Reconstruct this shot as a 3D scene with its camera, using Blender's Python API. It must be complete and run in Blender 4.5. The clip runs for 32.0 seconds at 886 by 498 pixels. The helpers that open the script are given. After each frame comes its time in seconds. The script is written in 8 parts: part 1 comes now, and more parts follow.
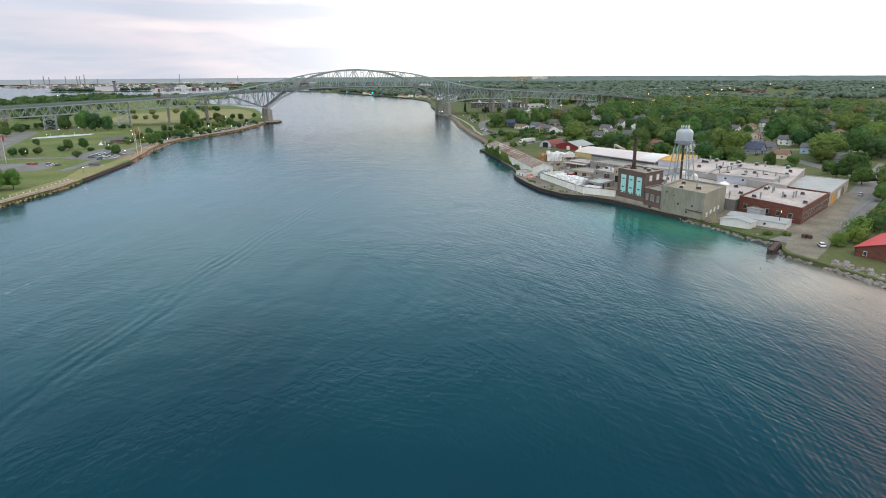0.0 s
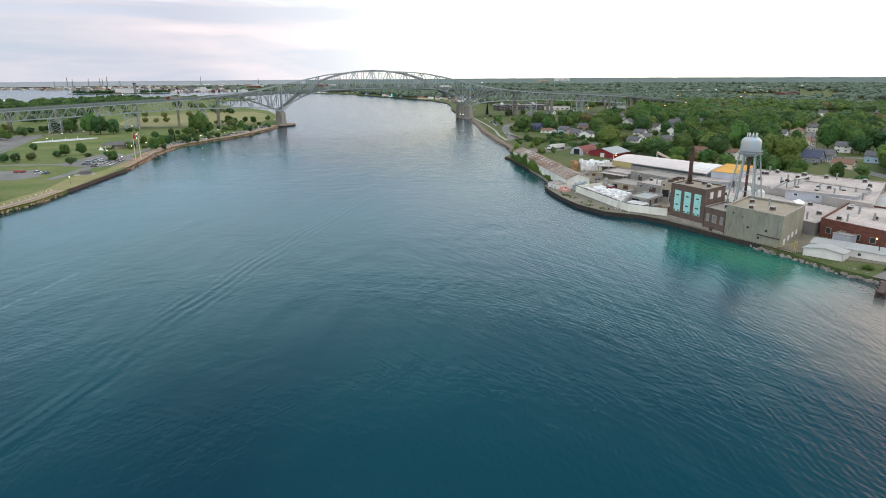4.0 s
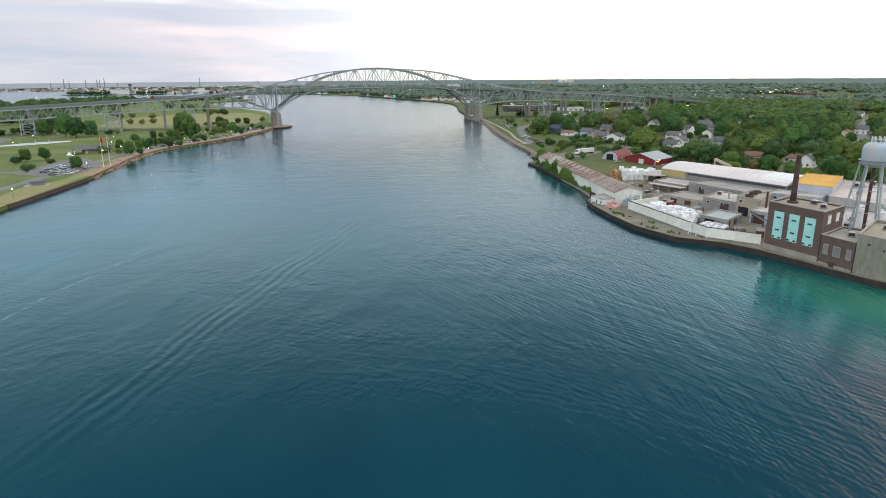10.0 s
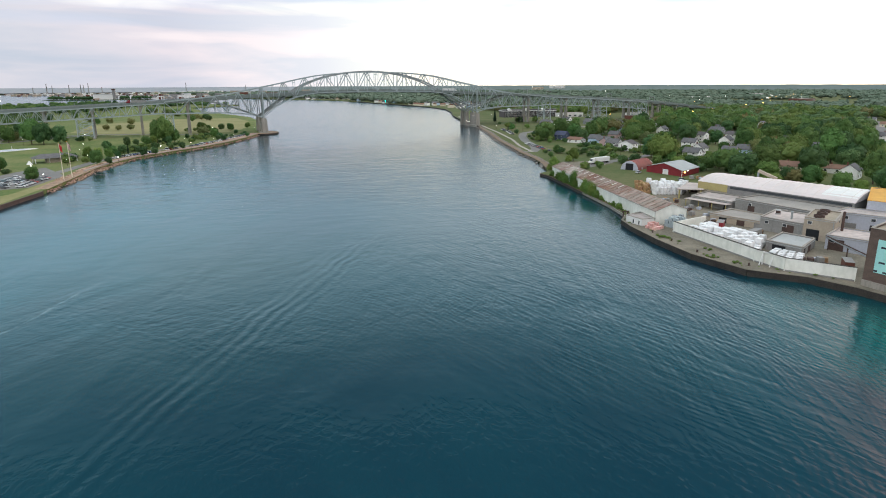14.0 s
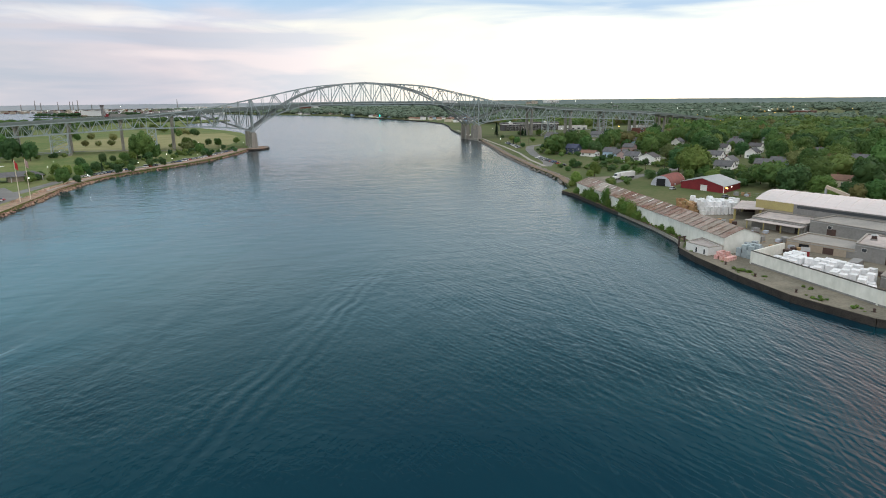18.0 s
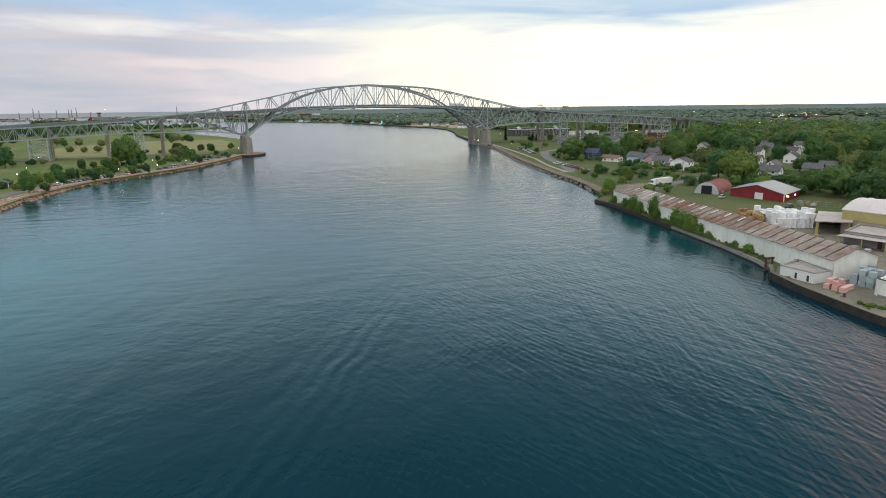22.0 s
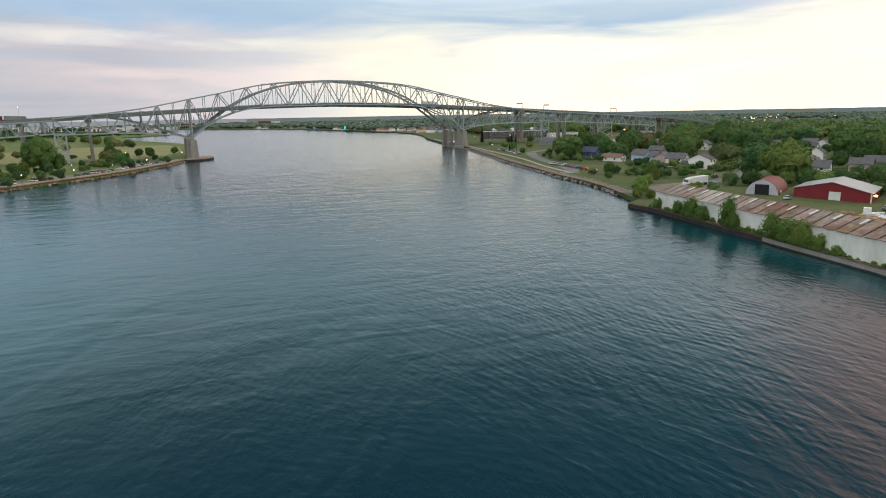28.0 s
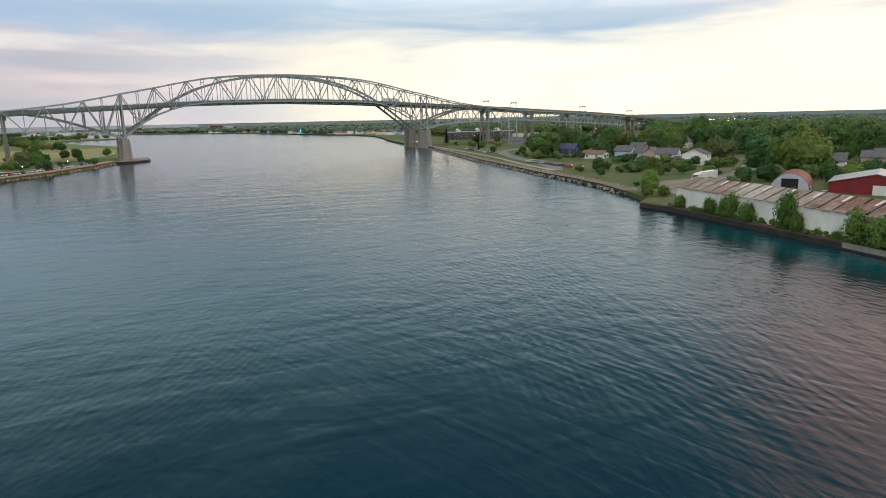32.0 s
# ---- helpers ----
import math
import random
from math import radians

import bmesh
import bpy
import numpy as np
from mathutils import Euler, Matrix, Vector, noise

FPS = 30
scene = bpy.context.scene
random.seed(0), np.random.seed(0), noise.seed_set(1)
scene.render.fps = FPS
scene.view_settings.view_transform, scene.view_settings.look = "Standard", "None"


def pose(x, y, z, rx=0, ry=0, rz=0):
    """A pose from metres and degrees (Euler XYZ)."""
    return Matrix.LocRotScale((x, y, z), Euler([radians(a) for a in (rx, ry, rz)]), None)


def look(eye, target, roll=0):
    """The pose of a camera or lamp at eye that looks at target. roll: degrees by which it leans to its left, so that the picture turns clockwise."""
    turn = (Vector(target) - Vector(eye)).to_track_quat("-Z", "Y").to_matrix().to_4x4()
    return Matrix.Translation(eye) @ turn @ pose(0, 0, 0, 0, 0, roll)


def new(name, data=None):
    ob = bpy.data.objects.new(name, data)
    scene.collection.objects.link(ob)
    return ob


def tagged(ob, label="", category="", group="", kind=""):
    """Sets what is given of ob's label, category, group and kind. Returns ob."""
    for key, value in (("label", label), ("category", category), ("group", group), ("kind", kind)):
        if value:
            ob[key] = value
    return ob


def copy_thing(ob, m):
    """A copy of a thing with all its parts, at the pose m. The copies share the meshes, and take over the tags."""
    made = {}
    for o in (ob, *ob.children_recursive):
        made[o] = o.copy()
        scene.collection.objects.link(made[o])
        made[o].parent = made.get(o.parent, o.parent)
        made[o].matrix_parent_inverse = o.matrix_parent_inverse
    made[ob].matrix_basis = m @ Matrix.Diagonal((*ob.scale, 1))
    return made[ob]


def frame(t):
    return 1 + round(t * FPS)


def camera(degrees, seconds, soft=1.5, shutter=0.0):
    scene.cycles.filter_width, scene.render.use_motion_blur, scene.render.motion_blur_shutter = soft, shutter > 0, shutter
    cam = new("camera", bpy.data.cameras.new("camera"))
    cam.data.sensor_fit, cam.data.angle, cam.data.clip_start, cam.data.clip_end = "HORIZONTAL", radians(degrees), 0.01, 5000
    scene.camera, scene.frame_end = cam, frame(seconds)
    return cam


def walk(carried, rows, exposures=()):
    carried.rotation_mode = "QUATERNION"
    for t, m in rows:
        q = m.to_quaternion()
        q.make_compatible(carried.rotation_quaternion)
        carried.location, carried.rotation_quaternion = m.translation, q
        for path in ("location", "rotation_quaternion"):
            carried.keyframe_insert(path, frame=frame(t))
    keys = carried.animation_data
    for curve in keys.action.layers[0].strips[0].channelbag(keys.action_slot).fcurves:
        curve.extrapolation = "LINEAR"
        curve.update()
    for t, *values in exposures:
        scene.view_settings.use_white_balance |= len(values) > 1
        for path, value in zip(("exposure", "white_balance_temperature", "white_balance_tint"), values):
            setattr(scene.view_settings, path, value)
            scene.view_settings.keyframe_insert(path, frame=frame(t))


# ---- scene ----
cam = camera(70.62, 32.0, soft=1.0)


def aim(t, x, y, z, heading, down, lean):
    """A row of the flight: place, compass heading from +y to +x, tilt below the level, lean to the left."""
    h, d = radians(heading), radians(down)
    way = Vector((math.sin(h) * math.cos(d), math.cos(h) * math.cos(d), -math.sin(d)))
    eye = Vector((x, y, z))
    return t, look(eye, eye + way, lean)


walk(cam, [
    aim(0, 18.91, -880.58, 63.57, 13.871, 15.751, -0.314),
    aim(1, 21.58, -869.80, 63.36, 13.074, 15.764, -0.447),
    aim(2, 24.13, -859.07, 63.10, 12.241, 15.718, -0.385),
    aim(3, 26.34, -848.39, 62.72, 11.959, 15.634, -0.371),
    aim(3.5, 27.29, -843.01, 62.48, 11.927, 15.599, -0.359),
    aim(5.5, 29.74, -821.38, 61.02, 12.849, 15.476, -0.482),
    aim(6, 30.21, -816.02, 60.60, 12.875, 15.448, -0.529),
    aim(7, 31.11, -805.35, 59.73, 12.702, 15.378, -0.428),
    aim(8, 31.86, -794.85, 58.85, 12.364, 15.321, -0.360),
    aim(9, 32.38, -784.48, 58.01, 12.015, 15.372, -0.383),
    aim(10, 32.68, -774.13, 57.24, 11.956, 15.392, -0.383),
    aim(11, 32.88, -763.49, 56.57, 12.168, 15.394, -0.346),
    aim(12, 33.06, -752.51, 55.96, 12.433, 15.417, -0.290),
    aim(13, 33.37, -741.37, 55.30, 12.668, 15.429, -0.394),
    aim(14, 33.74, -730.09, 54.53, 12.960, 14.878, -0.273),
    aim(14.5, 33.91, -724.45, 54.09, 13.076, 14.534, -0.240),
    aim(16.5, 34.30, -701.89, 51.80, 13.433, 13.922, -0.487),
    aim(17, 34.46, -696.29, 51.21, 13.461, 13.752, -0.546),
    aim(18, 34.90, -685.21, 50.02, 13.579, 13.525, -0.588),
    aim(19, 35.60, -674.38, 48.78, 13.616, 13.341, -0.664),
    aim(20, 36.36, -663.65, 47.46, 13.623, 13.137, -0.694),
    aim(21, 37.24, -652.84, 46.05, 13.581, 12.968, -0.719),
    aim(22, 38.33, -641.88, 44.54, 13.496, 12.818, -0.706),
    aim(23, 39.36, -630.41, 42.93, 13.363, 12.688, -0.632),
    aim(24, 40.20, -618.61, 41.24, 13.216, 12.548, -0.780),
    aim(25, 41.14, -607.12, 39.51, 13.836, 12.450, -0.878),
    aim(25.5, 41.63, -601.41, 38.64, 14.153, 12.343, -0.956),
    aim(27.5, 44.04, -578.72, 35.07, 16.185, 12.127, -1.088),
    aim(28, 44.89, -573.23, 34.18, 16.827, 12.090, -1.060),
    aim(29, 46.77, -562.43, 32.40, 17.926, 12.003, -1.153),
    aim(30, 48.86, -551.62, 30.62, 19.102, 11.899, -1.191),
    aim(31, 51.20, -540.98, 28.84, 20.102, 11.767, -1.236),
    aim(32, 53.65, -530.46, 27.05, 20.567, 11.673, -1.226),
], [(0, 0.30, 5900, 5), (12, 0.30, 5900, 5), (16, 0.18, 5960, 5), (22, 0.02, 6060, 5), (32, -0.08, 6200, 6)])

# ---- world and sun ----
SUN_HEADING, SUN_UP = 80.0, 24.0
SUN_WAY = Vector((math.sin(radians(SUN_HEADING)) * math.cos(radians(SUN_UP)),
                  math.cos(radians(SUN_HEADING)) * math.cos(radians(SUN_UP)), math.sin(radians(SUN_UP))))


def make_world():
    world = bpy.data.worlds.new("evening_sky")
    world.use_nodes = True
    scene.world = world
    nt = world.node_tree
    nt.nodes.clear()
    N, L = nt.nodes.new, nt.links.new
    out, bg = N("ShaderNodeOutputWorld"), N("ShaderNodeBackground")
    sky = N("ShaderNodeTexSky")
    sky.sky_type, sky.sun_disc = "NISHITA", False
    sky.sun_elevation, sky.sun_rotation = radians(SUN_UP), radians(SUN_HEADING)
    sky.air_density, sky.dust_density, sky.ozone_density = 1.0, 1.5, 1.0
    tc = N("ShaderNodeTexCoord")
    # nearness to the sunset side, -1 to 1
    dot = N("ShaderNodeVectorMath"); dot.operation = "DOT_PRODUCT"
    dot.inputs[1].default_value = Vector((math.sin(radians(66)), math.cos(radians(66)), 0.0))
    L(tc.outputs["Generated"], dot.inputs[0])

    def ramp(sock, stops):
        r = N("ShaderNodeValToRGB")
        els = r.color_ramp.elements
        els[0].position, els[0].color = stops[0][0], (*stops[0][1], 1)
        els[1].position, els[1].color = stops[-1][0], (*stops[-1][1], 1)
        for q, c in stops[1:-1]:
            els.new(q).color = (*c, 1)
        L(sock, r.inputs[0])
        return r.outputs[0]

    glow = ramp(dot.outputs["Value"], [(0.0, (0.50, 0.52, 0.58)), (0.25, (0.61, 0.575, 0.625)), (0.44, (0.80, 0.75, 0.76)), (0.56, (1.06, 0.98, 0.84)), (0.75, (1.27, 1.15, 0.92)), (1.0, (1.45, 1.26, 0.94))])
    sep = N("ShaderNodeSeparateXYZ")
    L(tc.outputs["Generated"], sep.inputs[0])
    # the glow lies low; the layer above is blue grey, with a ragged lower edge, and brightens overhead
    rag, rm = N("ShaderNodeTexNoise"), N("ShaderNodeMapping")
    rm.inputs["Scale"].default_value = (2.0, 2.0, 16.0)
    rag.inputs["Scale"].default_value, rag.inputs["Detail"].default_value, rag.inputs["Distortion"].default_value = 1.5, 6.0, 0.6
    L(tc.outputs["Generated"], rm.inputs[0]); L(rm.outputs[0], rag.inputs["Vector"])
    hi = N("ShaderNodeMath"); hi.operation = "MULTIPLY_ADD"; hi.inputs[1].default_value = 0.16
    L(rag.outputs["Fac"], hi.inputs[0]); L(sep.outputs["Z"], hi.inputs[2])
    cover = ramp(hi.outputs[0], [(0.175, (0, 0, 0)), (0.235, (1, 1, 1))])
    dome = ramp(sep.outputs["Z"], [(0.08, (0.56, 0.64, 0.78)), (0.165, (0.50, 0.63, 0.77)), (0.21, (0.66, 0.90, 1.02)), (0.30, (0.60, 0.90, 0.98)), (0.42, (0.24, 0.44, 0.51)), (0.60, (0.11, 0.23, 0.29)), (0.80, (0.8, 0.9, 0.96)), (1.0, (1.25, 1.34, 1.4))])
    # rose cloud over the sunset
    rose = N("ShaderNodeMixRGB")
    rose.inputs[2].default_value = (1.15, 0.68, 0.55, 1)
    rk = N("ShaderNodeMath"); rk.operation = "MULTIPLY"
    wing = N("ShaderNodeVectorMath"); wing.operation = "DOT_PRODUCT"
    wing.inputs[1].default_value = Vector((math.sin(radians(88)), math.cos(radians(88)), 0.0))
    L(tc.outputs["Generated"], wing.inputs[0])
    L(ramp(wing.outputs["Value"], [(0.66, (0, 0, 0)), (0.77, (1, 1, 1))]), rk.inputs[0])
    L(ramp(sep.outputs["Z"], [(0.12, (0, 0, 0)), (0.20, (0.85, 0.85, 0.85)), (0.46, (0.85, 0.85, 0.85)), (0.64, (0.75, 0.75, 0.75)), (0.80, (0, 0, 0))]), rk.inputs[1])
    L(rk.outputs[0], rose.inputs[0]); L(dome, rose.inputs[1])
    dome = rose.outputs[0]
    # pale stretch of sky added behind, out of view, to brighten facing walls
    back = N("ShaderNodeVectorMath"); back.operation = "DOT_PRODUCT"
    back.inputs[1].default_value = Vector((math.sin(radians(220)), math.cos(radians(220)), 0.15))
    L(tc.outputs["Generated"], back.inputs[0])
    pale = N("ShaderNodeMixRGB")
    pale.inputs[2].default_value = (1.25, 1.22, 1.20, 1)
    L(ramp(back.outputs["Value"], [(0.0, (0, 0, 0)), (0.6, (1, 1, 1))]), pale.inputs[0]); L(dome, pale.inputs[1])
    dome = pale.outputs[0]
    low = N("ShaderNodeMixRGB")
    L(cover, low.inputs[0]); L(glow, low.inputs[1]); L(dome, low.inputs[2])
    # bright band added to the sky above the view, to brighten reflections on the water
    boost, vk = N("ShaderNodeMixRGB"), N("ShaderNodeMath")
    vk.operation = "MULTIPLY"
    boost.inputs[2].default_value = (1.30, 1.32, 1.28, 1)
    ahead = N("ShaderNodeVectorMath"); ahead.operation = "DOT_PRODUCT"
    ahead.inputs[1].default_value = Vector((math.sin(radians(34)), math.cos(radians(34)), 0.0))
    L(tc.outputs["Generated"], ahead.inputs[0])
    L(ramp(ahead.outputs["Value"], [(0.84, (0, 0, 0)), (0.97, (1, 1, 1))]), vk.inputs[0])
    L(ramp(sep.outputs["Z"], [(0.14, (0, 0, 0)), (0.19, (0.5, 0.5, 0.5)), (0.27, (0.4, 0.4, 0.4)), (0.36, (0, 0, 0))]), vk.inputs[1])
    L(vk.outputs[0], boost.inputs[0]); L(low.outputs[0], boost.inputs[1])
    low = boost
    # streaked cloud layers, drawn out along the horizon
    mp = N("ShaderNodeMapping")
    mp.inputs["Scale"].default_value = (2.2, 2.2, 13.0)
    L(tc.outputs["Generated"], mp.inputs[0])
    nz = N("ShaderNodeTexNoise")
    nz.inputs["Scale"].default_value, nz.inputs["Detail"].default_value = 1.7, 7.0
    nz.inputs["Distortion"].default_value = 0.5
    L(mp.outputs[0], nz.inputs["Vector"])
    cr = N("ShaderNodeValToRGB")
    cr.color_ramp.elements[0].position, cr.color_ramp.elements[1].position = 0.44, 0.62
    L(nz.outputs["Fac"], cr.inputs[0])
    lit = N("ShaderNodeMixRGB"); lit.blend_type = "MULTIPLY"; lit.inputs[0].default_value = 1.0
    lit.inputs[2].default_value = (1.30, 1.16, 1.08, 1)
    L(low.outputs[0], lit.inputs[1])
    mix = N("ShaderNodeMixRGB")
    L(cr.outputs[0], mix.inputs[0]); L(low.outputs[0], mix.inputs[1]); L(lit.outputs[0], mix.inputs[2])
    # single cloud banks low over the bay and the river: heading, height, half lengths, colour, weight
    flat = N("ShaderNodeMath"); flat.operation = "ARCTAN2"
    L(sep.outputs["X"], flat.inputs[0]); L(sep.outputs["Y"], flat.inputs[1])
    frayed, fm = N("ShaderNodeTexNoise"), N("ShaderNodeMapping")
    fm.inputs["Scale"].default_value = (7.0, 7.0, 34.0)
    frayed.inputs["Scale"].default_value, frayed.inputs["Detail"].default_value, frayed.inputs["Distortion"].default_value = 1.6, 6.0, 0.8
    L(tc.outputs["Generated"], fm.inputs[0]); L(fm.outputs[0], frayed.inputs["Vector"])
    sky_now = mix.outputs[0]
    for head, z0, half, tall, tone, weight in ((-13.5, 0.112, 7.5, 0.014, (1.06, 0.94, 0.84), 0.75), (6, 0.106, 13, 0.011, (1.12, 1.0, 0.84), 0.8), (-8, 0.064, 5.5, 0.008, (0.98, 0.80, 0.76), 0.7),
                                               (-8, 0.145, 15, 0.020, (0.47, 0.60, 0.78), 0.8), (34, 0.143, 15, 0.014, (0.60, 0.70, 0.79), 0.85), (-20, 0.085, 14, 0.010, (0.60, 0.60, 0.68), 0.6)):
        def part_of(sock, mid, width):
            off, div, sq = (N("ShaderNodeMath") for _ in range(3))
            off.operation, div.operation, sq.operation = "SUBTRACT", "DIVIDE", "POWER"
            off.inputs[1].default_value, div.inputs[1].default_value, sq.inputs[1].default_value = mid, width, 2.0
            ab = N("ShaderNodeMath"); ab.operation = "ABSOLUTE"
            L(sock, off.inputs[0]); L(off.outputs[0], div.inputs[0]); L(div.outputs[0], ab.inputs[0]); L(ab.outputs[0], sq.inputs[0])
            return sq.outputs[0]
        far, ragged = N("ShaderNodeMath"), N("ShaderNodeMath")
        far.operation, ragged.operation = "ADD", "MULTIPLY_ADD"
        ragged.inputs[1].default_value = 2.2
        L(part_of(flat.outputs[0], radians(head), radians(half)), far.inputs[0]); L(part_of(sep.outputs["Z"], z0, tall), far.inputs[1])
        L(frayed.outputs["Fac"], ragged.inputs[0]); L(far.outputs[0], ragged.inputs[2])
        scaled = N("ShaderNodeMath"); scaled.operation = "MULTIPLY"; scaled.inputs[1].default_value = 0.4
        L(ragged.outputs[0], scaled.inputs[0])
        bank_mix = N("ShaderNodeMixRGB"); bank_mix.inputs[2].default_value = (*tone, 1)
        L(ramp(scaled.outputs[0], [(0.36, (weight, weight, weight)), (0.86, (0, 0, 0))]), bank_mix.inputs[0])
        L(sky_now, bank_mix.inputs[1])
        sky_now = bank_mix.outputs[0]
    # thin veil of the clear sky behind
    sc = N("ShaderNodeMixRGB"); sc.blend_type = "MULTIPLY"; sc.inputs[0].default_value = 1.0
    sc.inputs[2].default_value = (0.10, 0.10, 0.10, 1)
    L(sky.outputs[0], sc.inputs[1])
    fin = N("ShaderNodeMixRGB"); fin.inputs[0].default_value = 0.94
    L(sc.outputs[0], fin.inputs[1]); L(sky_now, fin.inputs[2])
    L(fin.outputs[0], bg.inputs[0])
    bg.inputs[1].default_value = 1.0
    L(bg.outputs[0], out.inputs[0])


make_world()
sun_data = bpy.data.lights.new("sun", "SUN")
sun_data.energy, sun_data.angle, sun_data.color = 0.9, radians(34), (1.0, 0.92, 0.82)
sun = new("sun", sun_data)
sun.matrix_world = look(SUN_WAY * 300, (0, 0, 0))

# ---- materials ----


def mat(name, a, b=None, scale=1.0, rough=0.8, bump=0.0, metal=0.0, fine=8.0, vary=0.0, stretch=(1, 1, 1), spec=0.4, glow=0.0):
    """Two colours mixed by coarse and fine noise in metres; vary: spread of brightness from object to object."""
    m = bpy.data.materials.new(name)
    m.use_nodes = True
    nt = m.node_tree
    N, L = nt.nodes.new, nt.links.new
    p = nt.nodes["Principled BSDF"]
    p.inputs["Roughness"].default_value, p.inputs["Metallic"].default_value = rough, metal
    p.inputs["Specular IOR Level"].default_value = spec
    b = b or tuple(c * 0.75 for c in a)
    tc, mp = N("ShaderNodeTexCoord"), N("ShaderNodeMapping")
    mp.inputs["Scale"].default_value = stretch
    L(tc.outputs["Object"], mp.inputs[0])
    n1, n2 = N("ShaderNodeTexNoise"), N("ShaderNodeTexNoise")
    n1.inputs["Scale"].default_value, n1.inputs["Detail"].default_value = scale, 5
    n2.inputs["Scale"].default_value, n2.inputs["Detail"].default_value = scale * fine, 3
    L(mp.outputs[0], n1.inputs["Vector"]); L(mp.outputs[0], n2.inputs["Vector"])
    add = N("ShaderNodeMath"); add.operation = "MULTIPLY_ADD"
    add.inputs[1].default_value = 0.45
    L(n2.outputs["Fac"], add.inputs[0])
    half = N("ShaderNodeMath"); half.operation = "MULTIPLY"; half.inputs[1].default_value = 0.62
    L(n1.outputs["Fac"], half.inputs[0]); L(half.outputs[0], add.inputs[2])
    ramp = N("ShaderNodeValToRGB")
    ramp.color_ramp.elements[0].position, ramp.color_ramp.elements[0].color = 0.40, (*a, 1)
    ramp.color_ramp.elements[1].position, ramp.color_ramp.elements[1].color = 0.66, (*b, 1)
    L(add.outputs[0], ramp.inputs[0])
    col = ramp.outputs[0]
    if vary:
        oi, hsv = N("ShaderNodeObjectInfo"), N("ShaderNodeHueSaturation")
        mr = N("ShaderNodeMapRange")
        mr.inputs["To Min"].default_value, mr.inputs["To Max"].default_value = 1 - vary, 1 + vary
        L(oi.outputs["Random"], mr.inputs["Value"]); L(mr.outputs[0], hsv.inputs["Value"])
        hr = N("ShaderNodeMapRange")
        hr.inputs["To Min"].default_value, hr.inputs["To Max"].default_value = 0.5 + vary * 0.09, 0.5 - vary * 0.07
        wn = N("ShaderNodeMath"); wn.operation = "FRACT"
        mu = N("ShaderNodeMath"); mu.operation = "MULTIPLY"; mu.inputs[1].default_value = 17.3
        L(oi.outputs["Random"], mu.inputs[0]); L(mu.outputs[0], wn.inputs[0]); L(wn.outputs[0], hr.inputs["Value"])
        L(hr.outputs[0], hsv.inputs["Hue"]); L(col, hsv.inputs["Color"])
        col = hsv.outputs[0]
    L(col, p.inputs["Base Color"])
    if bump:
        bp = N("ShaderNodeBump")
        bp.inputs["Strength"].default_value, bp.inputs["Distance"].default_value = 1.0, bump
        L(add.outputs[0], bp.inputs["Height"]); L(bp.outputs[0], p.inputs["Normal"])
    if glow:
        p.inputs["Emission Color"].default_value, p.inputs["Emission Strength"].default_value = (*a, 1), glow
    return m


def leaf_mat(name, a, b, vary=0.3, scale=0.35):
    m = mat(name, a, b, scale=scale, rough=0.7, fine=6, vary=vary, spec=0.15)
    nt = m.node_tree
    N, L = nt.nodes.new, nt.links.new
    p, out = nt.nodes["Principled BSDF"], nt.nodes["Material Output"]
    tr, mx = N("ShaderNodeBsdfTranslucent"), N("ShaderNodeMixShader")
    L(p.inputs["Base Color"].links[0].from_socket, tr.inputs[0])
    mx.inputs[0].default_value = 0.3
    L(p.outputs[0], mx.inputs[1]); L(tr.outputs[0], mx.inputs[2]); L(mx.outputs[0], out.inputs[0])
    return m


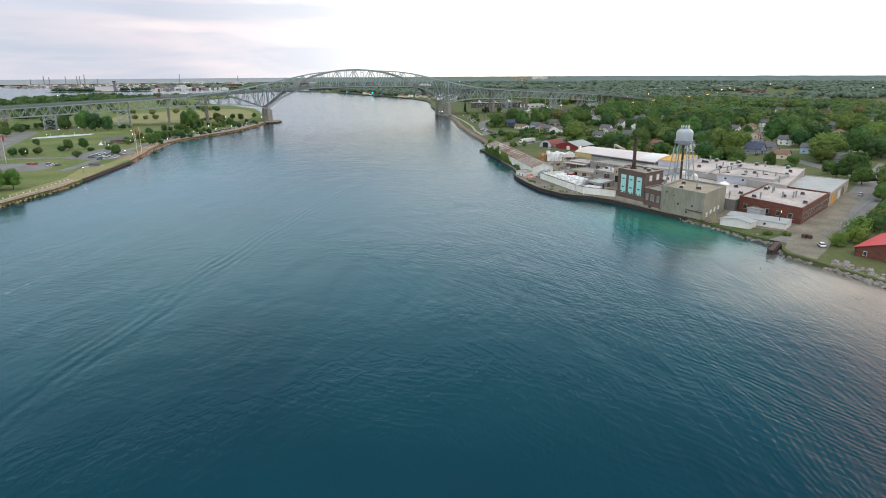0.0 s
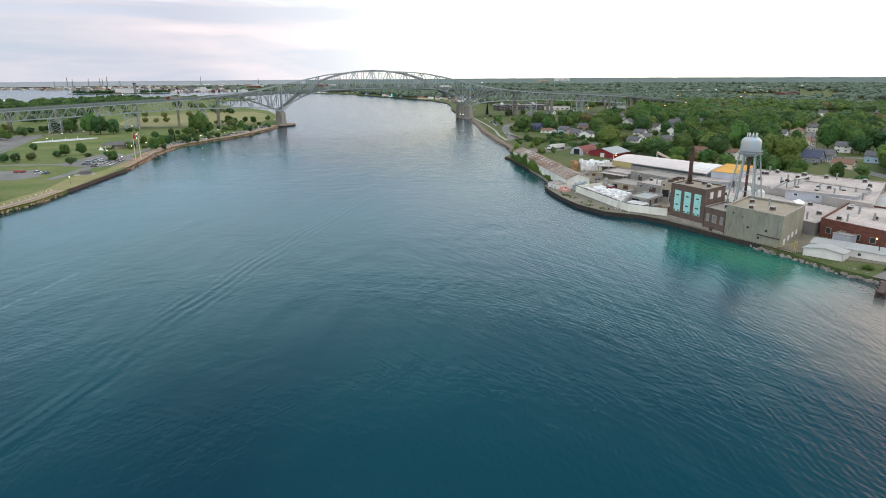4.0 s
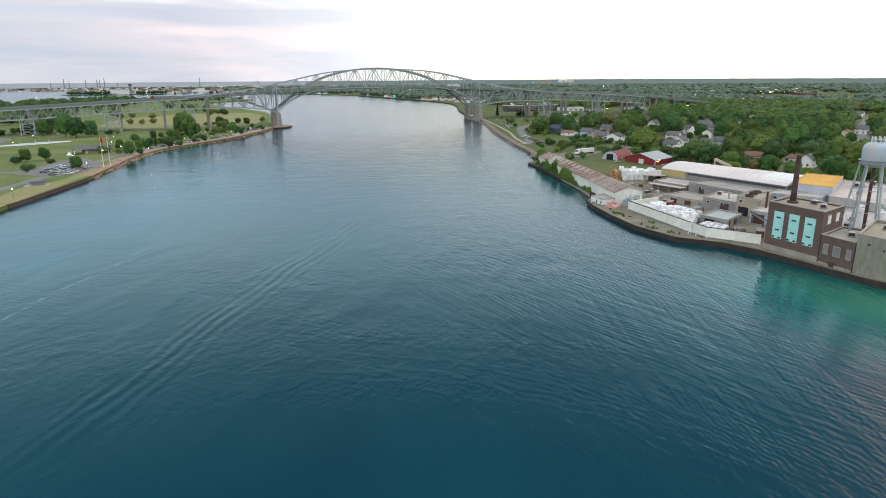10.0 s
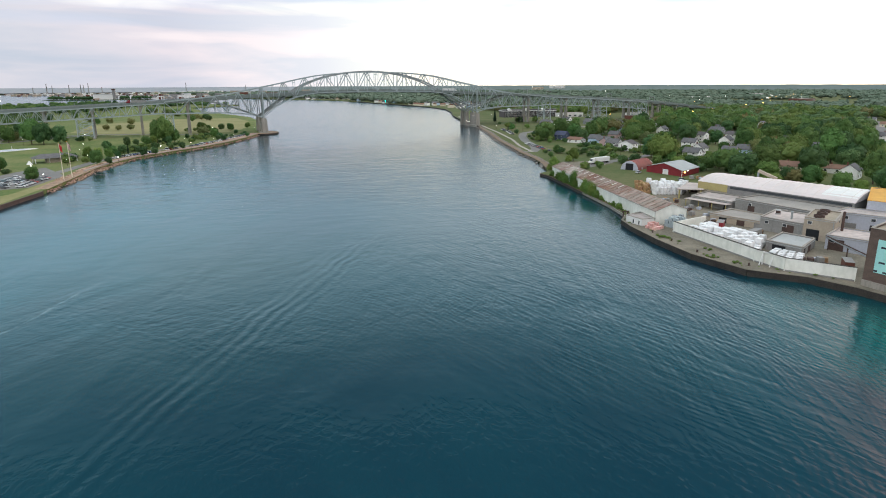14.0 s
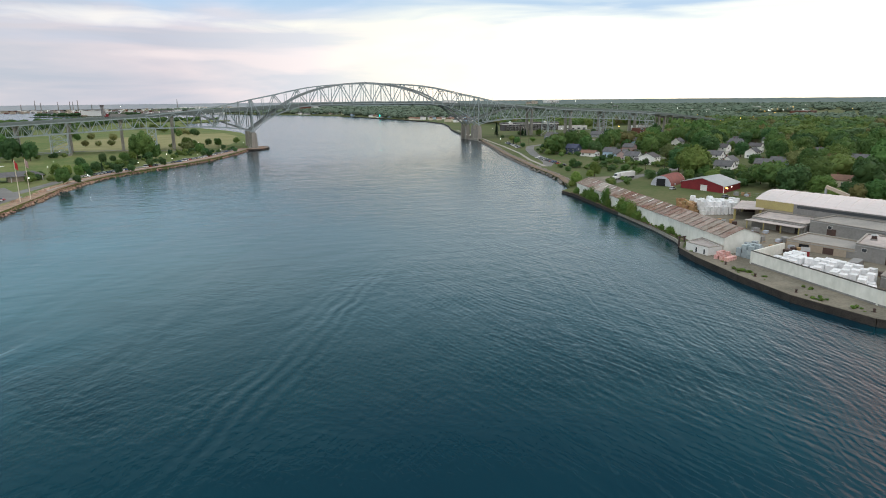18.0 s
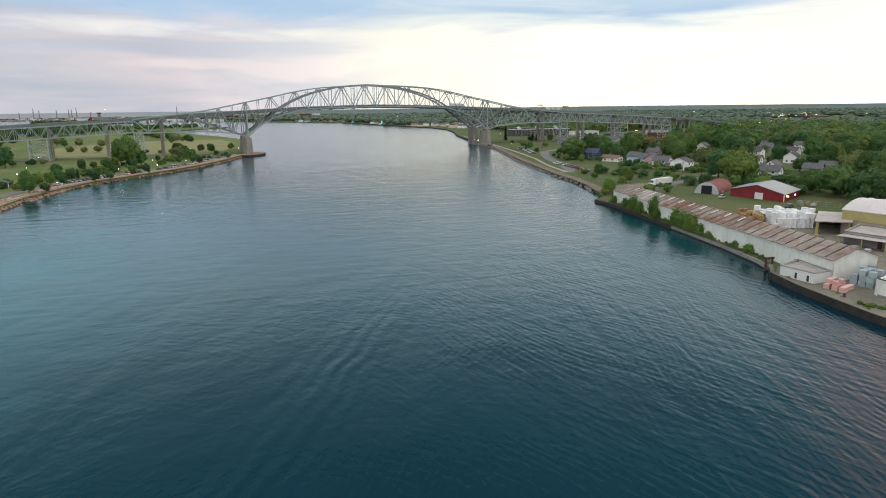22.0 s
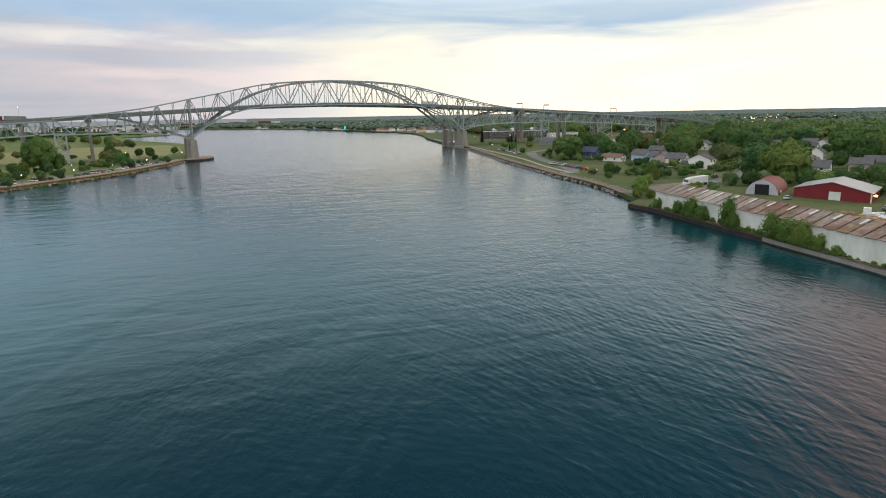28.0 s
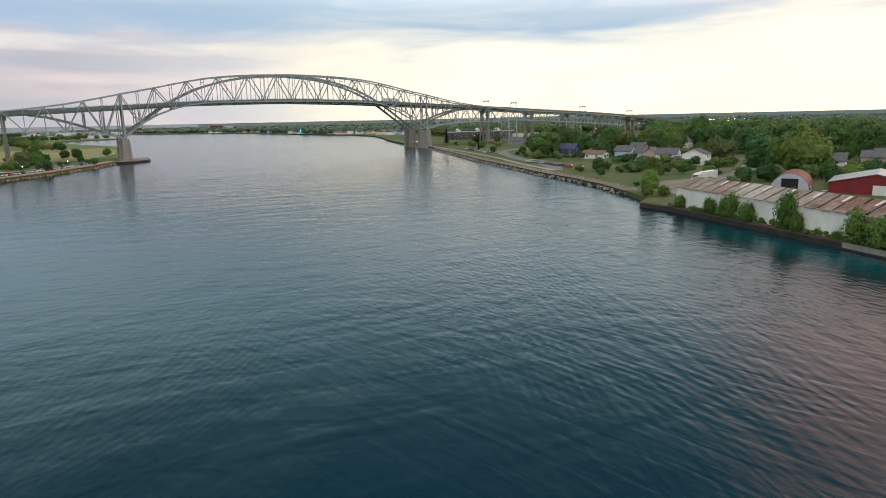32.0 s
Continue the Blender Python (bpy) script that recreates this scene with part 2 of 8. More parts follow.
def water_mat():
    m = bpy.data.materials.new("river_water")
    m.use_nodes = True
    nt = m.node_tree
    N, L = nt.nodes.new, nt.links.new
    p = nt.nodes["Principled BSDF"]
    p.inputs["Roughness"].default_value, p.inputs["IOR"].default_value = 0.16, 1.33
    geo = N("ShaderNodeNewGeometry")
    pos = geo.outputs["Position"]

    def noise_at(scale, detail, stretch, turn=0.0, warp=0.0):
        """Noise whose long axis runs turn degrees from +x where stretch is small in x."""
        rot, mp, nz = N("ShaderNodeVectorRotate"), N("ShaderNodeMapping"), N("ShaderNodeTexNoise")
        rot.rotation_type = "Z_AXIS"
        rot.inputs["Angle"].default_value = radians(-turn)
        mp.inputs["Scale"].default_value = stretch
        nz.inputs["Scale"].default_value, nz.inputs["Detail"].default_value = scale, detail
        nz.inputs["Distortion"].default_value = warp
        L(pos, rot.inputs[0]); L(rot.outputs[0], mp.inputs[0]); L(mp.outputs[0], nz.inputs["Vector"])
        return nz.outputs["Fac"]

    def math_of(op, x, y=None):
        k = N("ShaderNodeMath"); k.operation = op
        for i, q in enumerate((x, y)):
            if q is None:
                continue
            if isinstance(q, (int, float)):
                k.inputs[i].default_value = q
            else:
                L(q, k.inputs[i])
        return k.outputs[0]

    def line_frame(x, y, turn):
        """Way along and across a line through (x, y)."""
        sub, rot, sp = N("ShaderNodeVectorMath"), N("ShaderNodeVectorRotate"), N("ShaderNodeSeparateXYZ")
        sub.operation, rot.rotation_type = "SUBTRACT", "Z_AXIS"
        sub.inputs[1].default_value = (x, y, 0)
        rot.inputs["Angle"].default_value = radians(-turn)
        L(pos, sub.inputs[0]); L(sub.outputs[0], rot.inputs[0]); L(rot.outputs[0], sp.inputs[0])
        return sp.outputs["X"], sp.outputs["Y"]

    def ramp(sock, stops):
        r = N("ShaderNodeValToRGB")
        els = r.color_ramp.elements
        els[0].position, els[0].color = stops[0]
        els[1].position, els[1].color = stops[-1]
        for q, c in stops[1:-1]:
            els.new(q).color = c
        L(sock, r.inputs[0])
        return r.outputs[0]

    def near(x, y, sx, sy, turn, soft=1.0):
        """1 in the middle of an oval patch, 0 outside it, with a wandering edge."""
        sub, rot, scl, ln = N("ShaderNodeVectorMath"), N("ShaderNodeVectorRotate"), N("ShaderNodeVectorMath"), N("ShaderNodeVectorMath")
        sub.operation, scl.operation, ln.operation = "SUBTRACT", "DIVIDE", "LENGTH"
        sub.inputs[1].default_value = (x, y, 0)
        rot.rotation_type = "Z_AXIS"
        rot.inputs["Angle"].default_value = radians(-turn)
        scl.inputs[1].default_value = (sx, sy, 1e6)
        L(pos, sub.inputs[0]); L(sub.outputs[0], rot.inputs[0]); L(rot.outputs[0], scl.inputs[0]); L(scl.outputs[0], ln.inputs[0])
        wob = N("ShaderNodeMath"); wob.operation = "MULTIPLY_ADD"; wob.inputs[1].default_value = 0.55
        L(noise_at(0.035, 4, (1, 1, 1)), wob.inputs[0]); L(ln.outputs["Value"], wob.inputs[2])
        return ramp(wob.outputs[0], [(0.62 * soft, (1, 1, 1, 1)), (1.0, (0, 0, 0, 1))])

    body = ramp(noise_at(0.02, 5, (1, 0.45, 1), 12, 0.6), [(0.35, (0.001, 0.024, 0.041, 1)), (0.68, (0.002, 0.036, 0.053, 1))])

    def layer(base, mask, color):
        mx = N("ShaderNodeMixRGB")
        mx.inputs[2].default_value = (*color, 1)
        L(mask, mx.inputs[0]); L(base, mx.inputs[1])
        return mx.outputs[0]

    body = layer(body, near(164, -646, 50, 92, 10, 0.6), (0.010, 0.115, 0.112))
    body = layer(body, near(174, -652, 28, 62, 10, 0.6), (0.032, 0.17, 0.112))
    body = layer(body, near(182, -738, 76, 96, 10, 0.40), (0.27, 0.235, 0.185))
    body = layer(body, near(164, -450, 14, 80, -5, 0.6), (0.004, 0.105, 0.115))
    body = layer(body, near(-40, -420, 100, 330, -12, 0.5), (0.010, 0.112, 0.150))
    body = layer(body, near(-75, -230, 26, 120, -14), (0.02, 0.10, 0.12))
    # body colour is multiplied darker upstream
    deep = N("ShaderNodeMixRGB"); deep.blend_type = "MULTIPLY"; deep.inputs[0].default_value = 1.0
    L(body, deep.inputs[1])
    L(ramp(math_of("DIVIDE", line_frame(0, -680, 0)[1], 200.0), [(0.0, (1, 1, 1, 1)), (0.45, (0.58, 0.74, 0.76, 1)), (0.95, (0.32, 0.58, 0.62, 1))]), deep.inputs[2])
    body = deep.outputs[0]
    # drifting foam line
    u, v = line_frame(-48, -620, 72)
    v = math_of("ADD", v, math_of("MULTIPLY", math_of("SUBTRACT", noise_at(0.05, 3, (1, 1, 1)), 0.5), 5.0))
    foam = math_of("MULTIPLY", ramp(math_of("ABSOLUTE", v), [(0.0, (1, 1, 1, 1)), (1.7, (0, 0, 0, 1))]), ramp(noise_at(0.35, 4, (1, 1, 1)), [(0.34, (0, 0, 0, 1)), (0.75, (0.26, 0.26, 0.26, 1))]))
    foam = math_of("MULTIPLY", foam, ramp(math_of("DIVIDE", math_of("ABSOLUTE", u), 100.0), [(0.6, (1, 1, 1, 1)), (1.0, (0, 0, 0, 1))]))
    fl = N("ShaderNodeMixRGB")
    fl.inputs[2].default_value = (0.42, 0.48, 0.50, 1)
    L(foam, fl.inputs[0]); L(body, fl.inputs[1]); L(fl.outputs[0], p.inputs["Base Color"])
    # swell, chop and ripple; long crests lie along the stream and are strongest by the town bank
    town_side = ramp(math_of("DIVIDE", line_frame(20, -560, 90)[1], -150.0), [(0.0, (0.12, 0.12, 0.12, 1)), (0.60, (1.15, 1.15, 1.15, 1))])
    chop = ramp(math_of("DIVIDE", line_frame(0, -560, 0)[1], 260.0), [(0.0, (0, 0, 0, 1)), (1.0, (1, 1, 1, 1))])
    gusts = ramp(noise_at(0.013, 3, (1, 0.6, 1), 60, 0.8), [(0.40, (0.16, 0.16, 0.16, 1)), (0.70, (1, 1, 1, 1))])
    total = None
    for scale, stretch, turn, weight, mask in ((0.06, (0.4, 1.0, 1), 70, 0.45, None), (0.34, (0.13, 1.0, 1), 77, 0.20, town_side), (0.48, (0.16, 1.0, 1), 112, 0.14, town_side), (0.45, (0.35, 1, 1), 40, 0.15, gusts), (0.33, (0.4, 1, 1), 150, 0.12, gusts), (0.16, (0.22, 1.0, 1), 8, 0.55, chop), (0.24, (0.3, 1.0, 1), 160, 0.30, chop), (1.5, (0.5, 1, 1), 95, 0.10, gusts), (3.4, (0.6, 1, 1), 75, 0.03, gusts)):
        k = math_of("MULTIPLY", noise_at(scale, 2.0, stretch, turn, 0.5), weight)
        if mask is not None:
            k = math_of("MULTIPLY", k, mask)
        total = k if total is None else math_of("ADD", total, k)
    # regular wave trains that cross one another
    for way, length, height, mask in ((76, 1.4, 0.012, town_side), (112, 1.7, 0.011, town_side), (140, 2.2, 0.010, gusts), (60, 1.2, 0.008, town_side)):
        v = line_frame(0, -600, way)[1]
        v = math_of("ADD", v, math_of("MULTIPLY", noise_at(0.018, 2.0, (1, 1, 1), way), 26.0))
        k = math_of("MULTIPLY", math_of("SINE", math_of("MULTIPLY", v, 2 * math.pi / length)), height)
        k = math_of("MULTIPLY", k, ramp(noise_at(0.05, 3, (0.5, 1, 1), way), [(0.38, (0.1, 0.1, 0.1, 1)), (0.62, (1, 1, 1, 1))]))
        total = math_of("ADD", total, math_of("MULTIPLY", k, mask))
    # old wake in the stream
    u, v = line_frame(8, -638, 69)
    bow = math_of("MULTIPLY", math_of("SUBTRACT", 1.0, math_of("POWER", math_of("DIVIDE", math_of("ABSOLUTE", u), 135.0), 2.0)), 5.5)
    v = math_of("ADD", math_of("SUBTRACT", v, bow), math_of("MULTIPLY", math_of("SUBTRACT", noise_at(0.04, 2, (1, 1, 1)), 0.5), 6.0))
    crest = math_of("MULTIPLY", math_of("SINE", math_of("MULTIPLY", v, 1.9)), ramp(math_of("DIVIDE", math_of("ABSOLUTE", v), 10.0), [(0.0, (1, 1, 1, 1)), (1.0, (0, 0, 0, 1))]))
    crest = math_of("MULTIPLY", crest, ramp(math_of("DIVIDE", math_of("ABSOLUTE", u), 170.0), [(0.7, (1, 1, 1, 1)), (1.0, (0, 0, 0, 1))]))
    total = math_of("ADD", total, math_of("MULTIPLY", math_of("MULTIPLY", crest, 0.052), ramp(noise_at(0.03, 3, (1, 1, 1)), [(0.36, (0.2, 0.2, 0.2, 1)), (0.60, (1, 1, 1, 1))])))
    bp = N("ShaderNodeBump")
    bp.inputs["Distance"].default_value = 1.0
    bp.inputs["Strength"].default_value = 0.66
    L(total, bp.inputs["Height"]); L(bp.outputs[0], p.inputs["Normal"])
    return m


WATER = water_mat()
GRASS = mat("grass", (0.090, 0.135, 0.040), (0.175, 0.182, 0.075), scale=0.03, rough=0.95, fine=14, spec=0.1)
TOWN_GRASS = mat("town_grass", (0.070, 0.100, 0.034), (0.125, 0.126, 0.058), scale=0.03, rough=0.95, fine=14, spec=0.1)
DRY_GRASS = mat("dry_grass", (0.20, 0.20, 0.085), (0.27, 0.245, 0.125), scale=0.03, rough=0.95, fine=16, spec=0.1)
FAR_LAND = mat("far_land", (0.055, 0.085, 0.040), (0.10, 0.11, 0.06), scale=0.012, rough=0.95, fine=10, spec=0.1)
EARTH = mat("bank_earth", (0.22, 0.15, 0.10), (0.13, 0.10, 0.07), scale=0.3, rough=0.95, bump=0.15)
ASPHALT = mat("asphalt", (0.13, 0.125, 0.12), (0.20, 0.19, 0.18), scale=0.08, rough=0.9, fine=20)
CONCRETE = mat("concrete", (0.36, 0.33, 0.29), (0.25, 0.23, 0.20), scale=0.25, rough=0.9, bump=0.03, stretch=(1, 1, 0.25))
PIER_CONC = mat("pier_concrete", (0.34, 0.32, 0.28), (0.24, 0.225, 0.20), scale=0.2, rough=0.9, bump=0.03, stretch=(1, 1, 0.2))
DARK_CONC = mat("wet_dark_concrete", (0.020, 0.018, 0.016), (0.052, 0.043, 0.036), scale=0.4, rough=0.8, bump=0.05)
QUAY_TOP = mat("worn_quay_top", (0.235, 0.205, 0.155), (0.13, 0.117, 0.088), scale=0.12, rough=0.95, fine=12)
RIPRAP = mat("riprap_stone", (0.36, 0.33, 0.30), (0.22, 0.20, 0.18), scale=0.8, rough=0.9, bump=0.06, vary=0.25)
BROWN_STONE = mat("brown_bank_stone", (0.43, 0.29, 0.205), (0.26, 0.175, 0.13), scale=0.35, rough=0.95, bump=0.12, vary=0.2)
STEEL = mat("grey_bridge_paint", (0.36, 0.41, 0.42), (0.28, 0.33, 0.34), scale=0.3, rough=0.55, spec=0.4)
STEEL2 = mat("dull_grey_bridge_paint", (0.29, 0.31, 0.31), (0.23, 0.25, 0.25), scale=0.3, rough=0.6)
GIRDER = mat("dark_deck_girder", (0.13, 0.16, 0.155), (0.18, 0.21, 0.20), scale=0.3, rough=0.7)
RAIL = mat("railing_paint", (0.30, 0.34, 0.33), scale=1, rough=0.6)
BRICK = mat("dark_red_brick", (0.17, 0.065, 0.045), (0.10, 0.045, 0.035), scale=0.4, rough=0.9, fine=9, stretch=(1, 1, 3))
BROWN_BRICK = mat("brown_brick", (0.15, 0.105, 0.085), (0.10, 0.072, 0.06), scale=0.35, rough=0.9, fine=9, stretch=(1, 1, 2))
BEIGE = mat("stained_beige_concrete", (0.31, 0.305, 0.24), (0.20, 0.197, 0.155), scale=0.16, rough=0.9, fine=7, stretch=(1, 1, 0.3))
WHITE_WALL = mat("weathered_white_paint", (0.80, 0.80, 0.74), (0.62, 0.63, 0.57), scale=0.14, rough=0.85, fine=6, stretch=(1, 1, 0.55))
YELLOW_WALL = mat("yellow_steel_cladding", (0.42, 0.36, 0.15), (0.34, 0.29, 0.13), scale=0.2, rough=0.7)
GREY_WALL = mat("grey_cladding", (0.27, 0.265, 0.255), (0.19, 0.185, 0.18), scale=0.15, rough=0.8, fine=10)
PALE_WALL = mat("pale_grey_pink_cladding", (0.42, 0.395, 0.375), (0.32, 0.30, 0.285), scale=0.15, rough=0.8, fine=10, stretch=(1, 1, 0.4))
LAV_WALL = mat("pale_blue_cladding", (0.46, 0.48, 0.55), (0.38, 0.40, 0.46), scale=0.2, rough=0.7)
TAN_WALL = mat("tan_cladding", (0.42, 0.36, 0.28), (0.34, 0.29, 0.23), scale=0.2, rough=0.8)
WHITE_ROOF = mat("white_membrane_roof", (0.53, 0.46, 0.43), (0.32, 0.28, 0.26), scale=0.07, rough=0.8, fine=9)
PINK_ROOF = mat("pale_metal_roof", (0.66, 0.58, 0.56), (0.58, 0.52, 0.50), scale=0.08, rough=0.55, fine=9)
GREY_ROOF = mat("grey_gravel_roof", (0.24, 0.225, 0.21), (0.32, 0.30, 0.27), scale=0.15, rough=0.95, fine=9)
TAN_ROOF = mat("tan_gravel_roof", (0.34, 0.30, 0.23), (0.26, 0.22, 0.17), scale=0.15, rough=0.95, fine=9)
ORANGE_ROOF = mat("ochre_roof", (0.62, 0.34, 0.055), (0.50, 0.27, 0.05), scale=0.1, rough=0.8)
RUST_ROOF = mat("rusted_sheet_roof", (0.37, 0.325, 0.285), (0.19, 0.10, 0.07), scale=0.055, rough=0.85, fine=11, vary=0.16, spec=0.2)
SKYLIGHT = mat("pale_plastic_sheet", (0.75, 0.73, 0.68), scale=0.6, rough=0.5)
RED_WALL = mat("barn_red_cladding", (0.22, 0.020, 0.027), (0.155, 0.015, 0.020), scale=0.25, rough=0.7)
RED_ROOF = mat("bright_red_roof", (0.55, 0.055, 0.06), (0.46, 0.045, 0.05), scale=0.3, rough=0.6)
METAL_ROOF = mat("grey_sheet_roof", (0.37, 0.375, 0.37), (0.29, 0.295, 0.29), scale=0.2, rough=0.45)
GLASS = mat("window_glass", (0.05, 0.06, 0.07), scale=1, rough=0.15, spec=0.7)
TEAL_PANEL = mat("turquoise_panel", (0.42, 0.76, 0.72), (0.36, 0.66, 0.63), scale=0.3, rough=0.6)
WHITE = mat("white_paint", (0.74, 0.74, 0.72), (0.64, 0.64, 0.62), scale=0.4, rough=0.6)
TANK = mat("silver_blue_tank_paint", (0.34, 0.44, 0.53), (0.46, 0.42, 0.40), scale=0.25, rough=0.4, stretch=(1, 1, 0.2))
RUST = mat("dark_rusty_steel", (0.055, 0.038, 0.034), (0.09, 0.055, 0.045), scale=0.5, rough=0.8)
PLASTIC_BALE = mat("white_wrapped_bale", (0.76, 0.76, 0.76), (0.60, 0.60, 0.61), scale=0.9, rough=0.45, bump=0.06, vary=0.12)
GREY_BALE = mat("grey_wrapped_bale", (0.34, 0.40, 0.42), (0.24, 0.28, 0.30), scale=0.9, rough=0.5, bump=0.06, vary=0.15)
RED_BAG = mat("faded_red_sack", (0.52, 0.23, 0.20), (0.66, 0.50, 0.46), scale=0.9, rough=0.7, bump=0.05, vary=0.15)
BOX_CARD = mat("brown_carton", (0.36, 0.22, 0.11), (0.28, 0.17, 0.09), scale=0.9, rough=0.85, vary=0.2)
BARK = mat("bark", (0.085, 0.062, 0.045), (0.05, 0.038, 0.03), scale=1.2, rough=0.95, bump=0.05)
LEAF = leaf_mat("maple_leaves", (0.067, 0.133, 0.036), (0.128, 0.204, 0.059))
LEAF_MID = leaf_mat("oak_leaves", (0.098, 0.158, 0.037), (0.171, 0.233, 0.064))
LEAF_LIGHT = leaf_mat("willow_leaves", (0.113, 0.195, 0.041), (0.189, 0.265, 0.067))
LEAF_DARK = leaf_mat("dark_leaves", (0.055, 0.114, 0.043), (0.105, 0.173, 0.064))
LEAF_BROWN = leaf_mat("bronze_leaves", (0.138, 0.159, 0.060), (0.196, 0.212, 0.083))
CANOPY_A = leaf_mat("canopy_green", (0.064, 0.130, 0.037), (0.137, 0.204, 0.061), 0.0, 0.05)
CANOPY_C = leaf_mat("canopy_yellow_green", (0.094, 0.149, 0.038), (0.169, 0.221, 0.063), 0.0, 0.05)
CANOPY_D = leaf_mat("canopy_bronze", (0.110, 0.115, 0.044), (0.178, 0.164, 0.066), 0.0, 0.05)
CANOPY_B = leaf_mat("canopy_deep_green", (0.037, 0.084, 0.031), (0.079, 0.132, 0.046), 0.0, 0.05)
# canopy green paled to stand for haze over the middle distance
MID_HAZE_LEAF = leaf_mat("mid_canopy_haze_green", (0.078, 0.137, 0.056), (0.140, 0.199, 0.087), 0.0, 0.04)
NEEDLE = leaf_mat("spruce_needles", (0.014, 0.034, 0.016), (0.026, 0.052, 0.024))
# near black for dark doors and for painted shade inside openings
DARK_DOOR_SHADE = mat("dark_door_and_shade", (0.012, 0.014, 0.018), scale=1, rough=0.8)
FADED_RED = mat("faded_red_sheet", (0.23, 0.062, 0.05), (0.15, 0.05, 0.042), scale=0.3, rough=0.75)
TYRE = mat("tyre_rubber", (0.02, 0.02, 0.02), scale=2, rough=0.9)
LAMP_GLOW = mat("lamp_glow", (1.0, 0.96, 0.86), rough=0.5, glow=5.0)
LAMP_AMBER = mat("lamp_amber", (1.0, 0.55, 0.12), rough=0.5, glow=5.0)
LAMP_GREEN = mat("lamp_green", (0.05, 1.0, 0.75), rough=0.5, glow=2.5)
LAMP_RED = mat("lamp_red", (1.0, 0.08, 0.04), rough=0.5, glow=8.0)

# ---- mesh building ----


class Geo:
    """Collects vertices and faces for one mesh."""

    def __init__(self):
        self.v, self.f = [], []

    def add(self, verts, faces):
        n = len(self.v)
        self.v += [tuple(p) for p in verts]
        self.f += [tuple(i + n for i in f) for f in faces]
        return self

    def box(self, x0, y0, z0, x1, y1, z1):
        return self.prism([(x0, y0), (x1, y0), (x1, y1), (x0, y1)], z0, z1)

    def prism(self, fp, z0, z1):
        """A footprint raised from z0 to z1."""
        n = len(fp)
        area = sum(fp[i][0] * fp[(i + 1) % n][1] - fp[(i + 1) % n][0] * fp[i][1] for i in range(n))
        fp = list(fp) if area > 0 else list(fp)[::-1]
        vs = [(x, y, z0) for x, y in fp] + [(x, y, z1) for x, y in fp]
        return self.add(vs, [tuple(range(n))[::-1], tuple(range(n, 2 * n))] + [(i, (i + 1) % n, n + (i + 1) % n, n + i) for i in range(n)])

    def beam(self, a, b, w, h, up=(0, 0, 1)):
        """A bar from a to b, w wide and h deep."""
        a, b = Vector(a), Vector(b)
        d = (b - a).normalized()
        s = d.cross(Vector(up))
        if s.length < 1e-4:
            s = d.cross(Vector((0, 1, 0)))
        s.normalize()
        t = s.cross(d).normalized()
        o = [s * x * w / 2 + t * y * h / 2 for x, y in ((-1, -1), (1, -1), (1, 1), (-1, 1))]
        return self.add([a + q for q in o] + [b + q for q in o], [(3, 2, 1, 0), (4, 5, 6, 7), (0, 1, 5, 4), (1, 2, 6, 5), (2, 3, 7, 6), (3, 0, 4, 7)])

    def lathe(self, prof, n=16, cx=0.0, cy=0.0):
        """A turned body round z from (radius, height) pairs."""
        vs, fs = [], []
        for r, z in prof:
            vs += [(cx + r * math.cos(2 * math.pi * i / n), cy + r * math.sin(2 * math.pi * i / n), z) for i in range(n)]
        for k in range(len(prof) - 1):
            for i in range(n):
                j = (i + 1) % n
                fs.append((k * n + i, k * n + j, (k + 1) * n + j, (k + 1) * n + i))
        fs += [tuple(range(n))[::-1], tuple(range((len(prof) - 1) * n, len(prof) * n))]
        return self.add(vs, fs)

    def tube(self, a, b, r0, r1, n=8):
        a, b = Vector(a), Vector(b)
        d = (b - a).normalized()
        s = d.orthogonal().normalized()
        t = d.cross(s)
        vs = [c + (s * math.cos(2 * math.pi * i / n) + t * math.sin(2 * math.pi * i / n)) * r for c, r in ((a, r0), (b, r1)) for i in range(n)]
        return self.add(vs, [tuple(range(n))[::-1], tuple(range(n, 2 * n))] + [(i, (i + 1) % n, n + (i + 1) % n, n + i) for i in range(n)])


def mesh_of(name, g, material):
    me = bpy.data.meshes.new(name)
    me.from_pydata([tuple(p) for p in g.v], [], g.f)
    me.materials.append(material)
    me.update()
    return me


def part(name, g, material, parent, label="", smooth=False):
    """One mesh under a thing, a part or a piece of the setting. g: a Geo, or a mesh made before."""
    me = mesh_of(name, g, material) if isinstance(g, Geo) else g
    if smooth:
        me.shade_smooth()
    ob = new(name, me)
    ob.parent = parent
    return tagged(ob, label) if label else ob


def thing(name, m, label, category, group="", kind=""):
    ob = new(name)
    ob.empty_display_size = 1.0
    ob.matrix_world = m
    return tagged(ob, label, category, group, kind)


def setting(name, g, material, label, category, smooth=False):
    ob = new(name, mesh_of(name, g, material))
    return tagged(ob, label, category, "", "structure")


def lerp(a, b, t):
    return tuple(p + (q - p) * t for p, q in zip(a, b))


def curve_at(table, s):
    """Smooth value at s from rising (s, value) pairs."""
    if s <= table[0][0]:
        return table[0][1]
    for (a, p), (b, q) in zip(table, table[1:]):
        if s <= b:
            return p + (q - p) * (s - a) / (b - a)
    return table[-1][1]


def along(line, step):
    """Points every step metres on a polyline, with the way it runs."""
    out, left = [], 0.0
    for (x0, y0), (x1, y1) in zip(line, line[1:]):
        d = math.hypot(x1 - x0, y1 - y0)
        s = left
        while s < d:
            out.append((x0 + (x1 - x0) * s / d, y0 + (y1 - y0) * s / d, math.degrees(math.atan2(y1 - y0, x1 - x0))))
            s += step
        left = s - d
    return out


